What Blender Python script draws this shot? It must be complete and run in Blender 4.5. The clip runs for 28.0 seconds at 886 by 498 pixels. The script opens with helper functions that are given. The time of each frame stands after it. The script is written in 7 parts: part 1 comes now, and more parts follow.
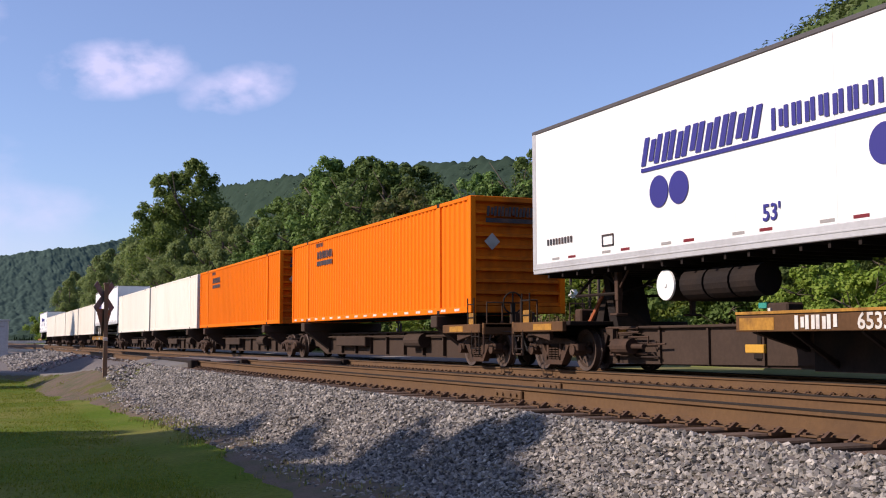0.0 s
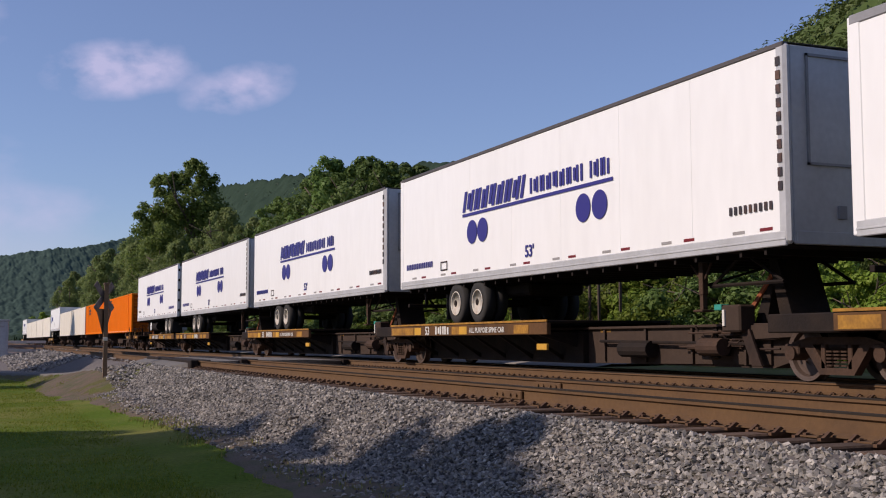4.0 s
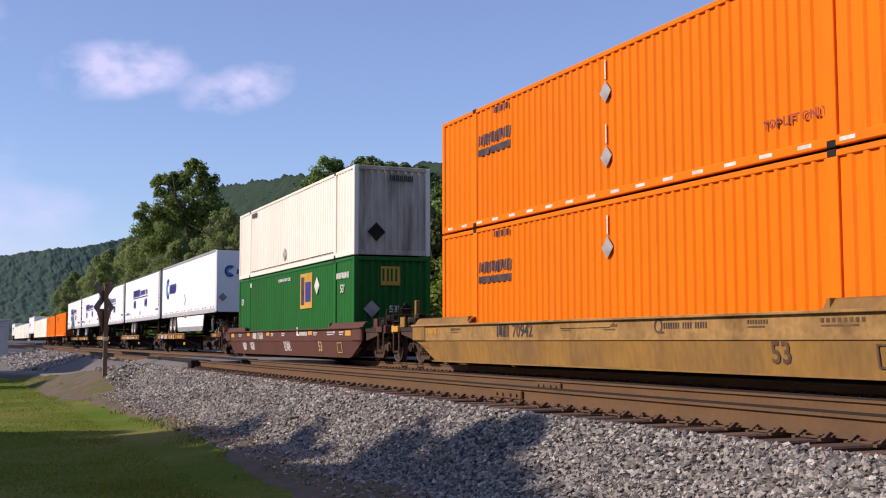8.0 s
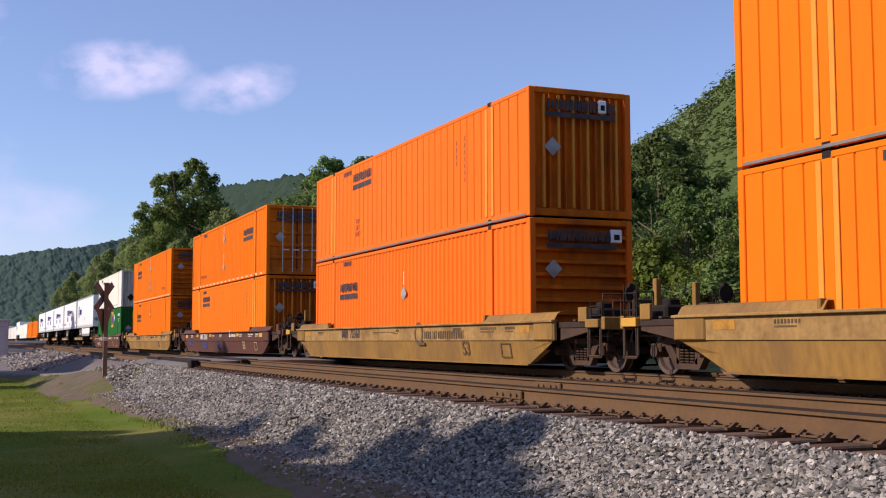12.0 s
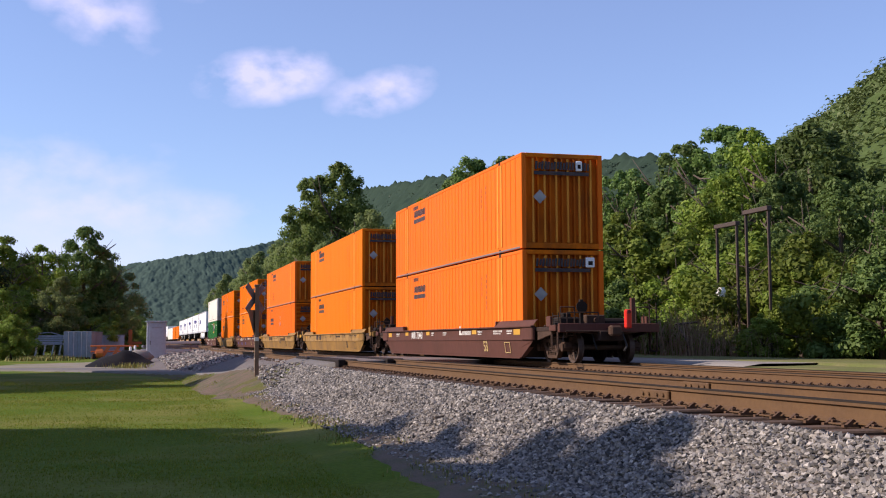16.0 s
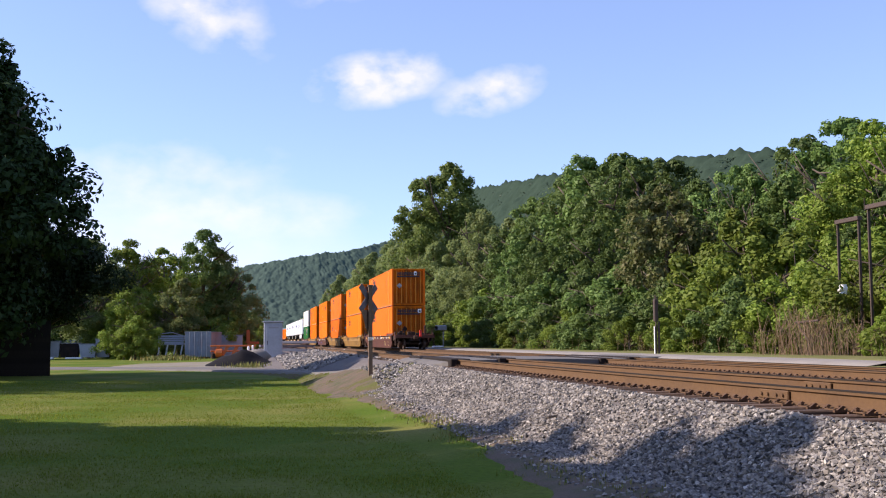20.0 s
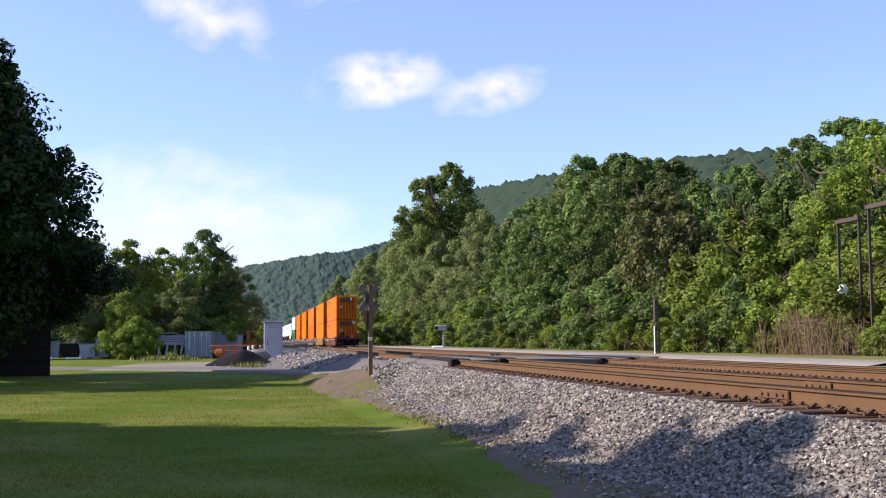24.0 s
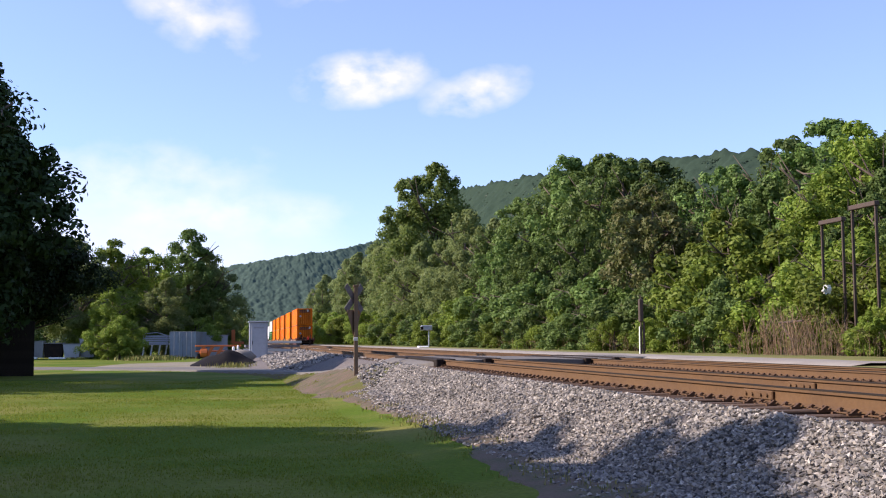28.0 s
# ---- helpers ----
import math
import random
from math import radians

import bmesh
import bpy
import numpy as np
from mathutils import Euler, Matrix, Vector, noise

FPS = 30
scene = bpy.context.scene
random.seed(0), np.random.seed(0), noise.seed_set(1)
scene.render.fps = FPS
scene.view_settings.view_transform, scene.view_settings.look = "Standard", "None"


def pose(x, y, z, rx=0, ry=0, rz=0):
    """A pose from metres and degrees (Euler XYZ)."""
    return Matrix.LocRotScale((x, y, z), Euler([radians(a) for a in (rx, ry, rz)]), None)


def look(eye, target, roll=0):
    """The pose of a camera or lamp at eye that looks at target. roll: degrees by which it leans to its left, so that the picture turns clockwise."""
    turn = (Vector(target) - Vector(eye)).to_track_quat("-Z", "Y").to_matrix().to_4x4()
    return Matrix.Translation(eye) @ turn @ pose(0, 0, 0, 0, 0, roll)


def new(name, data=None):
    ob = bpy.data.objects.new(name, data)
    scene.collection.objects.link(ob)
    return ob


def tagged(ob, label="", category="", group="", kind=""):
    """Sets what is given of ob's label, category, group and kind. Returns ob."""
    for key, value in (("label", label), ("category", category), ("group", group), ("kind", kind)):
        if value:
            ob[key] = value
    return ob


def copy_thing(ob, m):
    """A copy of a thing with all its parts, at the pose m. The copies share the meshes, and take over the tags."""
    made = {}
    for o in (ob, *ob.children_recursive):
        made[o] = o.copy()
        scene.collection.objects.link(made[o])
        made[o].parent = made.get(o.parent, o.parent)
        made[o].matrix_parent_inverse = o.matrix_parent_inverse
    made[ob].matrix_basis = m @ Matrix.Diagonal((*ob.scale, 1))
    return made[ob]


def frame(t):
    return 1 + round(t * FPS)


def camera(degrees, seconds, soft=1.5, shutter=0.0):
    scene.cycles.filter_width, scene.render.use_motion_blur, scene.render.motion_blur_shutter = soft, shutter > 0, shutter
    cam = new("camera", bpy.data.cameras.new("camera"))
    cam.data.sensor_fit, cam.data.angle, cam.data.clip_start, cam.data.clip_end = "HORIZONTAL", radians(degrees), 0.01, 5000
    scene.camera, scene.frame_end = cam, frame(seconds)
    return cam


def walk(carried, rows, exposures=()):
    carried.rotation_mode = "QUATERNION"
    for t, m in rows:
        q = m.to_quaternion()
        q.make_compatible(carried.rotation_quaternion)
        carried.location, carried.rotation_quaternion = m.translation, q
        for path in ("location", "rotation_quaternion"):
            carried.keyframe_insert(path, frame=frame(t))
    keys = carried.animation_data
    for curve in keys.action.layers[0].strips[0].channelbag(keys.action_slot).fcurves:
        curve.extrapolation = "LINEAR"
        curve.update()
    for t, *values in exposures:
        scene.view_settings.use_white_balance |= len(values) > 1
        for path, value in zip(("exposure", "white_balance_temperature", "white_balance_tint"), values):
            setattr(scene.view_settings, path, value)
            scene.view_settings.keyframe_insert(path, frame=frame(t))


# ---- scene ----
cam = camera(42.81, 28.0, soft=1.1)

# World: y runs along the track, away from the camera; x across it; z = 0 is the top of the near rails.
EYE = (0.0, 0.0, 0.57)
HEADING, TILT = -22.85, 4.63
# seconds, pan to the left in degrees
PAN = [(0, 0), (6, 0), (12.7, 0), (13.1, 0.1), (13.5, 0.92), (14.4, 3.2), (15.5, 5.84), (16, 7.25), (16.5, 8.96), (17, 10.15), (17.5, 10.88),
       (18, 11.55), (18.5, 12.02), (19, 12.37), (19.5, 12.71), (20, 12.92), (21, 12.95), (23.5, 12.93), (24.4, 12.88),
       (24.7, 12.62), (25, 12.28), (25.5, 12.19), (28, 12.19)]
EXPOSURE = [(t, e, 6300, 22) for t, e in ((0, 0.0), (0.9, -0.2), (1.5, -0.3), (2.1, -0.38), (4.2, -0.5), (5.6, -0.55), (6.3, -0.42), (7.0, -0.22), (7.8, -0.04), (12, 0.0), (15.5, 0.1), (17, 0.3), (20, 0.5), (28, 0.56))]
walk(cam, [(t, pose(*EYE, 90 + TILT, 0.12 + 0.25 * p / 12.2, HEADING + p)) for t, p in PAN], EXPOSURE)

# ---- world and sun ----
SUN_ELEVATION, SUN_AZIMUTH = radians(33), radians(170)   # azimuth counted from +x towards +y
to_sun = Vector((math.cos(SUN_AZIMUTH) * math.cos(SUN_ELEVATION), math.sin(SUN_AZIMUTH) * math.cos(SUN_ELEVATION), math.sin(SUN_ELEVATION)))
sun = new("sun", bpy.data.lights.new("sun", "SUN"))
sun.data.energy, sun.data.angle, sun.data.color = 5.0, radians(0.53), (1.0, 0.88, 0.70)
sun.matrix_basis = look(tuple(to_sun * 50), (0, 0, 0))

world = bpy.data.worlds.new("sky")
scene.world = world
world.use_nodes = True
wn, wl = world.node_tree.nodes, world.node_tree.links
wn.clear()


def wnode(kind, **values):
    n = wn.new(kind)
    for k, v in values.items():
        n.inputs[k].default_value = v
    return n


def wmath(op, a, b=None, c=None):
    n = wn.new("ShaderNodeMath")
    n.operation = op
    for i, v in enumerate((a, b, c)):
        if v is None:
            continue
        if isinstance(v, (int, float)):
            n.inputs[i].default_value = v
        else:
            wl.new(v, n.inputs[i])
    return n.outputs[0]


sky = wn.new("ShaderNodeTexSky")
sky.sky_type, sky.sun_disc = "NISHITA", False
sky.sun_elevation, sky.sun_rotation = SUN_ELEVATION, math.pi / 2 - SUN_AZIMUTH
sky.altitude, sky.air_density, sky.dust_density, sky.ozone_density = 300, 1.0, 0.45, 5.2
geo = wn.new("ShaderNodeTexCoord")
split = wn.new("ShaderNodeSeparateXYZ")
wl.new(geo.outputs["Generated"], split.inputs[0])
azim = wmath("ARCTAN2", split.outputs[0], split.outputs[1])      # radians right of the track
elev = wmath("ARCSINE", split.outputs[2])
# thin fair-weather clouds
stretch = wn.new("ShaderNodeCombineXYZ")
wl.new(wmath("MULTIPLY", azim, 13.0), stretch.inputs[0])
wl.new(wmath("MULTIPLY", elev, 20.0), stretch.inputs[1])
puff = wnode("ShaderNodeTexNoise", Scale=1.7, Detail=8.0, Roughness=0.52)
wl.new(stretch.outputs[0], puff.inputs["Vector"])


def cloud(az, el, half_w, half_h, lean=0.0):
    u = wmath("DIVIDE", wmath("SUBTRACT", azim, radians(az)), radians(half_w))
    v = wmath("DIVIDE", wmath("SUBTRACT", wmath("SUBTRACT", elev, radians(el)), wmath("MULTIPLY", u, radians(lean))), radians(half_h))
    r = wmath("ADD", wmath("MULTIPLY", u, u), wmath("MULTIPLY", v, v))
    return wmath("POWER", wmath("MAXIMUM", wmath("SUBTRACT", 1.0, r), 0.0), 1.15)


clouds = wmath("ADD", cloud(6.7, 13.2, 4.5, 1.75, 0.5), wmath("MULTIPLY", cloud(12.5, 12.5, 3.5, 1.5, 0.8), 0.85))
clouds = wmath("ADD", clouds, wmath("MULTIPLY", cloud(-2.2, 16.4, 4.4, 2.7, -1.6), 0.7))
clouds = wmath("ADD", clouds, wmath("MULTIPLY", cloud(4.4, 17.6, 4.0, 1.3, 0.7), 0.35))
clouds = wmath("ADD", clouds, wmath("MULTIPLY", cloud(-3.5, 8.6, 8.0, 2.2, 0.3), 0.3))
clouds = wmath("ADD", clouds, wmath("MULTIPLY", cloud(2.0, 6.4, 8.0, 1.3, 0.2), 0.25))
wisps = wmath("MINIMUM", wmath("MAXIMUM", wmath("MULTIPLY_ADD", puff.outputs["Fac"], 3.4, -0.95), 0.0), 1.3)
haze = wmath("MULTIPLY", cloud(-6.0, 4.6, 15.0, 5.2), wmath("MULTIPLY_ADD", puff.outputs["Fac"], 0.5, 0.2))
cover = wmath("MULTIPLY_ADD", clouds, wmath("MULTIPLY", wisps, 0.85), haze)
cover = wmath("MINIMUM", wmath("MAXIMUM", cover, 0.1), 0.72)
tint = wn.new("ShaderNodeMix")
tint.data_type = "RGBA"
tint.inputs["B"].default_value = (5.6, 5.4, 7.0, 1)
wl.new(cover, tint.inputs["Factor"])
wl.new(sky.outputs[0], tint.inputs["A"])
back = wnode("ShaderNodeBackground", Strength=0.15)
wl.new(tint.outputs["Result"], back.inputs["Color"])
wl.new(back.outputs[0], wn.new("ShaderNodeOutputWorld").inputs[0])
# ---- materials ----


def mat(name, color, rough=0.7, metal=0.0, dirt=(0.05, 0.04, 0.03), amount=0.3, coarse=0.6, fine=14.0, bump=0.2, spread=0.0, streak=1.0, spec=0.5):
    """A painted, weathered or natural surface: base colour, stains at a coarse scale and grain at a fine one (per metre)."""
    m = bpy.data.materials.new(name)
    m.use_nodes = True
    n, l = m.node_tree.nodes, m.node_tree.links
    p = n["Principled BSDF"]
    p.inputs["Roughness"].default_value, p.inputs["Metallic"].default_value = rough, metal
    p.inputs["Specular IOR Level"].default_value = spec
    tc = n.new("ShaderNodeTexCoord")
    mp = n.new("ShaderNodeMapping")
    mp.inputs["Scale"].default_value = (1, 1, 1 / streak)
    l.new(tc.outputs["Object"], mp.inputs["Vector"])
    info = n.new("ShaderNodeObjectInfo")
    shift = n.new("ShaderNodeVectorMath")
    shift.operation = "ADD"
    l.new(mp.outputs[0], shift.inputs[0])
    l.new(info.outputs["Location"], shift.inputs[1]) if spread < 0 else None
    big, small = n.new("ShaderNodeTexNoise"), n.new("ShaderNodeTexNoise")
    for t, s, d in ((big, coarse, 6), (small, fine, 4)):
        t.inputs["Scale"].default_value, t.inputs["Detail"].default_value = s, d
        l.new(shift.outputs[0], t.inputs["Vector"])
    ramp = n.new("ShaderNodeMapRange")
    ramp.inputs["From Min"].default_value, ramp.inputs["From Max"].default_value = 0.42, 0.72
    l.new(big.outputs["Fac"], ramp.inputs["Value"])
    both = n.new("ShaderNodeMath")
    both.operation = "MULTIPLY"
    l.new(ramp.outputs[0], both.inputs[0])
    both.inputs[1].default_value = amount
    mix = n.new("ShaderNodeMix")
    mix.data_type = "RGBA"
    mix.inputs["A"].default_value, mix.inputs["B"].default_value = (*color, 1), (*dirt, 1)
    l.new(both.outputs[0], mix.inputs["Factor"])
    grain = n.new("ShaderNodeMapRange")
    grain.inputs["To Min"].default_value, grain.inputs["To Max"].default_value = 1 - amount * 0.5, 1 + amount * 0.4
    l.new(small.outputs["Fac"], grain.inputs["Value"])
    hsv = n.new("ShaderNodeHueSaturation")
    l.new(mix.outputs["Result"], hsv.inputs["Color"])
    last = grain.outputs[0]
    if spread:
        vary = n.new("ShaderNodeMapRange")
        vary.inputs["To Min"].default_value, vary.inputs["To Max"].default_value = 1 - abs(spread), 1 + abs(spread)
        l.new(info.outputs["Random"], vary.inputs["Value"])
        mul = n.new("ShaderNodeMath")
        mul.operation = "MULTIPLY"
        l.new(last, mul.inputs[0])
        l.new(vary.outputs[0], mul.inputs[1])
        last = mul.outputs[0]
    l.new(last, hsv.inputs["Value"])
    l.new(hsv.outputs[0], p.inputs["Base Color"])
    if bump:
        b = n.new("ShaderNodeBump")
        b.inputs["Strength"].default_value, b.inputs["Distance"].default_value = bump, 0.02
        l.new(small.outputs["Fac"], b.inputs["Height"])
        l.new(b.outputs[0], p.inputs["Normal"])
    return m


def stuff_mat(name, colors, rough=0.85, bump_scale=0.0, spec=0.3):
    """For loose heaps: each island (a stone, a leaf, a blade) takes its own colour from the ramp."""
    m = bpy.data.materials.new(name)
    m.use_nodes = True
    n, l = m.node_tree.nodes, m.node_tree.links
    p = n["Principled BSDF"]
    p.inputs["Roughness"].default_value = rough
    p.inputs["Specular IOR Level"].default_value = spec
    g = n.new("ShaderNodeNewGeometry")
    r = n.new("ShaderNodeValToRGB")
    while len(r.color_ramp.elements) < len(colors):
        r.color_ramp.elements.new(0.5)
    for i, c in enumerate(colors):
        r.color_ramp.elements[i].position = i / (len(colors) - 1)
        r.color_ramp.elements[i].color = (*c, 1)
    l.new(g.outputs["Random Per Island"], r.inputs[0])
    l.new(r.outputs[0], p.inputs["Base Color"])
    return m


def leaf_mat(name, colors, sheer=0.35, hue=0.008, vary=0.34):
    """Leaves: a colour of its own for each leaf and each plant, and some light through the blade."""
    m = stuff_mat(name, colors, 0.6, spec=0.25)
    n, l = m.node_tree.nodes, m.node_tree.links
    p = n["Principled BSDF"]
    src = p.inputs["Base Color"].links[0].from_socket
    info = n.new("ShaderNodeObjectInfo")
    h = n.new("ShaderNodeHueSaturation")
    for key, a, b in (("Hue", 0.5 - hue, 0.5 + hue), ("Value", 1 - vary, 1 + vary)):
        r = n.new("ShaderNodeMapRange")
        r.inputs["To Min"].default_value, r.inputs["To Max"].default_value = a, b
        l.new(info.outputs["Random"], r.inputs["Value"])
        l.new(r.outputs[0], h.inputs[key])
    l.new(src, h.inputs["Color"])
    l.new(h.outputs[0], p.inputs["Base Color"])
    tr = n.new("ShaderNodeBsdfTranslucent")
    l.new(h.outputs[0], tr.inputs["Color"])
    mx = n.new("ShaderNodeMixShader")
    mx.inputs[0].default_value = sheer
    l.new(p.outputs[0], mx.inputs[1])
    l.new(tr.outputs[0], mx.inputs[2])
    l.new(mx.outputs[0], n["Material Output"].inputs[0])
    return m


M_orange = mat("orange_paint", (0.80, 0.178, 0.003), 0.65, spec=0.08, dirt=(0.42, 0.13, 0.02), amount=0.22, coarse=0.5, fine=5, bump=0.05, spread=0.05, streak=4)
M_orange_red = mat("faded_orange_paint", (0.81, 0.16, 0.012), 0.65, spec=0.08, dirt=(0.5, 0.15, 0.05), amount=0.22, coarse=0.5, fine=5, bump=0.05, streak=4)
M_orange_deep = mat("strong_orange_paint", (0.82, 0.18, 0.003), 0.65, spec=0.08, dirt=(0.45, 0.13, 0.02), amount=0.2, coarse=0.5, fine=5, bump=0.05, streak=4)
# Darker orange for the container ends: shade painted in along with real grime.
M_orange_end = mat("shaded_sooty_orange", (0.72, 0.165, 0.006), 0.7, spec=0.08, dirt=(0.1, 0.045, 0.02), amount=0.6, coarse=1.3, fine=6, bump=0.08, spread=0.06, streak=3)
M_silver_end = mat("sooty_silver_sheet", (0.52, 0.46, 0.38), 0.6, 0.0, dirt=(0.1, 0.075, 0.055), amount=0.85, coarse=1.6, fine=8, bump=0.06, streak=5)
M_cream = mat("cream_paint", (0.84, 0.785, 0.67), 0.5, dirt=(0.5, 0.42, 0.3), amount=0.2, coarse=0.5, fine=6, bump=0.05, spread=0.04, streak=5)
M_white = mat("white_trailer_skin", (0.9, 0.9, 0.885), 0.4, dirt=(0.72, 0.69, 0.63), amount=0.14, coarse=0.4, fine=4, bump=0.03, streak=4)
M_green = mat("green_paint", (0.010, 0.13, 0.018), 0.55, spec=0.2, dirt=(0.02, 0.06, 0.02), amount=0.3, coarse=0.6, fine=6, bump=0.05, streak=4)
M_brown_car = mat("brown_car_paint", (0.105, 0.043, 0.031), 0.75, spec=0.2, dirt=(0.06, 0.03, 0.02), amount=0.5, coarse=0.7, fine=9, bump=0.1, spread=0.08, streak=3)
M_yellow_car = mat("faded_yellow_car_paint", (0.275, 0.152, 0.037), 0.7, spec=0.2, dirt=(0.12, 0.075, 0.04), amount=0.75, coarse=0.8, fine=9, bump=0.1, spread=0.06, streak=3)
M_black_steel = mat("grimy_dark_steel", (0.018, 0.013, 0.011), 0.8, 0.0, spec=0.2, dirt=(0.04, 0.025, 0.016), amount=0.6, coarse=2, fine=20, bump=0.3)
M_truck_steel = mat("rusty_truck_steel", (0.075, 0.043, 0.028), 0.85, 0.0, spec=0.25, dirt=(0.03, 0.02, 0.016), amount=0.6, coarse=3, fine=25, bump=0.3)
M_grime = mat("oily_brown_steel", (0.045, 0.028, 0.021), 0.8, spec=0.2, dirt=(0.016, 0.012, 0.01), amount=0.7, coarse=2.5, fine=16, bump=0.25)
M_wheel = mat("worn_wheel_steel", (0.085, 0.055, 0.04), 0.6, 0.2, dirt=(0.04, 0.025, 0.018), amount=0.5, coarse=4, fine=25, bump=0.2)
M_spine = mat("dusty_brown_beam", (0.062, 0.041, 0.03), 0.85, spec=0.2, dirt=(0.035, 0.024, 0.018), amount=0.5, coarse=1.2, fine=14, bump=0.2)
M_yellow = mat("yellow_marking", (0.62, 0.33, 0.03), 0.6, amount=0.4, fine=20)
M_alu = mat("dull_aluminium", (0.58, 0.58, 0.58), 0.5, 0.35, dirt=(0.3, 0.28, 0.26), amount=0.3, coarse=1, fine=10, bump=0.05)
M_gray_rail = mat("gray_trim", (0.3, 0.3, 0.31), 0.5, amount=0.25)
M_dark_trim = mat("weathered_dark_trim", (0.085, 0.075, 0.075), 0.6, amount=0.4, coarse=1.5)
M_rubber = mat("black_rubber", (0.025, 0.024, 0.023), 0.85, amount=0.4, fine=30)
M_rim = mat("cream_wheel_rim", (0.78, 0.72, 0.6), 0.45, dirt=(0.35, 0.22, 0.12), amount=0.5, coarse=3, fine=20)
M_logo_blue = mat("navy_lettering", (0.035, 0.03, 0.22), 0.45, amount=0.1, bump=0)
M_logo_cyan = mat("cyan_lettering", (0.03, 0.27, 0.6), 0.45, amount=0.1, bump=0)
M_logo_black = mat("black_lettering", (0.03, 0.025, 0.03), 0.6, dirt=(0.25, 0.1, 0.04), amount=0.5, coarse=3, bump=0)
M_logo_white = mat("white_lettering", (0.7, 0.68, 0.62), 0.6, dirt=(0.3, 0.2, 0.15), amount=0.5, coarse=3, bump=0)
M_red = mat("red_reflector", (0.2, 0.02, 0.025), 0.35, amount=0.15, bump=0)
M_eot = mat("signal_red_plastic", (0.75, 0.03, 0.015), 0.4, amount=0.1, bump=0)
M_placard = mat("metal_placard", (0.42, 0.4, 0.38), 0.5, 0.2, amount=0.4, coarse=3, bump=0)
M_rail = mat("rusty_rail", (0.128, 0.067, 0.025), 0.85, 0.0, dirt=(0.075, 0.04, 0.02), amount=0.5, coarse=1.5, fine=20, bump=0.2)
# Rail head blackened to paint in the shadow line along the rail.
M_rail_top = mat("shadow_dark_rail_head", (0.03, 0.024, 0.02), 0.9, 0.0, spec=0.1, amount=0.3, fine=10, bump=0.03)
M_tie = mat("creosote_tie_wood", (0.088, 0.05, 0.028), 0.9, dirt=(0.10, 0.06, 0.035), amount=0.6, coarse=2, fine=30, bump=0.5, spread=0.25)
M_tie_iron = mat("rusty_track_iron", (0.11, 0.055, 0.026), 0.85, dirt=(0.05, 0.028, 0.018), amount=0.6, coarse=6, fine=30)
M_ballast_bed = mat("ballast_fines", (0.15, 0.13, 0.12), 0.95, dirt=(0.08, 0.07, 0.065), amount=0.8, coarse=9, fine=40, bump=0.9)
M_stone = stuff_mat("ballast_stone", [(0.05, 0.047, 0.044), (0.15, 0.14, 0.13), (0.25, 0.232, 0.212), (0.33, 0.306, 0.278), (0.2, 0.172, 0.14), (0.52, 0.48, 0.43)], 0.9)
M_grass = mat("lawn", (0.082, 0.136, 0.007), 0.95, dirt=(0.2, 0.19, 0.05), amount=0.9, coarse=0.28, fine=14, bump=0.8, spec=0.1)
M_blade = leaf_mat("grass_blade", [(0.112, 0.165, 0.012), (0.165, 0.212, 0.02), (0.225, 0.24, 0.045), (0.138, 0.192, 0.015)], 0.55, 0.0, 0.0)
M_dry = stuff_mat("dry_stem", [(0.3, 0.21, 0.13), (0.38, 0.27, 0.17), (0.22, 0.16, 0.1)], 0.9)
M_dirt = mat("bare_dirt", (0.13, 0.09, 0.06), 0.95, dirt=(0.07, 0.075, 0.025), amount=0.95, coarse=2.2, fine=30, bump=0.7)
M_ground_mix = mat("thin_grass_on_dirt", (0.11, 0.115, 0.036), 0.95, dirt=(0.135, 0.095, 0.062), amount=1.0, coarse=1.1, fine=22, bump=0.8, spec=0.1)
M_asphalt = mat("worn_asphalt", (0.15, 0.138, 0.125), 0.9, dirt=(0.1, 0.095, 0.09), amount=0.5, coarse=0.8, fine=40, bump=0.4)
M_gravel_road = mat("pale_gravel_road", (0.29, 0.262, 0.225), 0.95, dirt=(0.18, 0.155, 0.135), amount=0.6, coarse=0.7, fine=30, bump=0.6)
M_yard = mat("dusty_yard", (0.235, 0.205, 0.155), 0.95, dirt=(0.15, 0.15, 0.055), amount=0.9, coarse=0.35, fine=14, bump=0.6)
M_wood_post = mat("weathered_post_wood", (0.2, 0.13, 0.08), 0.9, dirt=(0.1, 0.07, 0.05), amount=0.5, coarse=2, fine=30, bump=0.5)
M_old_steel = mat("dark_rusty_steel", (0.075, 0.05, 0.038), 0.8, amount=0.5, coarse=2, fine=20)
M_galv = mat("galvanised_sheet", (0.40, 0.42, 0.46), 0.5, 0.3, dirt=(0.24, 0.25, 0.28), amount=0.4, coarse=1.2, fine=12, bump=0.1)
M_blue_gray = mat("blue_gray_steel_paint", (0.2, 0.255, 0.31), 0.6, dirt=(0.12, 0.11, 0.1), amount=0.6, coarse=1.1, fine=10, bump=0.1, streak=3)
M_tarp = mat("black_tarpaulin", (0.014, 0.013, 0.015), 0.9, spec=0.1, dirt=(0.03, 0.028, 0.026), amount=0.4, coarse=1.5, bump=0.4)
M_concrete = mat("pale_concrete", (0.5, 0.49, 0.46), 0.9, amount=0.3)
M_bark = mat("tree_bark", (0.12, 0.09, 0.065), 0.95, dirt=(0.05, 0.04, 0.03), amount=0.6, coarse=2, fine=18, bump=0.8)
M_leaf = leaf_mat("broad_leaf", [(0.092, 0.15, 0.036), (0.125, 0.195, 0.046), (0.17, 0.245, 0.062), (0.1, 0.165, 0.04)])
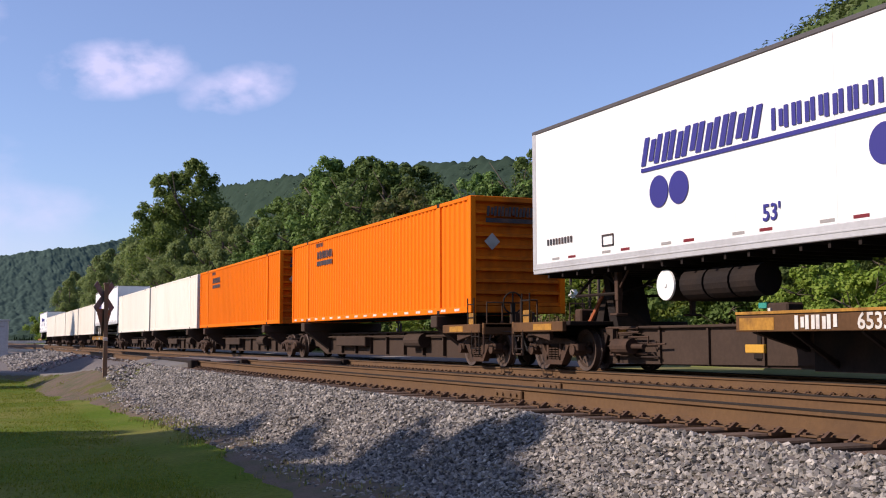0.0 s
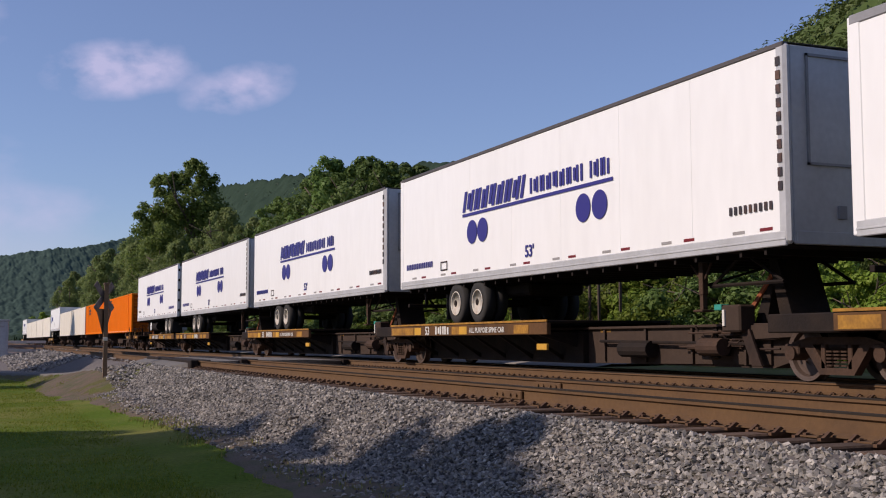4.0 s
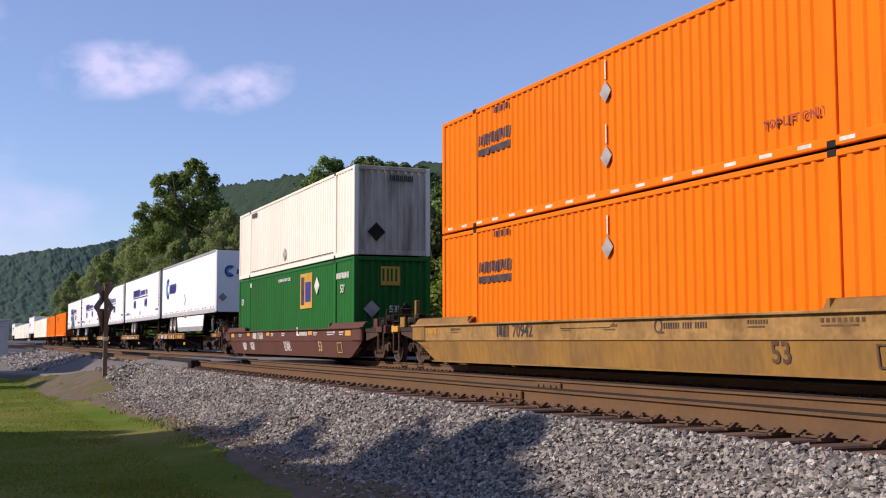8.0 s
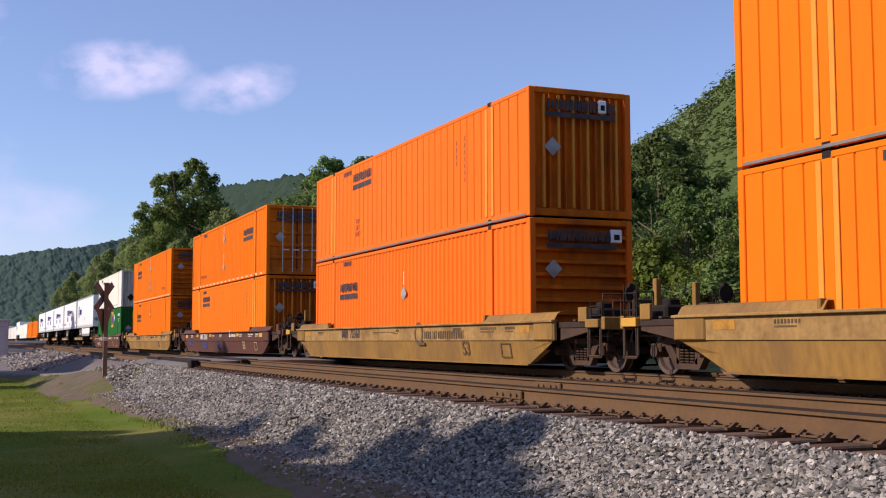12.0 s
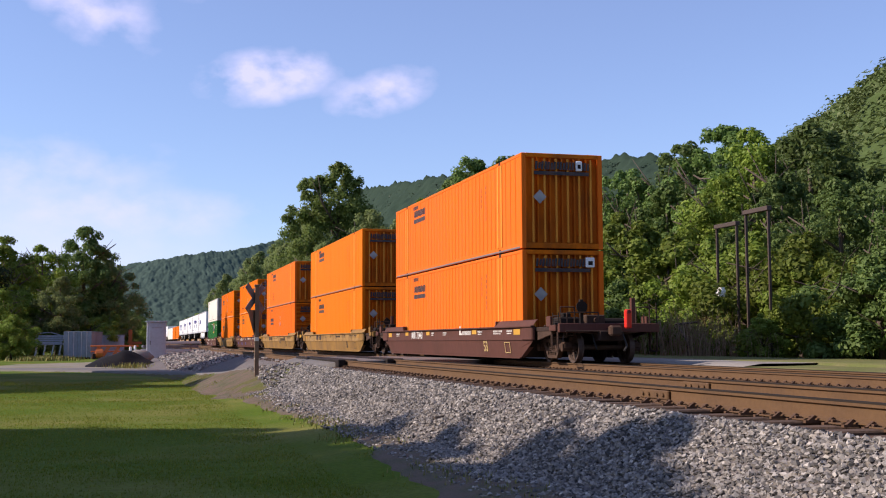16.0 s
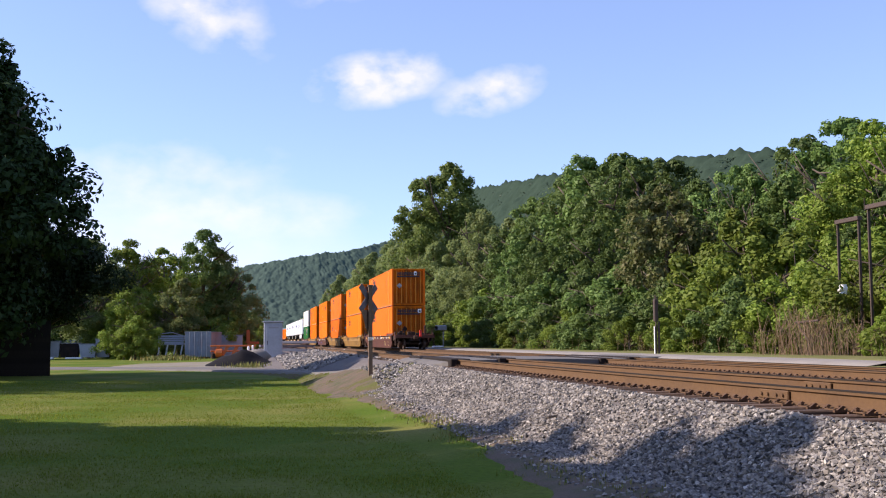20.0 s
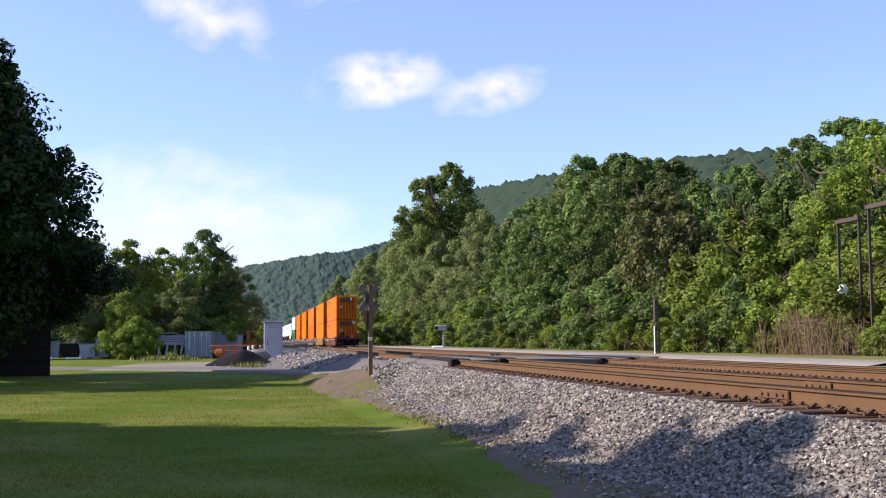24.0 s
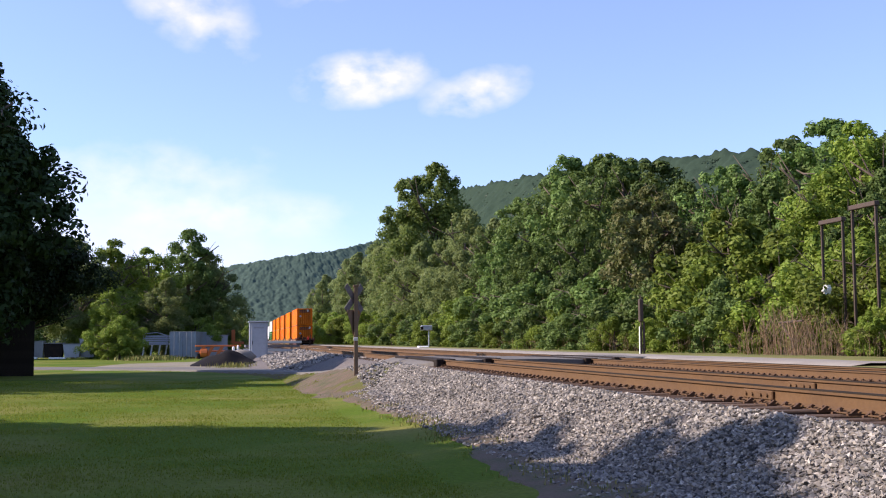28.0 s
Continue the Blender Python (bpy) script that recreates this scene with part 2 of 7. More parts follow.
M_deck_sill = mat("rusty_deck_sill", (0.13, 0.065, 0.026), 0.8, spec=0.2, dirt=(0.05, 0.03, 0.02), amount=0.6, coarse=1.5, fine=14, bump=0.2)
M_amber = mat("worn_amber_paint", (0.42, 0.21, 0.035), 0.7, spec=0.2, dirt=(0.14, 0.07, 0.03), amount=0.8, coarse=3, fine=20, bump=0.1)
# Brighter copy of the broad leaf; the sunlight is in its colour.
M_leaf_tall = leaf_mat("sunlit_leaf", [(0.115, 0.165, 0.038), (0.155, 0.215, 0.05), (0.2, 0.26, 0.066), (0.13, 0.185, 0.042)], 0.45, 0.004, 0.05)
# Paler leaves for far trees: the haze is put into their colour.
M_leaf_pale = leaf_mat("hazed_leaf", [(0.16, 0.21, 0.066), (0.2, 0.255, 0.085), (0.24, 0.285, 0.105), (0.18, 0.23, 0.075)], 0.5, 0.004, 0.1)
M_leaf_light = leaf_mat("light_leaf", [(0.13, 0.2, 0.024), (0.18, 0.25, 0.032), (0.23, 0.29, 0.045), (0.14, 0.21, 0.026)])
# Very dark leaves: the shaded side of these trees is painted in.
M_leaf_dark = leaf_mat("shaded_leaf", [(0.02, 0.045, 0.01), (0.03, 0.06, 0.014), (0.045, 0.075, 0.018)], 0.2)
M_leaf_brown = leaf_mat("browning_leaf", [(0.115, 0.14, 0.042), (0.14, 0.155, 0.05), (0.175, 0.165, 0.066), (0.1, 0.135, 0.036)])
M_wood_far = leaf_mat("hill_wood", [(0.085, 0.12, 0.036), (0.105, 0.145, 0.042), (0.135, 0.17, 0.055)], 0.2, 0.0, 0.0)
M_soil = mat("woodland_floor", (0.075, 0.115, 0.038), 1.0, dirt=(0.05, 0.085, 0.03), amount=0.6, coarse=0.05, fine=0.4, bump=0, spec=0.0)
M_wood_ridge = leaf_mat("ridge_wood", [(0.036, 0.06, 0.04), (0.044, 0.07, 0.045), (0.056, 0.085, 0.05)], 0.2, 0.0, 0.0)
M_stencil_red = mat("rust_red_stencil", (0.35, 0.06, 0.02), 0.6, amount=0.4, coarse=3, bump=0)
M_graffiti_blue = mat("blue_spray_paint", (0.05, 0.09, 0.4), 0.6, amount=0.5, coarse=4, bump=0)
M_sign_red = mat("faded_sign_face", (0.5, 0.33, 0.31), 0.6, dirt=(0.3, 0.05, 0.06), amount=0.9, coarse=5, bump=0)
M_dull_yellow = mat("faded_yellow_lettering", (0.5, 0.36, 0.14), 0.6, amount=0.4, coarse=3, bump=0)
# Floor of the distant ridge, tinted blue to paint in haze.
M_far_floor = mat("haze_tinted_floor", (0.11, 0.17, 0.14), 1.0, amount=0.3, coarse=0.01, fine=0.05, bump=0, spec=0.0)
M_faded_ink = mat("faded_black_stencil", (0.075, 0.045, 0.022), 0.7, dirt=(0.2, 0.11, 0.03), amount=0.6, coarse=3, bump=0)
M_gray_board = mat("gray_weathered_board", (0.17, 0.15, 0.145), 0.85, dirt=(0.08, 0.06, 0.06), amount=0.6, coarse=4, fine=25)
M_verge = mat("dry_verge_grass", (0.15, 0.165, 0.05), 0.95, dirt=(0.24, 0.19, 0.1), amount=0.8, coarse=1.0, fine=18, bump=0.8, spec=0.1)
M_post_strip = mat("pale_orange_paint", (0.8, 0.3, 0.035), 0.6, spec=0.15, dirt=(0.4, 0.14, 0.03), amount=0.4, coarse=1.5, fine=8, bump=0.05, streak=4)
M_yellow_band = mat("sun_bleached_yellow_paint", (0.34, 0.205, 0.072), 0.75, spec=0.15, dirt=(0.16, 0.09, 0.035), amount=0.85, coarse=1.6, fine=10, bump=0.1)
M_dull_rail = mat("dull_gray_rail", (0.2, 0.18, 0.165), 0.6, dirt=(0.1, 0.07, 0.05), amount=0.5, coarse=1.5, fine=10)
# ---- mesh helpers ----


class Shape:
    """Collects simple solids; mesh() makes one mesh of them."""

    def __init__(self):
        self.v, self.f = [], []

    def add(self, verts, faces):
        k = len(self.v)
        self.v += [tuple(p) for p in verts]
        self.f += [[i + k for i in f] for f in faces]
        return self

    def box(self, x0, x1, y0, y1, z0, z1, b=0.0):
        if b <= 0:
            v = [(x, y, z) for x in (x0, x1) for y in (y0, y1) for z in (z0, z1)]
            return self.add(v, [(0, 1, 3, 2), (4, 6, 7, 5), (0, 4, 5, 1), (2, 3, 7, 6), (0, 2, 6, 4), (1, 5, 7, 3)])
        lo, hi = (x0, y0, z0), (x1, y1, z1)
        verts, at = [], {}
        for s in ((a, c, d) for a in (0, 1) for c in (0, 1) for d in (0, 1)):
            for ax in range(3):
                p = [(hi[i] - (b if i != ax else 0)) if s[i] else (lo[i] + (b if i != ax else 0)) for i in range(3)]
                at[s, ax] = len(verts)
                verts.append(p)
        faces = []
        for ax in range(3):
            i, j = (ax + 1) % 3, (ax + 2) % 3
            for side in (0, 1):
                loop = []
                for a, c in ((0, 0), (1, 0), (1, 1), (0, 1)):
                    s = [0, 0, 0]
                    s[ax], s[i], s[j] = side, a, c
                    loop.append(at[tuple(s), ax])
                faces.append(loop if side else loop[::-1])
            for a in (0, 1):
                for c in (0, 1):
                    s, e = [0, 0, 0], [0, 0, 0]
                    s[i] = e[i] = a
                    s[j] = e[j] = c
                    e[ax] = 1
                    q = [at[tuple(s), i], at[tuple(e), i], at[tuple(e), j], at[tuple(s), j]]
                    faces.append(q if a == c else q[::-1])
        for a in (0, 1):
            for c in (0, 1):
                for d in (0, 1):
                    t = [at[(a, c, d), 0], at[(a, c, d), 1], at[(a, c, d), 2]]
                    faces.append(t if (a + c + d) % 2 else t[::-1])
        return self.add(verts, faces)

    def prism(self, profile, x0, x1, axis="x"):
        """A (y, z) outline swept along x, or an (x, z) outline along y, or an (x, y) outline along z."""
        n = len(profile)
        put = {"x": lambda a, p: (a, p[0], p[1]), "y": lambda a, p: (p[0], a, p[1]), "z": lambda a, p: (p[0], p[1], a)}[axis]
        v = [put(x0, p) for p in profile] + [put(x1, p) for p in profile]
        return self.add(v, [list(range(n))[::-1], list(range(n, 2 * n))] + [(i, (i + 1) % n, (i + 1) % n + n, i + n) for i in range(n)])

    def tube(self, p0, p1, r0, r1=None, seg=10):
        r1 = r0 if r1 is None else r1
        a, b = Vector(p0), Vector(p1)
        d = (b - a).normalized()
        u = d.orthogonal().normalized()
        w = d.cross(u)
        v = [c + (u * math.cos(2 * math.pi * i / seg) + w * math.sin(2 * math.pi * i / seg)) * r for c, r in ((a, r0), (b, r1)) for i in range(seg)]
        return self.add(v, [list(range(seg))[::-1], list(range(seg, 2 * seg))] + [(i, (i + 1) % seg, (i + 1) % seg + seg, i + seg) for i in range(seg)])

    def sweep(self, path, r, seg=6):
        """One round bar along a bent line."""
        path = [Vector(p) for p in path]
        v = []
        for i, p in enumerate(path):
            d = (path[min(i + 1, len(path) - 1)] - path[max(i - 1, 0)]).normalized()
            u = d.cross(Vector((0.83, 0.21, 0.51))).normalized()
            w = d.cross(u)
            v += [p + (u * math.cos(2 * math.pi * k / seg) + w * math.sin(2 * math.pi * k / seg)) * r for k in range(seg)]
        f = [(i * seg + k, i * seg + (k + 1) % seg, (i + 1) * seg + (k + 1) % seg, (i + 1) * seg + k) for i in range(len(path) - 1) for k in range(seg)]
        return self.add(v, f + [list(range(seg))[::-1], list(range((len(path) - 1) * seg, len(path) * seg))])

    def lathe(self, centre, rings, seg=24):
        """Rings of (x, radius) turned about the x axis through centre."""
        v = [(centre[0] + x, centre[1] + r * math.cos(2 * math.pi * i / seg), centre[2] + r * math.sin(2 * math.pi * i / seg)) for x, r in rings for i in range(seg)]
        f = [(k * seg + i, k * seg + (i + 1) % seg, (k + 1) * seg + (i + 1) % seg, (k + 1) * seg + i) for k in range(len(rings) - 1) for i in range(seg)]
        f += [list(range(seg))[::-1], list(range((len(rings) - 1) * seg, len(rings) * seg))]
        return self.add(v, f)

    def sheet(self, rows):
        """A skin through rows of points."""
        n = len(rows[0])
        return self.add([p for r in rows for p in r], [(k * n + i, k * n + i + 1, (k + 1) * n + i + 1, (k + 1) * n + i) for k in range(len(rows) - 1) for i in range(n - 1)])

    def mesh(self, name, material, smooth=False):
        me = bpy.data.meshes.new(name)
        me.from_pydata(self.v, [], self.f)
        me.update()
        bm = bmesh.new()
        bm.from_mesh(me)
        bmesh.ops.recalc_face_normals(bm, faces=bm.faces)
        bm.to_mesh(me)
        bm.free()
        me.materials.append(material)
        if smooth:
            me.polygons.foreach_set("use_smooth", [True] * len(me.polygons))
        return me


def part(name, shape, material, parent, label="", at=None, smooth=False):
    """One mesh object under a thing or a part; shape may be a Shape or a mesh that is shared."""
    ob = new(name, shape.mesh(name, material, smooth) if isinstance(shape, Shape) else shape)
    ob.parent = parent
    if at:
        ob.location = at
    return tagged(ob, label)


def thing(name, label, category, group="", kind="", at=(0, 0, 0)):
    ob = new(name)
    ob.empty_display_size = 0.2
    ob.location = at
    return tagged(ob, label, category, group, kind)


def solid(name, shape, material, label, category, group="", kind="", at=(0, 0, 0), smooth=False):
    ob = new(name, shape.mesh(name, material, smooth))
    ob.location = at
    return tagged(ob, label, category, group, kind)


LETTERS = {}


def writing(text, size, material, parent, name, loc, turn, upright=False):
    """Lettering as a thin mesh; turn = Euler degrees of the face it lies on."""
    key = (text, size, material.name, upright)
    if key not in LETTERS:
        c = bpy.data.curves.new("lettering", "FONT")
        c.body, c.size, c.extrude = ("\n".join(text) if upright else text), size, 0.003
        c.align_x, c.offset = "CENTER", size * 0.02
        c.resolution_u = 2
        tmp = new("lettering", c)
        LETTERS[key] = bpy.data.meshes.new_from_object(tmp.evaluated_get(bpy.context.evaluated_depsgraph_get()))
        bpy.data.objects.remove(tmp)
        LETTERS[key].materials.clear()
        LETTERS[key].materials.append(material)
    ob = part(name, LETTERS[key], material, parent)
    ob.matrix_basis = pose(*loc, *turn)
    return ob


NEAR = (90, 0, -90)      # the face turned to -x
REAR = (90, 0, 0)        # the face turned to -y
# ---- ground, ballast, tracks, road ----
TRACKS = (6.50, 12.455)          # centre lines of the near and the far track
GRASS = -1.04
NEAR_Z, FAR_Z = 0.06, -0.05                    # the far track lies a little lower


def bed_z(x, y):
    """Top of the ballast across the tracks."""
    edge = 3.75 + 0.2 * noise.noise((0.3, y * 0.35, 4.4)) if y < 44 else max(3.75 - (y - 44) * 0.12, -1.5)
    w = noise.noise((x * 0.9, y * 0.7, 3.1)) * 0.05
    if x < 5.02:
        k = (x - edge) / (5.02 - edge)
        return GRASS - 0.12 + (0.12 - 0.14 - GRASS) * max(k, 0) ** 0.9 + w * min(1, (5.02 - x) * 3 + 0.3)
    if x < 5.45:
        return -0.14 - (x - 5.02) * 0.25
    if x < 14.6:
        return (-0.23 if abs(x - TRACKS[0]) < 1.6 else -0.3 if abs(x - TRACKS[1]) < 1.6 else -0.36) + w * 0.4
    if x < 17.2:
        return -0.27 + 0.1 * min((x - 14.6) / 0.8, 1) + w * 0.3
    return -0.1 - (x - 17.2) * 0.35


def verge_z(x, y):
    """The worn ground rises a little towards the foot of the ballast."""
    k = min(max((x - 2.5) / 1.4, 0), 1)
    return GRASS + 0.16 * k * k * (3 - 2 * k)


def lawn_z(x, y):
    return verge_z(x, y) + noise.noise((x * 0.25, y * 0.25, 0)) * 0.06


# the road's centre line, its height and half width
line = [(7.6, 35.2), (6.6, 35.4), (5.3, 37.6), (4.35, 42), (3.75, 48), (2.4, 56), (-1, 66), (-9, 74), (-30, 80), (-60, 86)]
rise = [0.0, -0.01, -0.2, -0.52, -0.72, -0.86, -0.97, -1.0, -1.0, -1.0]
half = [1.8, 1.8, 1.1, 1.0, 1.1, 1.3, 2.0, 2.6, 3.0, 3.0]


def smooth_line(pts, vals, n=6):
    out, ov = [], [[] for _ in vals]
    for i in range(len(pts) - 1):
        p = [Vector(pts[max(min(i + k, len(pts) - 1), 0)]) for k in (-1, 0, 1, 2)]
        for j in range(n):
            t = j / n
            out.append(tuple(0.5 * (2 * p[1] + (p[2] - p[0]) * t + (2 * p[0] - 5 * p[1] + 4 * p[2] - p[3]) * t * t + (3 * p[1] - p[0] - 3 * p[2] + p[3]) * t ** 3)))
            for o, v in zip(ov, vals):
                o.append(v[i] + (v[i + 1] - v[i]) * t)
    return out + [pts[-1]], [o + [v[-1]] for o, v in zip(ov, vals)]


pts, (zs, ws) = smooth_line(line, (rise, half))
ROAD = np.array([(p[0], p[1], z, w) for p, z, w in zip(pts, zs, ws)])


def ramp_z(x, y):
    """The bank that carries the road down from the crossing."""
    d = np.hypot(ROAD[:, 0] - x, ROAD[:, 1] - y)
    k = int(d.argmin())
    out = max(d[k] - ROAD[k, 3] - 0.1, 0.0)
    return ROAD[k, 2] - 0.07 - out * 0.42


def stretch_steps(a, b, first, grow, top):
    """Steps from a to b that widen with distance."""
    out, d = [a], first
    while out[-1] < b:
        out.append(min(out[-1] + d, b))
        d = min(d * grow, top)
    return out


g = Shape()
ys = stretch_steps(-80, -10, 20, 1, 20) + stretch_steps(-8, 60, 1.0, 1.0, 1.0)[0:] + stretch_steps(62, 3600, 4, 1.12, 150)
xs = [-3000, -1200, -500, -220, -110, -60, -36, -24, -17] + [-12 + 0.8 * i for i in range(20)] + [3.6, 4.1, 6, 12, 18, 24, 40, 80, 160, 320, 700, 1500, 3000]
g.sheet([[(x, y, GRASS + (noise.noise((x * 0.25, y * 0.25, 0)) * 0.06 if abs(x) < 30 and y < 120 else 0) - (0.25 if 6 <= x <= 17 else 0) + (verge_z(x, y) - GRASS if x < 4.5 and -10 < y < 60 else 0)) for x in xs] for y in ys])
ground = solid("ground", g, M_grass, "mown green lawn with patches of tree shade", "lawn", kind="structure", smooth=True)

b = Shape()
bx = [3.3, 3.6, 3.85, 4.1, 4.4, 4.7, 5.02, 5.2, 5.45, 6.5, 8, 8.4, 9.5, 10.6, 11, 12.4, 14, 14.6, 15.4, 16.4, 17.2, 19]
b.sheet([[((x if x > 4.9 or y < 44 else 4.95 - (4.95 - x) * (1 + min((y - 44) * 0.07, 2.9))), y, bed_z((x if x > 4.9 or y < 44 else 4.95 - (4.95 - x) * (1 + min((y - 44) * 0.07, 2.9))), y)) for x in bx] for y in stretch_steps(-60, 4, 8, 1, 8) + stretch_steps(4.5, 60, 0.5, 1, 0.5) + stretch_steps(62, 900, 3, 1.1, 40)])
ballast = solid("ballast_bed", b, M_ballast_bed, "gray crushed-stone ballast bed under the tracks", "ballast", kind="structure", smooth=True)

# loose stones on the shoulder, angular and uneven
rng = np.random.default_rng(7)


def stones(name, count, xr, yr, size, label, power=1.0):
    base = []
    for k in range(10):
        s = []
        for p in ((1, 0, 0), (-1, 0, 0), (0, 1, 0), (0, -1, 0), (0, 0, 1), (0, 0, -1), (0.7, 0.7, 0.5), (-0.7, 0.6, -0.4)):
            q = np.array(p) * rng.uniform(0.65, 1.25, 3) + rng.uniform(-0.12, 0.12, 3)
            s.append(q)
        base.append(np.array(s))
    tri = np.array([(4, 0, 6), (4, 6, 2), (4, 2, 1), (4, 1, 3), (4, 3, 0), (0, 2, 6), (5, 2, 0), (5, 7, 2), (5, 1, 7), (5, 3, 1), (5, 0, 3), (7, 1, 2)])
    y = yr[0] + (yr[1] - yr[0]) * rng.random(count) ** power
    x = rng.uniform(*xr, count)
    if xr[0] == 3.3:      # thin out towards the foot of the slope
        foot = np.array([4.1 + 0.35 * noise.noise((1.7, v * 0.5, 2.0)) + 0.25 * noise.noise((u * 2.0, v * 1.6, 5.0)) for u, v in zip(x.tolist(), y.tolist())])
        stay = rng.random(count) < np.clip((x - foot + 0.5) / 0.6, 0.1, 1.0)
        x, y = x[stay], y[stay]
        count = len(x)
    r = size * rng.uniform(0.55, 1.35, count) * (1 + np.maximum(y - 14, 0) * 0.02)
    q = np.array(base)[rng.integers(0, 10, count)] * np.stack([r, r * rng.uniform(0.6, 1, count), r * rng.uniform(0.55, 0.9, count)], 1)[:, None, :]
    a, t = rng.uniform(0, 6.283, (count, 1)), rng.uniform(-0.5, 0.45, (count, 1))
    c, s = np.cos(a), np.sin(a)
    q = np.stack([q[..., 0] * c - q[..., 1] * s, q[..., 0] * s + q[..., 1] * c, q[..., 2]], 2)
    c, s = np.cos(t), np.sin(t)
    q = np.stack([q[..., 0] * c - q[..., 2] * s, q[..., 1], q[..., 0] * s + q[..., 2] * c], 2)
    z = np.array([max(bed_z(u, v), lawn_z(u, v) + 0.01, ramp_z(u, v) if v > 28 else -9) for u, v in zip(x.tolist(), y.tolist())]) + r * rng.uniform(-0.1, 0.55, count)
    V = (q + np.stack([x, y, z], 1)[:, None, :]).reshape(-1, 3)
    T = (tri[None] + 8 * np.arange(count)[:, None, None]).reshape(-1, 3)
    me = bpy.data.meshes.new(name)
    me.from_pydata(V.tolist(), [], T.tolist())
    me.materials.append(M_stone)
    return tagged(new(name, me), label, "gravel", kind="stuff")


stones("ballast_stones", 70000, (3.3, 5.14), (3.2, 33), 0.0285, "loose gray angular ballast stones", 1.5)
stones("ballast_stones", 2600, (3.9, 5.15), (29, 38.5), 0.034, "loose gray stones beside the crossing")
stones("ballast_stones", 3500, (2.2, 5.2), (54, 86), 0.042, "pale loose stones beyond the road")
stones("ballast_stones", 3500, (5.2, 8.0), (39, 100), 0.06, "loose gray stones beyond the crossing")


def rail_shape(y0, y1):
    p = [(-0.07, -0.18), (0.07, -0.18), (0.07, -0.168), (0.012, -0.145), (0.010, -0.05), (0.036, -0.038), (0.036, -0.006), (0.030, 0), (-0.030, 0), (-0.036, -0.006), (-0.036, -0.038), (-0.010, -0.05), (-0.012, -0.145), (-0.07, -0.168)]
    s = Shape()
    for a, c in zip(stretch_steps(y0, y1, 60, 1, 60)[:-1], stretch_steps(y0, y1, 60, 1, 60)[1:]):
        s.prism(p, a, c, "y")
    return s


rail_mesh = rail_shape(-60, 900).mesh("rail", M_rail)
head = Shape().box(-0.0375, 0.0375, -60, 900, -0.012, 0.003).mesh("rail_head", M_rail_top)
tie_mesh = Shape().box(-1.36, 1.34, -0.115, 0.115, -0.36, -0.185, 0.014).mesh("tie", M_tie)
plate_mesh = Shape().box(-0.18, 0.18, -0.09, 0.09, -0.186, -0.172, 0.003).box(-0.16, -0.09, -0.085, -0.06, -0.175, -0.165).box(-0.16, -0.09, 0.05, 0.075, -0.175, -0.165).mesh("tie_plate", M_rail)
spike = Shape()
for sx, sy in ((-0.1, -0.07), (0.1, 0.0), (-0.16, 0.04)):
    spike.box(sx - 0.009, sx + 0.009, sy - 0.009, sy + 0.009, -0.22, -0.16).box(sx - 0.02, sx + 0.016, sy - 0.016, sy + 0.016, -0.163, -0.148)
spike_mesh = spike.mesh("spike", M_tie_iron)
anchor_mesh = Shape().box(-0.2, 0.14, -0.018, 0.018, -0.2, -0.178).prism([(-0.2, -0.2), (-0.16, -0.2), (-0.08, -0.15), (-0.11, -0.135)], -0.016, 0.016, "y").mesh("rail_anchor", M_tie_iron)
for name, x in (("near", TRACKS[0]), ("far", TRACKS[1])):
    track = thing("railway_track", "rusty steel rails spiked to weathered wooden ties", "track", "parallel tracks", "structure", (x, 0, NEAR_Z if name == "near" else FAR_Z))
    for rx in (-0.753, 0.753):
        r = part("rail", rail_mesh, M_rail, track, "rust-brown rail", (rx, 0, 0))
        part("rail_head", head, M_rail_top, r, "running surface coloured dark to draw the head's shadow line")
    far_ties = Shape()
    y = -20.0
    while y < 240:
        if 5 < y < 31 and name == "near" or 9 < y < 36 and name == "far":
            t = part("tie", tie_mesh, M_tie, track, "", (rng.uniform(-0.06, 0.04), y, rng.uniform(-0.012, 0.006)))
            for rx in (-0.753, 0.753):
                part("tie_plate", plate_mesh, M_rail, track, "", (rx, y, 0))
                part("spike", spike_mesh, M_rail, track, "", (rx, y, rng.uniform(-0.012, 0.012)))
                part("rail_anchor", anchor_mesh, M_rail, track, "", (rx, y + 0.135, 0))
                part("rail_anchor", anchor_mesh, M_rail, track, "", (rx, y - 0.135, 0))
        elif not 33 <= y < 38:
            far_ties.box(-1.3, 1.3, y - 0.115, y + 0.115, -0.36, -0.19)
        y += 0.53
    tagged(part("tie_row", far_ties, M_tie, track, "distant wooden ties"), kind="stuff")

# the level crossing: a road in one strip over the tracks, timber flangeway planks
def ribbon(pts, zs, ws, thick=0.18):
    rows = []
    for i, (x, y) in enumerate(pts):
        a, c = Vector(pts[max(i - 1, 0)]), Vector(pts[min(i + 1, len(pts) - 1)])
        d = (c - a).normalized()
        u = Vector((-d.y, d.x))
        row = []
        for k in (-1, -0.96, -0.5, 0, 0.5, 0.96, 1):
            p = Vector((x, y)) + u * (ws[i] * k)
            row.append((p.x, p.y, zs[i] - (thick if abs(k) == 1 else 0) + 0.02 * (1 - abs(k))))
        rows.append(row)
    return Shape().sheet(rows)


bank = []
for j in range(108):
    y = 27 + j * 0.4
    row = []
    for i in range(26):
        x = -5 + i * 0.42
        z = ramp_z(x, y) + noise.noise((x * 1.3, y * 1.3, 6)) * 0.04
        row.append((x, y, z if z > GRASS - 0.1 else GRASS - 0.25))
    bank.append(row)
solid("road_bank", Shape().sheet(bank), M_ground_mix, "low thinly grassed dirt bank carrying the road", "embankment", kind="structure", smooth=True)
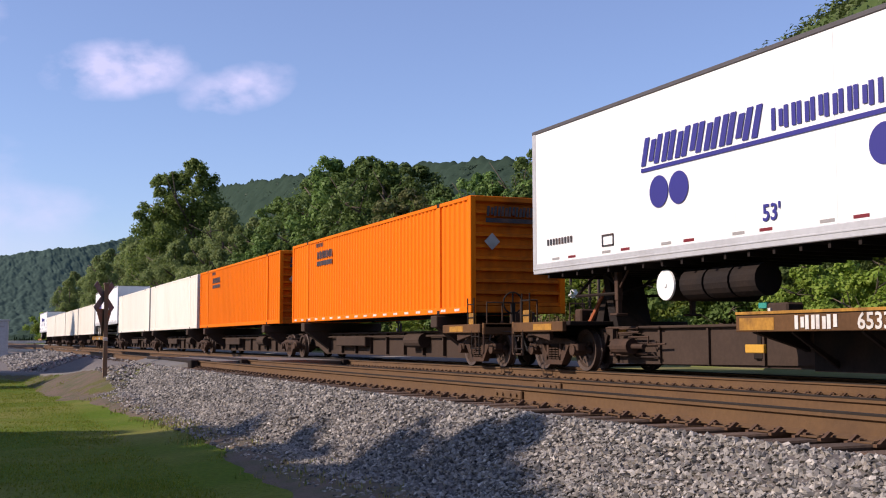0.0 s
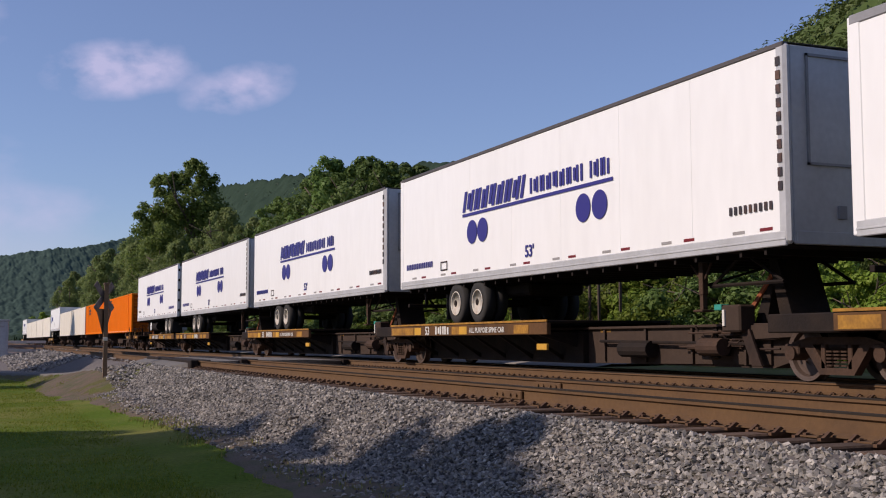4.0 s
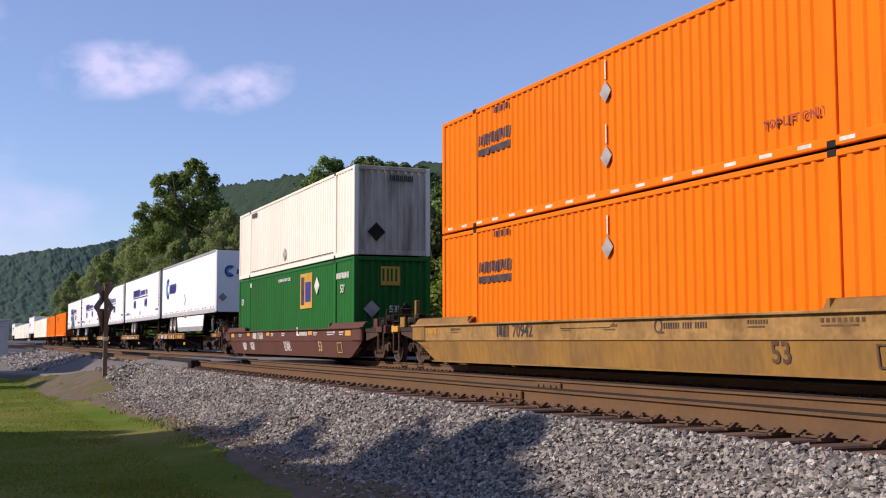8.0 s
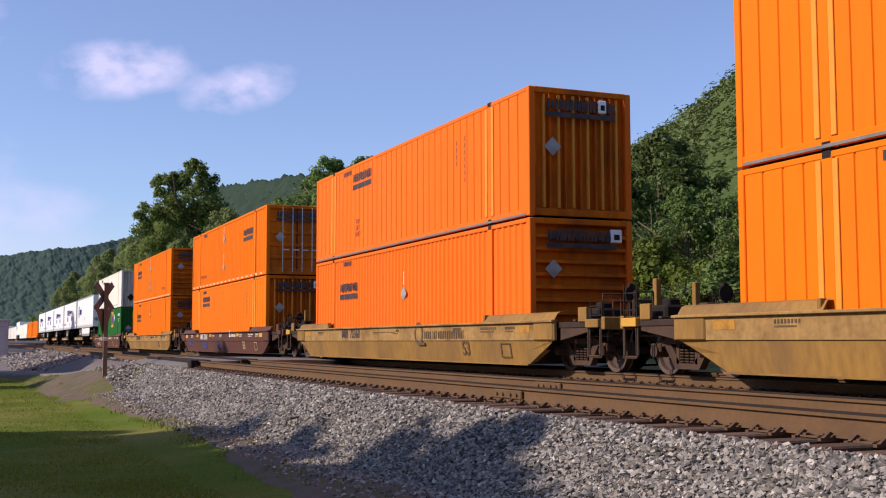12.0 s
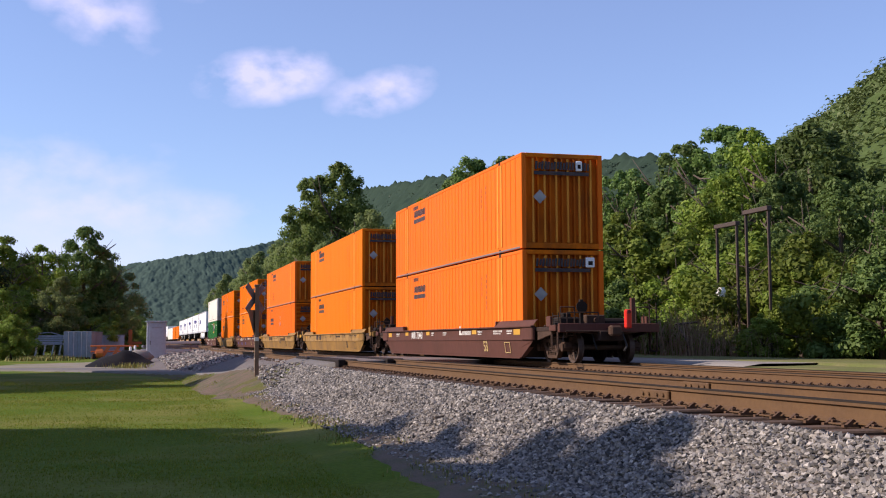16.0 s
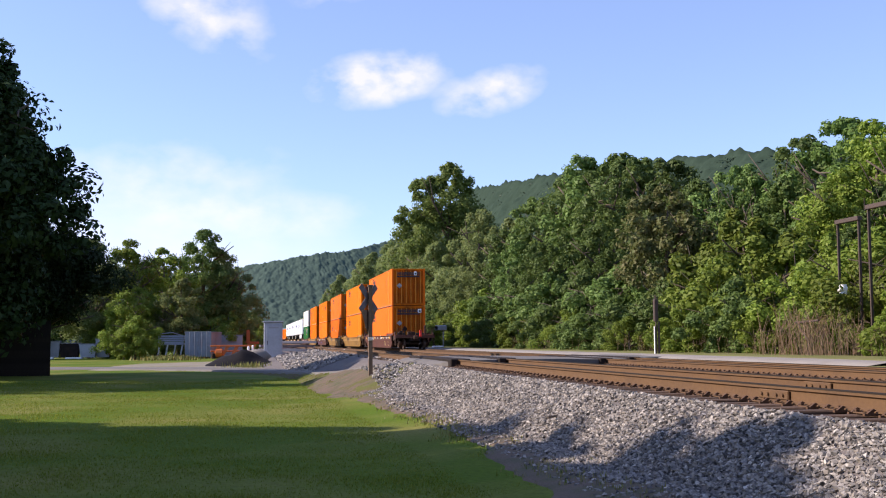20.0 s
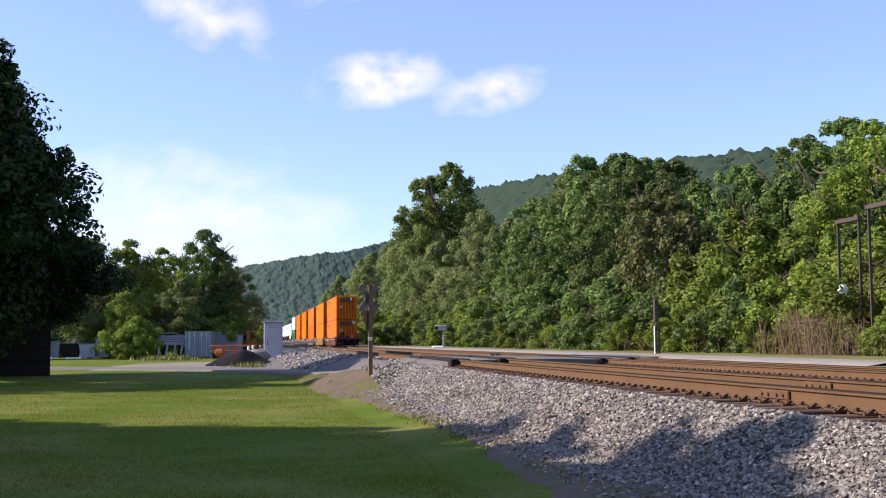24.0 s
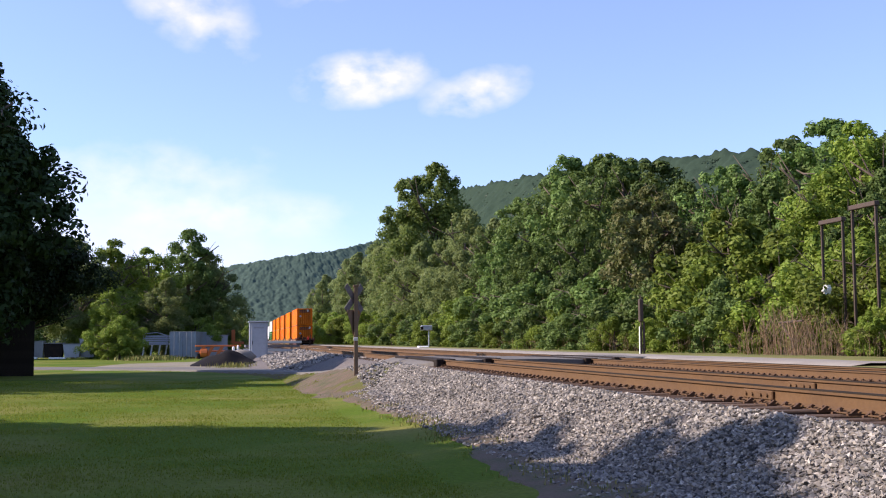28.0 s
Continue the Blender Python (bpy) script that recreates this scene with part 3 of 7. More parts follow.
road = solid("road", ribbon(pts, zs, ws), M_asphalt, "narrow worn gray road crossing the tracks", "road", kind="structure", smooth=True)
# the paved apron crosses the tracks at a slant
APRON = [(5.1, 31.6, 38.6, -0.12), (5.35, 30.7, 38.7, -0.03), (5.65, 30.2, 38.8, 0.03), (7.3, 31.2, 39.4, 0.035), (9.5, 33.6, 41.2, 0.0), (11.6, 35.9, 43.2, -0.075), (13.3, 37.6, 44.8, -0.075), (14.9, 39.2, 46.4, -0.06), (18, 42, 49.5, -0.06), (26, 49, 56.5, -0.2)]
rows = []
for x, a, b2, z in APRON:
    rows.append([(x, a, z - 0.14), (x, a + 0.02, z - 0.01), (x, a + 0.3, z), (x, (a + b2) / 2, z + 0.015), (x, b2 - 0.3, z), (x, b2 - 0.02, z - 0.01), (x, b2, z - 0.22)])
solid("crossing_apron", Shape().sheet(rows), M_asphalt, "worn gray paving slanting across both tracks", "level crossing", kind="structure", smooth=False)
crossing = thing("crossing_planks", "dark timber flangeway planks beside the rails", "level crossing", kind="structure")
for x in TRACKS:
    for d in (-0.753 - 0.17, -0.753 + 0.17, 0.753 - 0.17, 0.753 + 0.17):
        a = float(np.interp(x + d, [k[0] for k in APRON], [k[1] for k in APRON]))
        plank = Shape().box(-0.1, 0.1, a - 0.25, a + 7.6, -0.2, 0.012, 0.02)
        part("plank", plank, M_black_steel, crossing, "", (x + d, 0, NEAR_Z if x < 9 else FAR_Z))
# gravel service lane along the far side of the tracks
lane = Shape().sheet([[(x, y, -0.1 + 0.06 * (x > 15 and x < 17) + noise.noise((x, y * 0.4, 5)) * 0.02 - 0.25 * (x > 18 or x < 14.6)) for x in (14.4, 14.7, 15.2, 16, 16.8, 17.6, 18.4)] for y in stretch_steps(25, 260, 1.5, 1.02, 8)])
solid("service_lane", lane, M_gravel_road, "pale gravel lane along the tracks", "lane", kind="structure", smooth=True)
verge = Shape().sheet([[(x, y, -0.04 - 0.4 * (x > 22 or x < 16.6) + noise.noise((x, y * 0.5, 8)) * 0.05) for x in (16.4, 16.8, 17.6, 18.6, 19.8, 21, 23)] for y in stretch_steps(-20, 260, 1.5, 1.02, 8)])
near_verge = Shape().sheet([[(x, y, -0.1 - 0.3 * (x > 18 or x < 14.2 or y > 25.5) + noise.noise((x, y * 0.5, 8)) * 0.04) for x in (14.0, 14.3, 15, 16, 17, 17.8, 18.6)] for y in stretch_steps(-20, 26.5, 1.0, 1.0, 1.0)])
solid("grass_verge", near_verge, M_verge, "rough grass beside the far track", "verge", kind="structure", smooth=True)
solid("grass_verge", verge, M_verge, "dry grass verge between the lane and the wood", "verge", kind="structure", smooth=True)
# yard of pale gravel and a worn dirt edge
def smooth_edge(*rows):
    """More rows along a strip (y, near x, far x), its near edge made ragged."""
    ys = np.arange(rows[0][0], rows[-1][0], 0.25)
    for y in ys.tolist():
        x0, x1 = (float(np.interp(y, [r[0] for r in rows], [r[i] for r in rows])) for i in (1, 2))
        yield y, x0 + 0.35 * noise.noise((3.3, y * 0.8, 1.0)) + 0.18 * noise.noise((7.1, y * 2.6, 2.0)), x1


dirt = Shape()
dirt.sheet([[(x0 + (x1 - x0) * k, y, max(verge_z(x0 + (x1 - x0) * k, y), ramp_z(x0 + (x1 - x0) * k, y) if y > 28 else -9) + 0.02 - 0.07 * (k in (0, 1)) + noise.noise(((x0 + (x1 - x0) * k) * 0.25, y * 0.25, 0)) * 0.06 + noise.noise((k * 3, y * 0.6, 9)) * 0.012) for k in (0, 0.12, 0.35, 0.5, 0.65, 0.8, 0.9, 1)] for y, x0, x1 in smooth_edge(
            (8, 2.9, 4.2), (9.5, 2.75, 4.2), (11, 2.85, 4.3), (12.5, 3.0, 4.3), (14, 3.1, 4.3), (16, 3.35, 4.3), (18, 3.4, 4.3), (20, 3.3, 4.3), (22, 3.15, 4.3), (24, 3.2, 4.3), (26, 2.95, 4.3), (28, 2.9, 4.3), (30, 2.7, 4.3), (32, 2.6, 4.3), (34, 2.3, 4.35), (36, 2.1, 4.4), (38, 2.0, 4.2), (40, 2.2, 3.9), (42, 2.6, 3.6))])
solid("dirt_verge", dirt, M_dirt, "bare brown dirt between lawn and ballast", "dirt", kind="structure", smooth=True)
yard = Shape().sheet([[(x0 + (x1 - x0) * k, y, GRASS + 0.05 - 0.14 * (k in (0, 1) or y == 64) + noise.noise((k * 5, y * 0.2, 2)) * 0.04) for k in (0, 0.1, 0.3, 0.5, 0.7, 0.9, 1)] for y, x0, x1 in
                      ((64, -6, 4), (70, -10, 4), (80, -10, 4.5), (87, -9, 5), (91, -4, 5), (96, -1.5, 5), (120, -0.5, 5), (160, 0.5, 5), (220, 1, 5))])
solid("yard", yard, M_yard, "pale dusty gravel yard", "yard", kind="structure", smooth=True)

# lawn blades, longer and denser in tufts, thinning towards the dirt
n = 170000
y = 9.3 + 40 * rng.random(n) ** 1.9
x = rng.uniform(0, 1, n) * (0.22 * y + 5.6) - 0.22 * y - 2.2
tuft = np.array([noise.noise((u * 0.8, v * 0.8, 11.0)) for u, v in zip(x.tolist(), y.tolist())])
stay = rng.random(n) < np.clip(0.75 + tuft * 0.9, 0.15, 1) * np.clip((3.3 + tuft * 0.9 - x) / 0.8, 0.16, 1.0) * (x < 4.0)
x, y, tuft = x[stay], y[stay], tuft[stay]
n = len(x)
h = rng.uniform(0.006, 0.02, n) * (1 + np.maximum(tuft, 0) * 1.4) * (1 + 0.008 * y)
ang = rng.uniform(0, 6.283, n)
wd = 0.003 + 0.00035 * y
dx, dy = np.cos(ang), np.sin(ang)
gz = np.array([max(lawn_z(u, v) + 0.004, ramp_z(u, v) if v > 28 and u > -3 else -9) for u, v in zip(x.tolist(), y.tolist())])
V = np.stack([np.stack([x - dy * wd, y + dx * wd, gz - 0.01], 1), np.stack([x + dy * wd, y - dx * wd, gz - 0.01], 1), np.stack([x + dx * h * 0.6, y + dy * h * 0.6, gz + h], 1)], 1).reshape(-1, 3)
me = bpy.data.meshes.new("grass")
me.from_pydata(V.tolist(), [], np.arange(3 * n).reshape(-1, 3).tolist())
me.materials.append(M_blade)
tagged(new("grass", me), "short mown grass blades of the lawn", "grass", kind="stuff")
# ---- trees, shrubs, hills ----


def leaf_mesh(name, clumps, per, size, material, seed, up=0.2, jit=0.38):
    """Leaves scattered over the skin of many clumps (x, y, z, radius): each leaf is a folded four-cornered blade."""
    r = np.random.default_rng(seed)
    c = np.array(clumps)
    n = len(c) * per
    d = r.normal(size=(n, 3))
    d /= np.linalg.norm(d, axis=1)[:, None]
    d[:, 2] = np.where(d[:, 2] < -0.75, -d[:, 2], d[:, 2])
    cc = np.repeat(c, per, 0)
    rad = cc[:, 3] * (r.random(n) ** 0.4) * r.uniform(0.85, 1.2, n)
    pos = cc[:, :3] + d * rad[:, None] * np.array([1, 1, 0.95])
    nor = d * 0.9 + r.normal(size=(n, 3)) * jit + np.array([0, 0, up])
    nor /= np.linalg.norm(nor, axis=1)[:, None]
    t = np.cross(nor, r.normal(size=(n, 3)))
    t /= np.linalg.norm(t, axis=1)[:, None] + 1e-9
    w = np.cross(nor, t)
    s = (size * r.uniform(0.6, 1.4, n))[:, None]
    v = np.stack([pos - t * s, pos - w * s * 0.55 + nor * s * 0.15, pos + t * s - nor * s * 0.2, pos + w * s * 0.55 + nor * s * 0.15], 1).reshape(-1, 3)
    me = bpy.data.meshes.new(name)
    me.vertices.add(4 * n)
    me.vertices.foreach_set("co", v.ravel())
    me.loops.add(4 * n)
    me.loops.foreach_set("vertex_index", np.arange(4 * n))
    me.polygons.add(n)
    me.polygons.foreach_set("loop_start", np.arange(n) * 4)
    me.update(calc_edges=True)
    me.materials.append(material)
    return me


def crown_clumps(h, r, base, count, seed, lean=0.0, rough=1.0, tip=0.9, boughs=None):
    """Clumps gathered into boughs: lobes set on an uneven egg from base to h, each a small dome of clumps."""
    q = np.random.default_rng(seed)
    lobes = list(boughs or [])
    n = 0 if boughs else 17
    for i in range(n):
        k = (i + q.uniform(0.1, 0.9)) / n
        env = r * (math.sin(math.pi * min(0.2 + 0.72 * k, 1)) ** tip)
        a = i * 2.4 + q.uniform(-0.5, 0.5)
        lr = r * q.uniform(0.36, 0.56) * (1 - 0.3 * k)
        d = max(env - lr * q.uniform(0.5, 1.0 + 0.2 * rough), 0)
        lobes.append((d * math.cos(a), d * math.sin(a), base + lr * 0.6 + (h - base - lr * 1.5) * k, lr))
    if not boughs:
        lobes.append((q.uniform(-0.1, 0.1) * r, q.uniform(-0.1, 0.1) * r, h - r * 0.26, r * 0.26))
    out = []
    for i in range(count):
        x, y, z, lr = lobes[i % len(lobes)]
        v = Vector(q.normal(size=3).tolist()).normalized()
        v.z = abs(v.z) if v.z < -0.7 else v.z
        d = lr * q.uniform(0.55, 1.0)
        cr = lr * q.uniform(0.28, 0.5) * (0.62 if count > 400 else 1)
        out.append((x + v.x * d, y + v.y * d, min(z + v.z * d * 1.05, h - cr * 0.7), cr))
    for i in range(count // 3):
        z = base + (h - base) * 0.75 * q.random()
        a = q.uniform(0, 6.28)
        d = r * q.uniform(0.2, 0.6)
        out.append((d * math.cos(a), d * math.sin(a), z, r * 0.2))
    return out


def tree(name, h, r, base, count, per, size, leaf, seed, label, rough=1.0, bare=False, boughs=None):
    t = thing(name, label, "tree")
    q = np.random.default_rng(seed + 50)
    wood = Shape()
    wood.tube((0, 0, -0.6), (0.1, 0.05, h * 0.45), h * 0.026, h * 0.017, 9)
    wood.tube((0.1, 0.05, h * 0.45), (0.05, -0.1, h * 0.86), h * 0.017, h * 0.005, 7)
    for i in range(9):
        z = h * q.uniform(0.22, 0.7)
        a = q.uniform(0, 6.28)
        e = (math.cos(a) * r * 0.75, math.sin(a) * r * 0.75, z + h * q.uniform(0.08, 0.22))
        wood.tube((0.08, 0.03, z), e, h * 0.009, h * 0.003, 6)
        for j in range(3):
            k = q.uniform(0.4, 0.9)
            s = Vector((0.08, 0.03, z)).lerp(Vector(e), k)
            wood.tube(s, s + Vector(q.uniform(-1, 1, 3).tolist()) * r * 0.3 + Vector((0, 0, h * 0.06)), h * 0.004, h * 0.0012, 5)
    part("trunk", wood, M_bark, t, smooth=True)
    if not bare:
        part("crown", leaf_mesh("crown", crown_clumps(h, r, base, count, seed, 0, rough, boughs=boughs), per, size, leaf, seed), leaf, t)
    return t


def put(proto, x, y, z, h, h0, turn, wide=1.0):
    k = h / h0
    return copy_thing(proto, Matrix.LocRotScale((x, y, z), Euler((0, 0, turn)), (k * wide, k * wide, k)))


broad = [tree("broadleaf_tree", 14, 4.6, 0.8, 112, 165, 0.145, M_leaf, 11, "tall full green broadleaf tree at the wood's edge"),
         tree("broadleaf_tree", 14, 5.0, 0.5, 118, 165, 0.145, M_leaf, 12, "dense dark green broadleaf tree in the wood"),
         tree("broadleaf_tree", 14, 4.2, 1.2, 112, 165, 0.14, M_leaf, 13, "leafy green tree with an uneven crown", 1.6),
         tree("broadleaf_tree", 14, 4.8, 0.6, 112, 165, 0.135, M_leaf_light, 14, "yellow-green broadleaf tree in full sun"),
         tree("broadleaf_tree", 14, 4.8, 0.5, 112, 165, 0.14, M_leaf_pale, 19, "green tree far off, its leaves paled for haze")]
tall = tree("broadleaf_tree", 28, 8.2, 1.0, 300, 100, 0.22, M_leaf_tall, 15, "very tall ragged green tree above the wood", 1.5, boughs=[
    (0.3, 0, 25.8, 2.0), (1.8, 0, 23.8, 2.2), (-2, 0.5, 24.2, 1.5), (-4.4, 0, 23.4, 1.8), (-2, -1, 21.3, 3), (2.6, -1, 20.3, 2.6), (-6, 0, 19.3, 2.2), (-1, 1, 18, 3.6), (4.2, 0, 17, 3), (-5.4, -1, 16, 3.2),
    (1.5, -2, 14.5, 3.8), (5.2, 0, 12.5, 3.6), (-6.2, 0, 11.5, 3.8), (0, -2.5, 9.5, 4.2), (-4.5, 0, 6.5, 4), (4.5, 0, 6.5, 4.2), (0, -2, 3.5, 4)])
brown = tree("browning_tree", 11, 3.6, 3.0, 84, 120, 0.14, M_leaf_brown, 16, "tree with browning olive foliage and dead branches", 1.5)
shrubs = [tree("shrub", 4, 2.3, 0.0, 44, 270, 0.072, M_leaf_light, 21, "bushy light green shrub beside the tracks"),
          tree("shrub", 4, 2.5, 0.0, 46, 270, 0.08, M_leaf, 22, "bushy green shrub at the foot of the wood"),
          tree("shrub", 4, 1.8, 0.0, 38, 270, 0.07, M_leaf_light, 23, "upright yellow-green bush beside the lane")]
# x, y and height of the wood along the far side of the tracks
EDGE = [(34, 415, 27), (37, 362, 29), (34, 310, 27), (35, 284, 27), (33, 250, 24), (31, 214, 25), (30, 146, 19.5), (33, 139, 17.5), (28, 122, 14), (29, 111, 16.5),
        (31, 105, 18.8), (30, 98.5, 18.8), (32, 94, 18.4), (31, 87.5, 17.2), (32, 82.5, 15.8), (31, 75, 13), (33, 72, 14), (31, 66.5, 12), (31, 62, 11.2),
        (35, 67, 15.2), (34, 61, 14.8), (34, 57, 14), (35, 53, 13.8), (30, 54, 10.4), (29, 46.5, 9.4), (28, 40.5, 8.4), (27.5, 35.5, 7.8), (28.5, 33, 7.6), (27, 30, 7), (27, 27, 6.4), (28, 23, 6.4),
        (27, 132, 12.5), (26, 158, 16), (27, 180, 18), (25, 235, 18), (26, 330, 20), (24.5, 102, 11), (24, 91, 10), (25, 79, 10), (40, 48, 13), (40, 41, 12), (39, 34, 11), (38, 28, 10.5)]
for i, (x, y, h) in enumerate(EDGE):
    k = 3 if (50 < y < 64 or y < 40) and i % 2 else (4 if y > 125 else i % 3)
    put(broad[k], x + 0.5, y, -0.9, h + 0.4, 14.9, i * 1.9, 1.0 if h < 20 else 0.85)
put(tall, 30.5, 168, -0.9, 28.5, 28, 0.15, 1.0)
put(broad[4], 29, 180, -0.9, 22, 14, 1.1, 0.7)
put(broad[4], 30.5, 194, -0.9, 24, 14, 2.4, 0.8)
put(brown, 25, 64.5, -0.8, 10.6, 11, 0.7)
UNDER = [(20.5, 67, 3.2, 1), (21, 62, 3.8, 1), (20.5, 51, 2.8, 0), (23, 56, 4.2, 1), (23, 51.5, 5.4, 0), (25.5, 55, 8.2, 2), (23.6, 43, 4.6, 0), (24.2, 40, 4.6, 0), (23.8, 36.5, 4.2, 2), (21.2, 43.6, 2.4, 0), (20.8, 34.2, 2.2, 2),
         (21, 72, 3.4, 0), (21, 78, 3.6, 1), (20.5, 84, 3.2, 0), (21, 90, 4, 1), (21.5, 97, 4, 1), (21, 104, 3.4, 0), (21.5, 112, 4, 1), (21.5, 121, 4.5, 0), (22, 131, 5, 1), (22, 142, 5, 0), (22, 155, 5.5, 1),
         (22, 170, 6, 0), (22, 187, 6.5, 0), (22, 206, 7, 0), (22, 228, 7.5, 0), (22, 255, 8, 0), (22, 290, 9, 0), (22, 340, 10, 0), (21.5, 47, 4, 1), (23, 33, 4.2, 0), (22.5, 30, 4, 1), (23, 26.5, 3.8, 2), (22, 23, 3.6, 0),
         (20.5, 58.5, 2.6, 0), (24.5, 60, 5.6, 1), (24, 47.5, 6.2, 0), (25, 43, 6, 0), (25, 38.5, 5.6, 0), (23.5, 69, 6, 1), (23.5, 76, 6, 1), (23.5, 86, 6.5, 1), (24, 96, 7, 1), (23.5, 106, 6.5, 0)]
for i, (x, y, h, k) in enumerate(UNDER):
    put(shrubs[k], x, y, -0.7, h, 4, i * 2.3, 1.15)

# left side: wood behind the yard, the dark shade tree, trees out of view that shade the lawn
LEFT = [(-16, 124, 11.8, 4), (-12.5, 126, 12, 3), (-9, 132, 11.6, 3), (-5, 137, 14, 2), (-2.2, 138, 11.6, 4), (-6.5, 121, 7.8, 4), (-0.8, 152, 6.4, 1), (0.8, 205, 6.6, 1), (-10.8, 122, 7.0, 3),
        (-22, 120, 12, 0), (-2, 175, 9, 1), (-20, 132, 12, 2), (-27, 118, 11, 1), (-4, 240, 12, 0), (-9, 300, 14, 1), (2.5, 330, 10, 3), (-11.5, 116.5, 6.8, 3)]
for i, (x, y, h, k) in enumerate(LEFT):
    put(broad[k], x, y, GRASS, h * 1.06, 14, i * 2.1, 1.1)
for i, (x, y, h, k) in enumerate([(-10.4, 112.5, 4.4, 0), (-3.6, 122, 4.4, 0), (-1.6, 124, 5.0, 2), (-13.6, 121.5, 4.0, 0), (-12.0, 115, 3.4, 0), (-9.4, 128, 3.8, 0), (-5.4, 125, 4.4, 2), (-3.4, 128, 4.5, 0), (-1.4, 140, 4.5, 1), (-11.2, 111, 2.4, 0), (1.6, 160, 4, 0), (1.8, 215, 5, 1)]):
    put(shrubs[k], x, y, GRASS, h, 4, i * 1.7, 1.2)
dead = tree("bare_tree", 12, 3.2, 1, 1, 1, 0.1, M_leaf, 31, "leafless gray tree among the green ones", bare=True)
put(dead, -7.6, 136, GRASS, 13.6, 12, 0.3)
shade = tree("shade_tree", 17.2, 7.3, 2.2, 700, 150, 0.17, M_leaf_dark, 41, "large maple with its shaded side put into dark leaves")
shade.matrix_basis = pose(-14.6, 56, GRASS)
low = tree("shade_tree", 8, 4.0, 2.6, 170, 260, 0.095, M_leaf_dark, 42, "drooping tree beside the fence, leaves coloured dark for shade")
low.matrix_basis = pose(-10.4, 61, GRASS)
lawn_tree = tree("shade_tree", 12, 4.8, 2.4, 130, 190, 0.17, M_leaf, 43, "leafy lawn tree that shades the grass")
lawn_tree.matrix_basis = pose(-12.5, 13.2, GRASS)
put(lawn_tree, -14.5, 21.3, GRASS, 11.8, 12, 1.5)
put(lawn_tree, -11.5, 16.6, GRASS, 10.3, 12, 2.5, 0.9)
put(lawn_tree, -20, 18.0, GRASS, 14, 12, 3.5)
put(lawn_tree, -17.5, 46, GRASS, 13.2, 12, 4.4)
# added unseen trees behind the camera, both sides of the line, blocking sky light
for i, (x, y, h) in enumerate([(-46, -12, 15), (-37, -16, 17), (-29, -12, 16), (-22, -17, 18), (-15, -13, 15), (-9, -19, 17), (-3, -26, 16), (1, -38, 17), (-34, -30, 18), (-18, -33, 18), (-6, -44, 18), (2, -56, 18),
                                (24, -14, 16), (30, -8, 15), (25, -28, 17), (24, -42, 17), (32, -20, 17), (38, -12, 16), (36, -34, 18), (45, -22, 17), (23, -58, 18), (28, 4, 9), (30, 12, 9)]):
    put(broad[i % 3], x, y, GRASS, h, 14, i * 1.3, 1.05)
for p in broad + [tall, brown, dead] + shrubs:
    for o in (*p.children_recursive, p):
        bpy.data.objects.remove(o)


def hill(name, label, path, width, peak, spots, size, material, seed, cat="hill"):
    """A wooded ridge: a soil body along a line of (x, y, crest height), and a canopy of tree tops over it."""
    q = np.random.default_rng(seed)
    t = thing(name, label, cat, kind="structure")
    rows = []
    prof = (-1.0, -0.8, -0.6, -0.42, -0.25, -0.1, 0, 0.15, 0.5, 1.0)

    def surf(i, k):
        x, y, h = path[i]
        a, c = Vector(path[max(i - 1, 0)][:2]), Vector(path[min(i + 1, len(path) - 1)][:2])
        d = (c - a).normalized()
        n = Vector((d.y, -d.x))
        z = h * (1 - abs(k)) ** (1.7 if k < 0 else 0.9) * (1 + 0.06 * noise.noise((i * 1.7, k * 3, seed))) - 1.5
        return Vector((x + n.x * k * width, y + n.y * k * width, z))
    for i in range(len(path)):
        rows.append([surf(i, k) for k in prof])
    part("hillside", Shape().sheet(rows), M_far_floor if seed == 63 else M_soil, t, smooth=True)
    # tree tops: a lumpy skin of rounded crowns
    rows = []
    cell = 0.5 / size
    for u in np.linspace(0, len(path) - 1.001, 640 if seed == 63 else 420):
        i, f = int(u), float(u) - int(u)
        row = []
        for k in np.linspace(-0.985, 0.14, 130 if seed == 63 else 90):
            p = surf(i, float(k)).lerp(surf(i + 1, float(k)), f)
            v = noise.voronoi((p.x * cell * 0.62, p.y * cell * 0.62, p.z * cell * 0.62))[0][0]
            lift = size * (0.7 if size > 9 else 1.2) * (0.85 - v) + size * 0.5 * noise.noise((p.x * cell * 2.3, p.y * cell * 2.3, p.z * cell * 2.3))
            row.append((p.x, p.y, p.z + lift + size * 0.3))
        rows.append(row)
    tagged(part("canopy", Shape().sheet(rows), material, t, "unbroken canopy of the wooded slope", smooth=True), kind="stuff")
    if peak:
        cl, tops = [], M_wood_far if size < 5 else M_wood_ridge
        for _ in range(spots):
            u = q.uniform(0, len(path) - 1.001)
            i, f = int(u), u - int(u)
            p = surf(i, k := q.uniform(-1, 0.1)).lerp(surf(i + 1, k), f)
            r = size * q.uniform(0.6, 1.2)
            cl.append((p.x, p.y, p.z + r * 0.3, r) if size < 5 else (p.x, p.y, p.z, r * 0.7))
        tagged(part("treetops", leaf_mesh("treetops", cl, peak, 0.55 if size < 5 else 1.3, tops, seed, 0.6, 0.3), tops, t, "leafy tops of the trees"), kind="stuff")
    return t


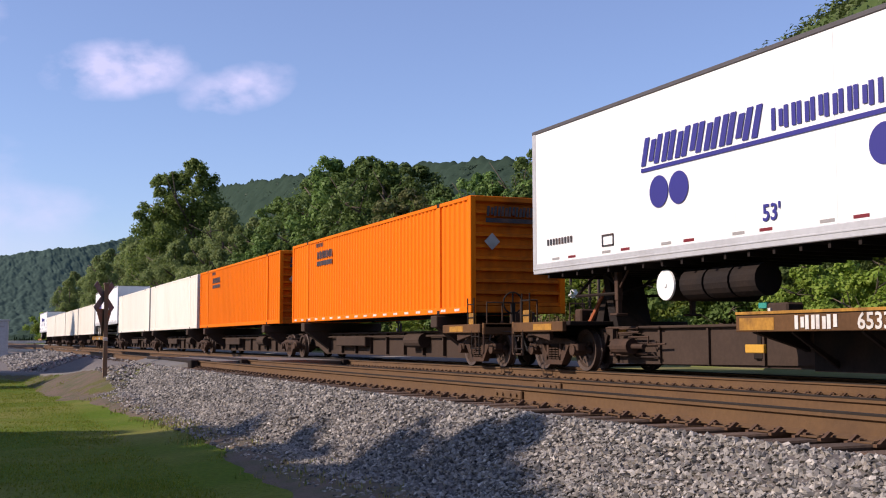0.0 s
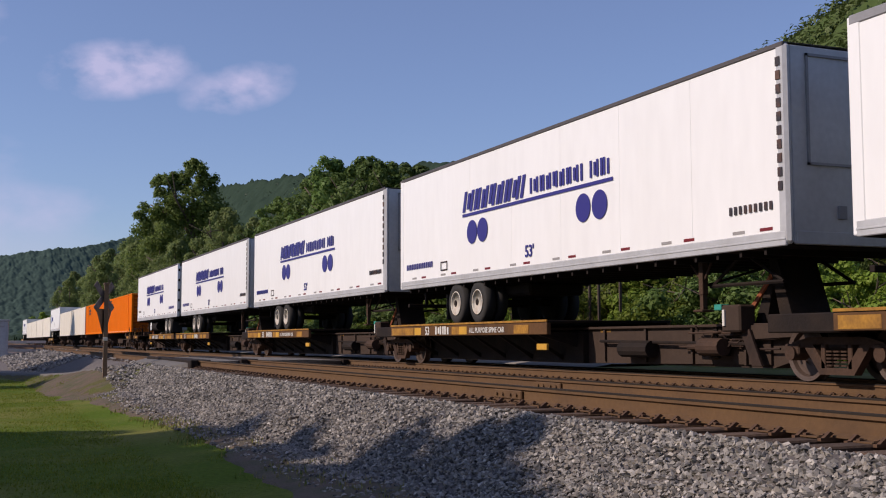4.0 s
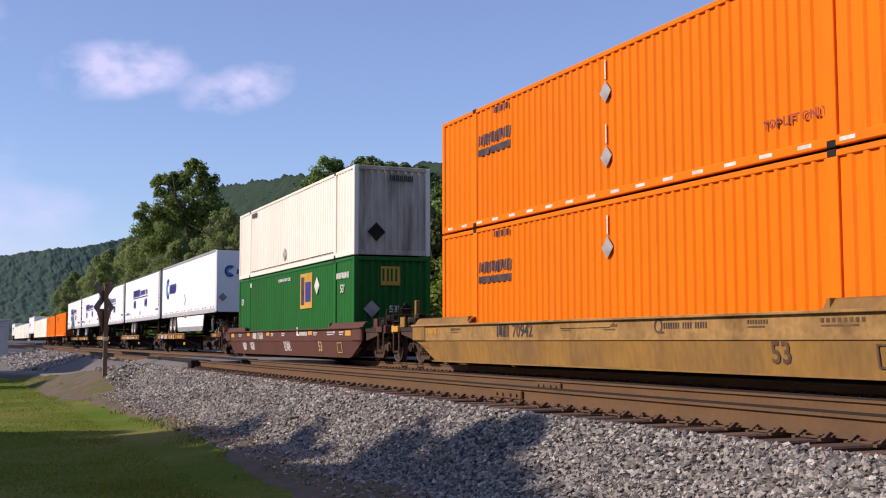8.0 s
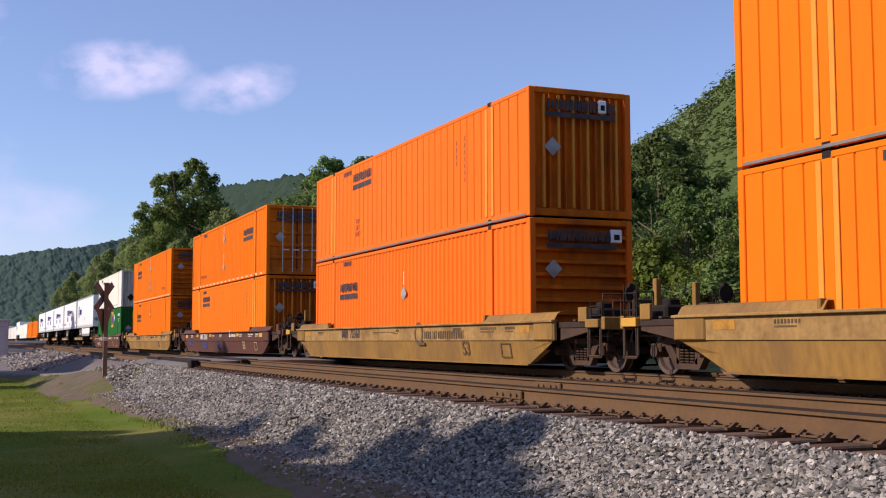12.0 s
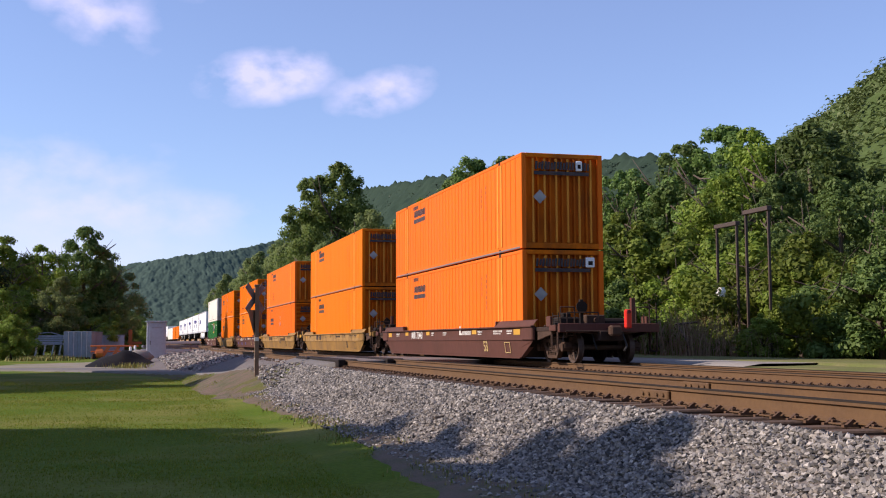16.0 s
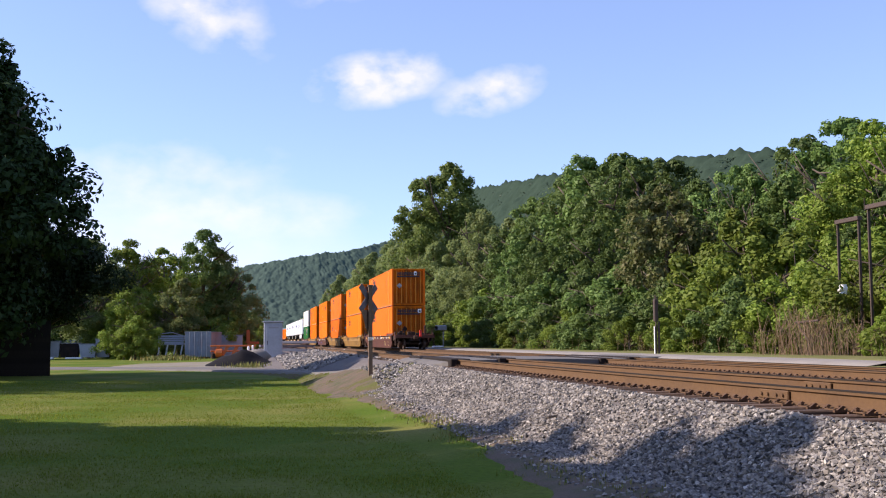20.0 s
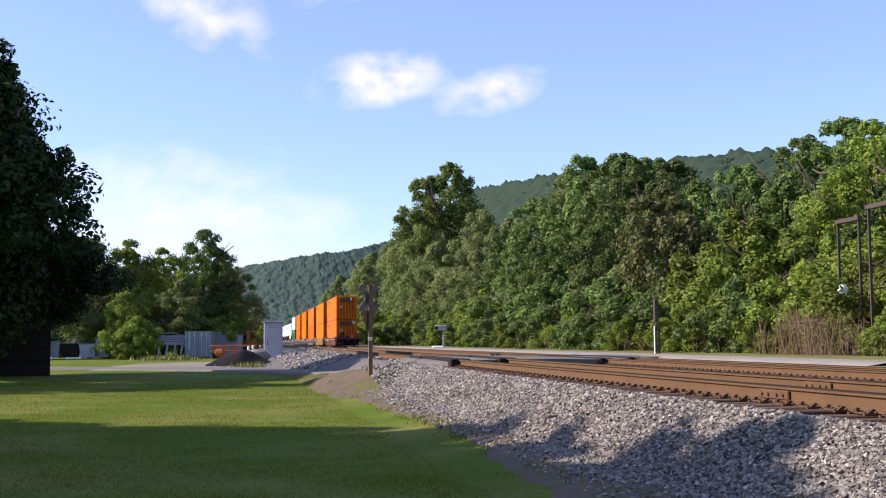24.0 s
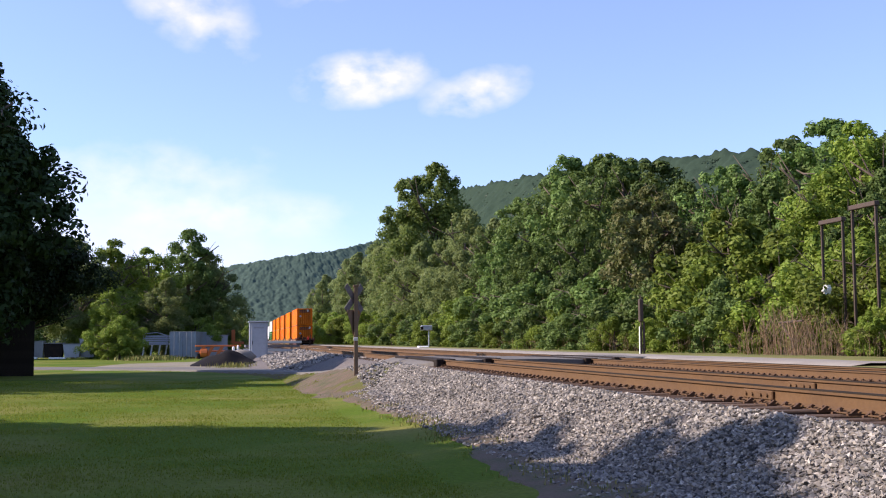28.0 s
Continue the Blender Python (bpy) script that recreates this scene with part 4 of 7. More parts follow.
M_canopy = mat("near_canopy", (0.075, 0.108, 0.034), 0.95, dirt=(0.048, 0.075, 0.024), amount=0.7, coarse=0.12, fine=0.9, bump=0.6, spec=0.05)
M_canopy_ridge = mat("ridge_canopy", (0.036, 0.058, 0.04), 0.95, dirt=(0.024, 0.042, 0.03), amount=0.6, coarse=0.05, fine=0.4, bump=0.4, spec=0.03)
# Haze over the distance is put into this blue-green canopy colour.
M_canopy_blue = mat("haze_tinted_canopy", (0.066, 0.1, 0.083), 1.0, dirt=(0.05, 0.079, 0.068), amount=0.6, coarse=0.03, fine=0.2, bump=0.3, spec=0.0)
hill("wooded_hill", "steep green wooded hillside beside the railway", [(175, 20, 84), (150, 90, 76), (150, 150, 66), (150, 200, 55), (160, 255, 47), (175, 310, 42), (200, 380, 36), (230, 460, 30)], 105, 60, 5600, 3.2, M_canopy, 61)
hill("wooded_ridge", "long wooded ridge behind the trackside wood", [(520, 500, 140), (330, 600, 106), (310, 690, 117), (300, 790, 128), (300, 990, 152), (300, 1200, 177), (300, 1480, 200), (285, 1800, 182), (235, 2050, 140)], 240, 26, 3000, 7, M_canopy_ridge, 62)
hill("distant_ridge", "wooded ridge closing the valley, haze put into its blue-green colour", [(700, 2350, 260), (420, 2300, 225), (300, 2250, 203), (205, 2210, 176), (140, 2200, 167), (50, 2210, 157), (-20, 2230, 140), (-120, 2300, 135), (-260, 2350, 150), (-500, 2400, 165), (-900, 2400, 170)], 420, 0, 0, 5, M_canopy_blue, 63)
# ---- the train: well cars and spine cars with containers and trailers ----
LENGTH, WIDE, TALL = 16.154, 2.59, 2.87
TRACK_X = TRACKS[1]
MOVERS = []                      # (thing, place of its origin along the train, height)
WHEELS = []


def corrugated(length, z0, z1, depth, pitch, flat=0.5):
    """An upright corrugated skin along y in the plane x = 0, bulging to -x."""
    n = max(int(length / pitch), 1)
    p = length / n
    ys = []
    for i in range(n):
        a = -length / 2 + i * p
        if flat > 0.8:       # flat sheet with narrow grooves
            ys += [(a, 0), (a + p * 0.87, 0), (a + p * 0.9, depth), (a + p * 0.97, depth)]
            continue
        ys += [(a, 0), (a + p * flat * 0.5, 0), (a + p * (flat * 0.5 + 0.15), depth), (a + p * (0.85), depth)]
    ys.append((length / 2, 0))
    return [[(d, y, z) for y, d in ys] for z in (z0, z1)]


def placard(parent, at, turn, size, material=M_placard):
    s = Shape()
    k = size / 2
    s.add([(-k, 0, 0.004), (0, -k, 0.004), (k, 0, 0.004), (0, k, 0.004), (-k, 0, -0.004), (0, -k, -0.004), (k, 0, -0.004), (0, k, -0.004)],
          [(0, 1, 2, 3), (7, 6, 5, 4), (0, 4, 5, 1), (1, 5, 6, 2), (2, 6, 7, 3), (3, 7, 4, 0)])
    ob = part("placard", s, material, parent, "diamond-shaped metal placard holder")
    ob.matrix_basis = pose(*at, *turn)
    return ob


def bars(name, parent, rects, material, at, turn, label="", slant=0.0):
    """Flat strokes on a face: rectangles (x0, x1, y0, y1), leaning by slant."""
    s = Shape()
    for x0, x1, y0, y1 in rects:
        v = [(x0 + slant * y0, y0), (x1 + slant * y0, y0), (x1 + slant * y1, y1), (x0 + slant * y1, y1)]
        s.prism(v, -0.002, 0.003, "z")
    ob = part(name, s, material, parent, label)
    ob.matrix_basis = pose(*at, *turn)
    return ob


def word(width, height, letters, gap=0.25, bold=0.3, seed=1):
    """Plain upright strokes that stand for lettering which is not spelled out: two to a letter where it is large."""
    w = width / letters
    if height < 0.18:
        return [(i * w, i * w + w * (0.5 + bold * 0.4), 0, height) for i in range(letters)]
    k = 0.27 + bold * 0.2
    out = []
    for i in range(letters):
        out += [(i * w, i * w + w * k, 0, height), (i * w + w * (0.9 - k), i * w + w * 0.9, 0 if i % 3 else height * 0.12, height if i % 2 else height * 0.88)]
    return out


def freight_container(paint, side, end, label, group, logo="", at=(4.9, 2.2), lift=None, strips=False, genset=False, diamonds=()):
    """A 53-foot box; origin at the middle of its floor, the rear end to -y."""
    c = thing("freight_container", label, "container", group)
    hl, hw = LENGTH / 2, WIDE / 2
    # side skins, one pane between each pair of posts
    key = {"fine": (0.036, 0.27, 0.5), "ribbed": (0.022, 0.41, 0.84), "smooth": (0.010, 0.50, 0.9)}[side]
    long_rows, short_rows = corrugated(11.92, 0.17, TALL - 0.11, key[0], key[1], key[2]), corrugated(1.83, 0.17, TALL - 0.11, key[0], key[1], key[2])
    for sgn in (-1, 1):
        for rows, y in ((long_rows, 0), (short_rows, hl - 1.04), (short_rows, -hl + 1.04)):
            s = Shape().sheet([[(sgn * (hw - 0.012 - d), yy, z) for d, yy, z in r] for r in rows])
            part("side_panel", s, paint, c, "", (0, y, 0))
        part("bottom_rail", Shape().box(-0.05, 0.05, -hl + 0.15, hl - 0.15, 0.02, 0.17, 0.012), paint, c, "", (sgn * (hw - 0.05), 0, 0))
        if side == "ribbed" and logo == "carrier":
            part("rub_strip", Shape().box(-0.01, 0.01, -hl + 0.16, hl - 0.16, 0.022, 0.075, 0.004), M_dull_rail, c, "dull gray rubbing strip", (sgn * (hw - 0.002), 0, 0))
        part("top_rail", Shape().box(-0.04, 0.04, -hl + 0.15, hl - 0.15, TALL - 0.11, TALL - 0.015, 0.01), paint, c, "", (sgn * (hw - 0.04), 0, 0))
        for y in (-6.06, 6.06):
            part("lift_post", Shape().box(-0.045, 0.045, -0.11, 0.11, 0.02, TALL - 0.05, 0.01), paint, c, "", (sgn * (hw - 0.043), y, 0))
            for d in (-0.17, 0.17) if side == "ribbed" and logo == "carrier" else ():
                part("post_strip", Shape().box(-0.012, 0.012, -0.055, 0.055, 0.18, TALL - 0.13, 0.006), M_post_strip, c, "pale yellow-orange post edge", (sgn * (hw + 0.002), y + d, 0))
            part("corner_casting", Shape().box(-0.07, 0.07, -0.10, 0.10, TALL - 0.12, TALL, 0.012), M_black_steel, c, "dark steel lifting casting", (sgn * (hw - 0.066), y, 0))
            part("corner_casting", Shape().box(-0.07, 0.07, -0.10, 0.10, 0.0, 0.12, 0.012), M_black_steel, c, "dark steel lifting casting", (sgn * (hw - 0.066), y, 0))
        for e in (-1, 1):
            part("corner_post", Shape().box(-0.075, 0.075, -0.075, 0.075, 0.01, TALL - 0.01, 0.015), paint, c, "", (sgn * (hw - 0.075), e * (hl - 0.075), 0))
    part("roof", Shape().sheet([[(x, y, TALL - 0.02 - 0.02 * (i % 2)) for x in (-hw + 0.05, hw - 0.05)] for i, y in enumerate(np.linspace(-hl + 0.1, hl - 0.1, 80))]), paint, c)
    part("floor", Shape().box(-hw + 0.08, hw - 0.08, -hl + 0.1, hl - 0.1, 0.05, 0.16), M_black_steel, c)
    # ends
    for e in (-1, 1):
        y = e * (hl - 0.03)
        kind = end if e < 0 else "upright"
        f = Shape()
        if kind == "level":
            zz = []
            n = 9
            for i in range(n):
                a = 0.2 + i * (TALL - 0.35) / n
                p = (TALL - 0.35) / n
                zz += [(a, 0), (a + p * 0.25, 0), (a + p * 0.34, 0.12), (a + p * 0.9, 0.12)]
            zz.append((TALL - 0.15, 0))
            f.sheet([[(x, y - e * d, z) for z, d in zz] for x in (-hw + 0.13, hw - 0.13)])
        elif kind == "doors":
            zz = [(0.17, 0)]
            for i in range(5):
                g0, gp = 0.24 + i * 0.51, 0.51
                zz += [(g0, 0), (g0 + gp * 0.1, 0.06), (g0 + gp * 0.75, 0.06), (g0 + gp * 0.85, 0)]
            zz.append((TALL - 0.13, 0))
            for x0, x1 in ((-hw + 0.14, -0.012), (0.012, hw - 0.14)):
                f.sheet([[(x, y - e * d, z) for z, d in zz] for x in (x0, x1)])
            part("door_gap", Shape().box(-0.02, 0.02, y + 0.005, y + 0.02, 0.17, TALL - 0.13), M_black_steel, c)
        else:
            n = 10 if kind == "upright" else 6
            xx = []
            w = WIDE - 0.28
            for i in range(n):
                a = -w / 2 + i * w / n
                p = w / n
                k = (0.25, 0.4, 0.85) if kind == "upright" else (0.1, 0.14, 0.96)
                dd = 0.05 if kind == "upright" else 0.11
                xx += [(a, 0), (a + p * k[0], 0), (a + p * k[1], dd), (a + p * k[2], dd)]
            xx.append((w / 2, 0))
            f.sheet([[(x, y - e * d, z) for x, d in xx] for z in (0.15, TALL - 0.12)])
        end_paint = M_orange_end if paint in (M_orange, M_orange_red, M_orange_deep) else M_silver_end if paint is M_cream else paint
        part("end_panel", f, end_paint, c, "sooty end sheet; orange ones also darkened for shade" if end_paint is not paint else "")
        part("end_sill", Shape().box(-hw + 0.14, hw - 0.14, y - 0.04, y + 0.03, 0.02, 0.18, 0.012), end_paint, c)
        part("end_header", Shape().box(-hw + 0.14, hw - 0.14, y - 0.04, y + 0.03, TALL - 0.14, TALL - 0.01, 0.012), end_paint, c)
        if kind == "ribs":
            for x in np.linspace(-0.92, 0.92, 6):
                part("end_rib", Shape().box(-0.028, 0.028, y + e * 0.0 - 0.035, y + 0.03, 0.2, TALL - 0.16, 0.008), M_post_strip, c, "pale edge of an end rib", (float(x), 0, 0))
        if kind == "doors":
            for x in (-0.62, -0.2, 0.2, 0.62):
                b = part("lock_rod", Shape().tube((x, y - 0.06, 0.12), (x, y - 0.06, TALL - 0.1), 0.02, seg=8), M_alu, c, "galvanised door lock rod")
                part("rod_handle", Shape().box(x - 0.02, x + 0.26, y - 0.085, y - 0.065, 1.0, 1.05, 0.005), M_alu, b)
    back = -hl - 0.008
    if genset:
        part("vent_box", Shape().box(0.42 if genset == 1 else 0.7, 0.62 if genset == 1 else 0.98, back - 0.07, back + 0.01, TALL - 0.52, TALL - 0.22, 0.02), M_white, c, "small white vent housing")
        part("vent_slot", Shape().box(0.47 if genset == 1 else 0.77, 0.57 if genset == 1 else 0.91, back - 0.075, back - 0.06, TALL - 0.45, TALL - 0.33), M_black_steel, c)
    for y, z in diamonds:
        placard(c, (-hw - 0.006, y, z), NEAR, 0.42)
        part("stain", Shape().box(-hw - 0.004, -hw - 0.001, y - 0.02, y + 0.02, z + 0.25, z + 0.62), M_logo_white, c, "pale scrape above the placard")
    if logo == "carrier":
        y, z = at
        bars("lettering", c, word(1.75, 0.26, 9, 0.2, 0.45), M_logo_black, (-hw + 0.0085, y, z - 0.04), NEAR, "black carrier name, drawn as blocks", 0.12)
        bars("lettering", c, [(0, 0.62, 0, 0.16), (0.66, 1.75, 0, 0.16)], M_logo_black, (-hw + 0.0085, y + 0.03, z - 0.28), NEAR, "black bar under the name", 0.12)
        bars("lettering", c, word(1.75, 0.24, 9, 0.2, 0.5), M_logo_black, (-0.88, back - 0.03, TALL - 0.5), REAR, "black carrier name, drawn as blocks", 0.1)
        bars("lettering", c, [(0, 1.75, 0, 0.11)], M_logo_black, (-0.9, back - 0.03, TALL - 0.66), REAR, "black bar under the name")
        if lift is not None:
            writing("TOP\nLIFT\nONLY" if side == "ribbed" else "TOP LIFT ONLY", 0.2, M_stencil_red, c, "notice", (-hw + 0.0085, lift, 0.95 if side == "ribbed" else 0.5), NEAR)
        bars("stencil", c, word(0.8, 0.14, 9, 0.3, 0.25, 5), M_logo_black, (-hw + 0.0085, 5.0, TALL - 0.3), NEAR)
        if side == "ribbed":
            bars("stencil", c, [(0, 0.05, -k * 0.17, -k * 0.17 + 0.12) for k in range(7)], M_stencil_red, (-hw + 0.0085, -4.6, 2.2), NEAR, "upright column of red strokes")
            bars("stencil", c, [(0, 0.05, -k * 0.17, -k * 0.17 + 0.12) for k in range(4)], M_stencil_red, (-hw + 0.0085, -4.1, 2.15), NEAR, "upright column of red strokes")
    if logo == "carrier":
        placard(c, (-0.72, back - 0.004, 1.75 if end == "level" else 1.55), REAR, 0.42)
    if strips:
        for i in range(18):
            part("reflector", Shape().box(-hw - 0.004, -hw + 0.0, -7.4 + i * 0.87, -7.1 + i * 0.87, 0.07, 0.13), M_logo_white, c)
    return c


def disc_wheel(parent, x, y, r=0.42):
    sgn = -1 if x < 0 else 1
    s = Shape().lathe((0, 0, 0), [(-0.05 * sgn, 0.10), (-0.07 * sgn, 0.16), (-0.02 * sgn, 0.18), (-0.01 * sgn, r * 0.78), (0.05 * sgn * 1, r * 0.84), (0.065 * sgn, r), (-0.05 * sgn, r), (-0.065 * sgn, r + 0.028), (-0.09 * sgn, r + 0.026), (-0.09 * sgn, r * 0.84), (-0.04 * sgn, r * 0.78), (-0.05 * sgn, 0.1)], 28)
    return s


# side frame: a cast truss with two windows, bearing caps, and a spring nest beside the bolster
fr = Shape()
fr.prism([(-1.02, 0.36), (-0.92, 0.58), (-0.55, 0.66), (0.55, 0.66), (0.92, 0.58), (1.02, 0.36), (0.80, 0.36), (0.74, 0.5), (0.5, 0.55), (-0.5, 0.55), (-0.74, 0.5), (-0.80, 0.36)], -0.07, 0.07)
fr.prism([(-0.66, 0.52), (-0.48, 0.56), (-0.2, 0.22), (0.2, 0.22), (0.48, 0.56), (0.66, 0.52), (0.34, 0.12), (-0.34, 0.12)], -0.07, 0.07)
for sy in (-0.27, 0.27):
    fr.box(-0.07, 0.07, sy - 0.045, sy + 0.045, 0.2, 0.58, 0.01)
for sy in (-0.9, 0.9):
    fr.tube((-0.14, sy, 0.42), (0.14, sy, 0.42), 0.11, 0.11, 12)
    fr.box(-0.1, 0.1, sy - 0.16, sy + 0.16, 0.40, 0.56, 0.02)
side_frame = fr.mesh("side_frame", M_truck_steel)
sp = Shape()
for k in (-0.15, 0.0, 0.15):
    for j in range(5):
        sp.tube((0, k, 0.24 + j * 0.05), (0, k, 0.265 + j * 0.05), 0.07, seg=8)
spring_mesh = sp.mesh("spring_nest", M_truck_steel)
bolster_mesh = Shape().box(-1.05, 1.05, -0.2, 0.2, 0.48, 0.72, 0.03).box(-0.5, 0.5, -0.24, 0.24, 0.6, 0.78, 0.03).mesh("truck", M_black_steel)


def wheelset_mesh():
    s = Shape()
    for sx in (-1, 1):
        w = disc_wheel(None, sx, 0)
        s.add([(p[0] + sx * 0.755, p[1], p[2]) for p in w.v], w.f)
    s.tube((-1.02, 0, 0), (1.02, 0, 0), 0.075, seg=12)
    s.box(-0.84, -0.835, -0.06, 0.06, 0.2, 0.24).box(-0.84, -0.835, -0.04, 0.08, -0.26, -0.22)
    return s.mesh("wheelset", M_wheel, False)


axle_mesh = wheelset_mesh()


def bogie(parent, y):
    t = part("truck", bolster_mesh, M_black_steel, parent, "two-axle rail truck with cast side frames", (0, y, 0))
    for sx in (-1, 1):
        part("side_frame", side_frame, M_truck_steel, t, "rust-brown cast side frame", (sx * 1.0, 0, 0))
        part("spring_nest", spring_mesh, M_truck_steel, t, "", (sx * 1.02, 0, 0))
    for d in (-0.9, 0.9):
        WHEELS.append(part("wheelset", axle_mesh, M_wheel, t, "worn steel wheels on an axle", (0, d, 0.42)))
    return t


coupler_mesh = Shape().box(-0.07, 0.07, -0.45, 0.35, 0.78, 0.96, 0.02).box(-0.16, 0.16, -0.62, -0.38, 0.72, 1.0, 0.05).mesh("coupler", M_truck_steel)
hose_mesh = Shape().tube((0.3, -0.35, 0.75), (0.34, -0.5, 0.45), 0.025, seg=6).tube((0.34, -0.5, 0.45), (0.2, -0.62, 0.33), 0.025, seg=6).mesh("air_hose", M_rubber)


def ladder(parent, x, y, z0, z1, wide, steps, material, axis="y"):
    s = Shape()
    for k in (-wide / 2, wide / 2):
        p = (x, y + k) if axis == "y" else (x + k, y)
        s.tube((*p, z0), (*p, z1), 0.016, seg=6)
    for i in range(steps):
        z = z0 + (z1 - z0) * (i + 0.5) / steps if steps > 1 else z0
        a = (x, y - wide / 2, z) if axis == "y" else (x - wide / 2, y, z)
        b = (x, y + wide / 2, z) if axis == "y" else (x + wide / 2, y, z)
        s.tube(a, b, 0.014, seg=6)
    return part("grab_iron", s, material, parent)


def end_gear(c, e, y, paint):
    """Stirrups, posts, levers, hoses and boxes crowded on the end of a car; y is the place of its end sill."""
    for sx in (-1, 1):
        ym = e * (y - 0.1)
        st = Shape().sweep([(sx * 1.44, ym - 0.22, 0.9), (sx * 1.44, ym - 0.22, 0.36), (sx * 1.44, ym - 0.19, 0.32), (sx * 1.44, ym + 0.19, 0.32), (sx * 1.44, ym + 0.22, 0.36), (sx * 1.44, ym + 0.22, 0.9)], 0.022)
        part("stirrup_step", st, M_truck_steel, c)
        part("corner_plate", Shape().box(-0.03, 0.03, -0.16, 0.16, 0.98, 1.26, 0.01), paint, c, "", (sx * 1.42, e * (y - 0.55), 0))
        part("hand_hold", Shape().tube((sx * 1.3, e * y, 0.95), (sx * 1.3, e * y, 1.5), 0.018, seg=6).tube((sx * 1.3, e * y, 1.5), (sx * 0.9, e * y, 1.5), 0.018, seg=6).tube((sx * 0.9, e * y, 1.5), (sx * 0.9, e * y, 0.95), 0.018, seg=6), M_truck_steel, c)
        part("side_bracket", Shape().prism([(e * (y - 1.5), 0.62), (e * (y - 0.3), 0.8), (e * (y - 0.3), 0.92), (e * (y - 1.5), 0.92)], -0.04, 0.04), M_truck_steel, c, "", (sx * 1.36, 0, 0))
        part("release_rod", Shape().tube((sx * 1.25, e * (y + 0.12), 0.86), (sx * 0.35, e * (y + 0.18), 0.78), 0.016, seg=6).tube((sx * 1.25, e * (y + 0.12), 0.86), (sx * 1.3, e * (y + 0.14), 0.6), 0.016, seg=6), M_wheel, c)
    loop = [Vector((-0.45, e * (y + 0.1 + 0.32 * math.sin(k * 0.35)), 0.78 - 0.42 * math.sin(k * 0.35))) for k in range(10)]
    part("brake_hose", Shape().sweep(loop, 0.024), M_rubber, c, "sagging rubber brake hose")
    part("valve_box", Shape().box(-0.28, 0.28, -0.14, 0.14, 0.98, 1.3, 0.03).tube((0, -0.15, 1.15), (0, -0.22, 1.15), 0.07, seg=10), M_truck_steel, c, "", (0.2 * e, e * (y - 0.35), 0))
    part("draft_gear", Shape().box(-0.35, 0.35, -0.5, 0.3, 0.58, 0.86, 0.03).box(-0.22, 0.22, 0.2, 0.42, 0.62, 0.98, 0.03), M_grime, c, "", (0, e * (y - 0.1), 0))
    for k, x in enumerate((-1.15, -0.95, 0.55, 1.1)):
        part("end_pipe", Shape().tube((x, e * (y - 0.9), 0.7 + 0.05 * k), (x, e * (y + 0.05), 0.7 + 0.05 * k), 0.022, seg=6).tube((x, e * (y + 0.05), 0.7 + 0.05 * k), (x, e * (y + 0.05), 0.95 + 0.12 * k), 0.022, seg=6), M_truck_steel, c)


def scrawl(c, y, z, high, wide, material, seed):
    """A loop of spray paint on the lower side."""
    q = random.Random(seed)
    pts = [Vector((wide * i / 40 + 0.16 * high * math.sin(i * 1.1 + seed), high * (0.5 + 0.42 * math.sin(i * 1.05 + q.uniform(-0.35, 0.35))))) for i in range(41)]
    rows = []
    for i, v in enumerate(pts):
        d = pts[min(i + 1, 40)] - pts[max(i - 1, 0)]
        u = Vector((-d.y, d.x)).normalized() * 0.017
        rows.append([(v.x + u.x, v.y + u.y, 0.003 + i * 0.0002), (v.x - u.x, v.y - u.y, 0.003 + i * 0.0002)])
    s = Shape().sheet(rows)
    part("graffiti", s, material, c, "scrawl of spray paint").matrix_basis = pose(-(1.42 + (z - 0.11) * 0.1455) - 0.012, y + wide / 2, z, 98.3, 0, -90)


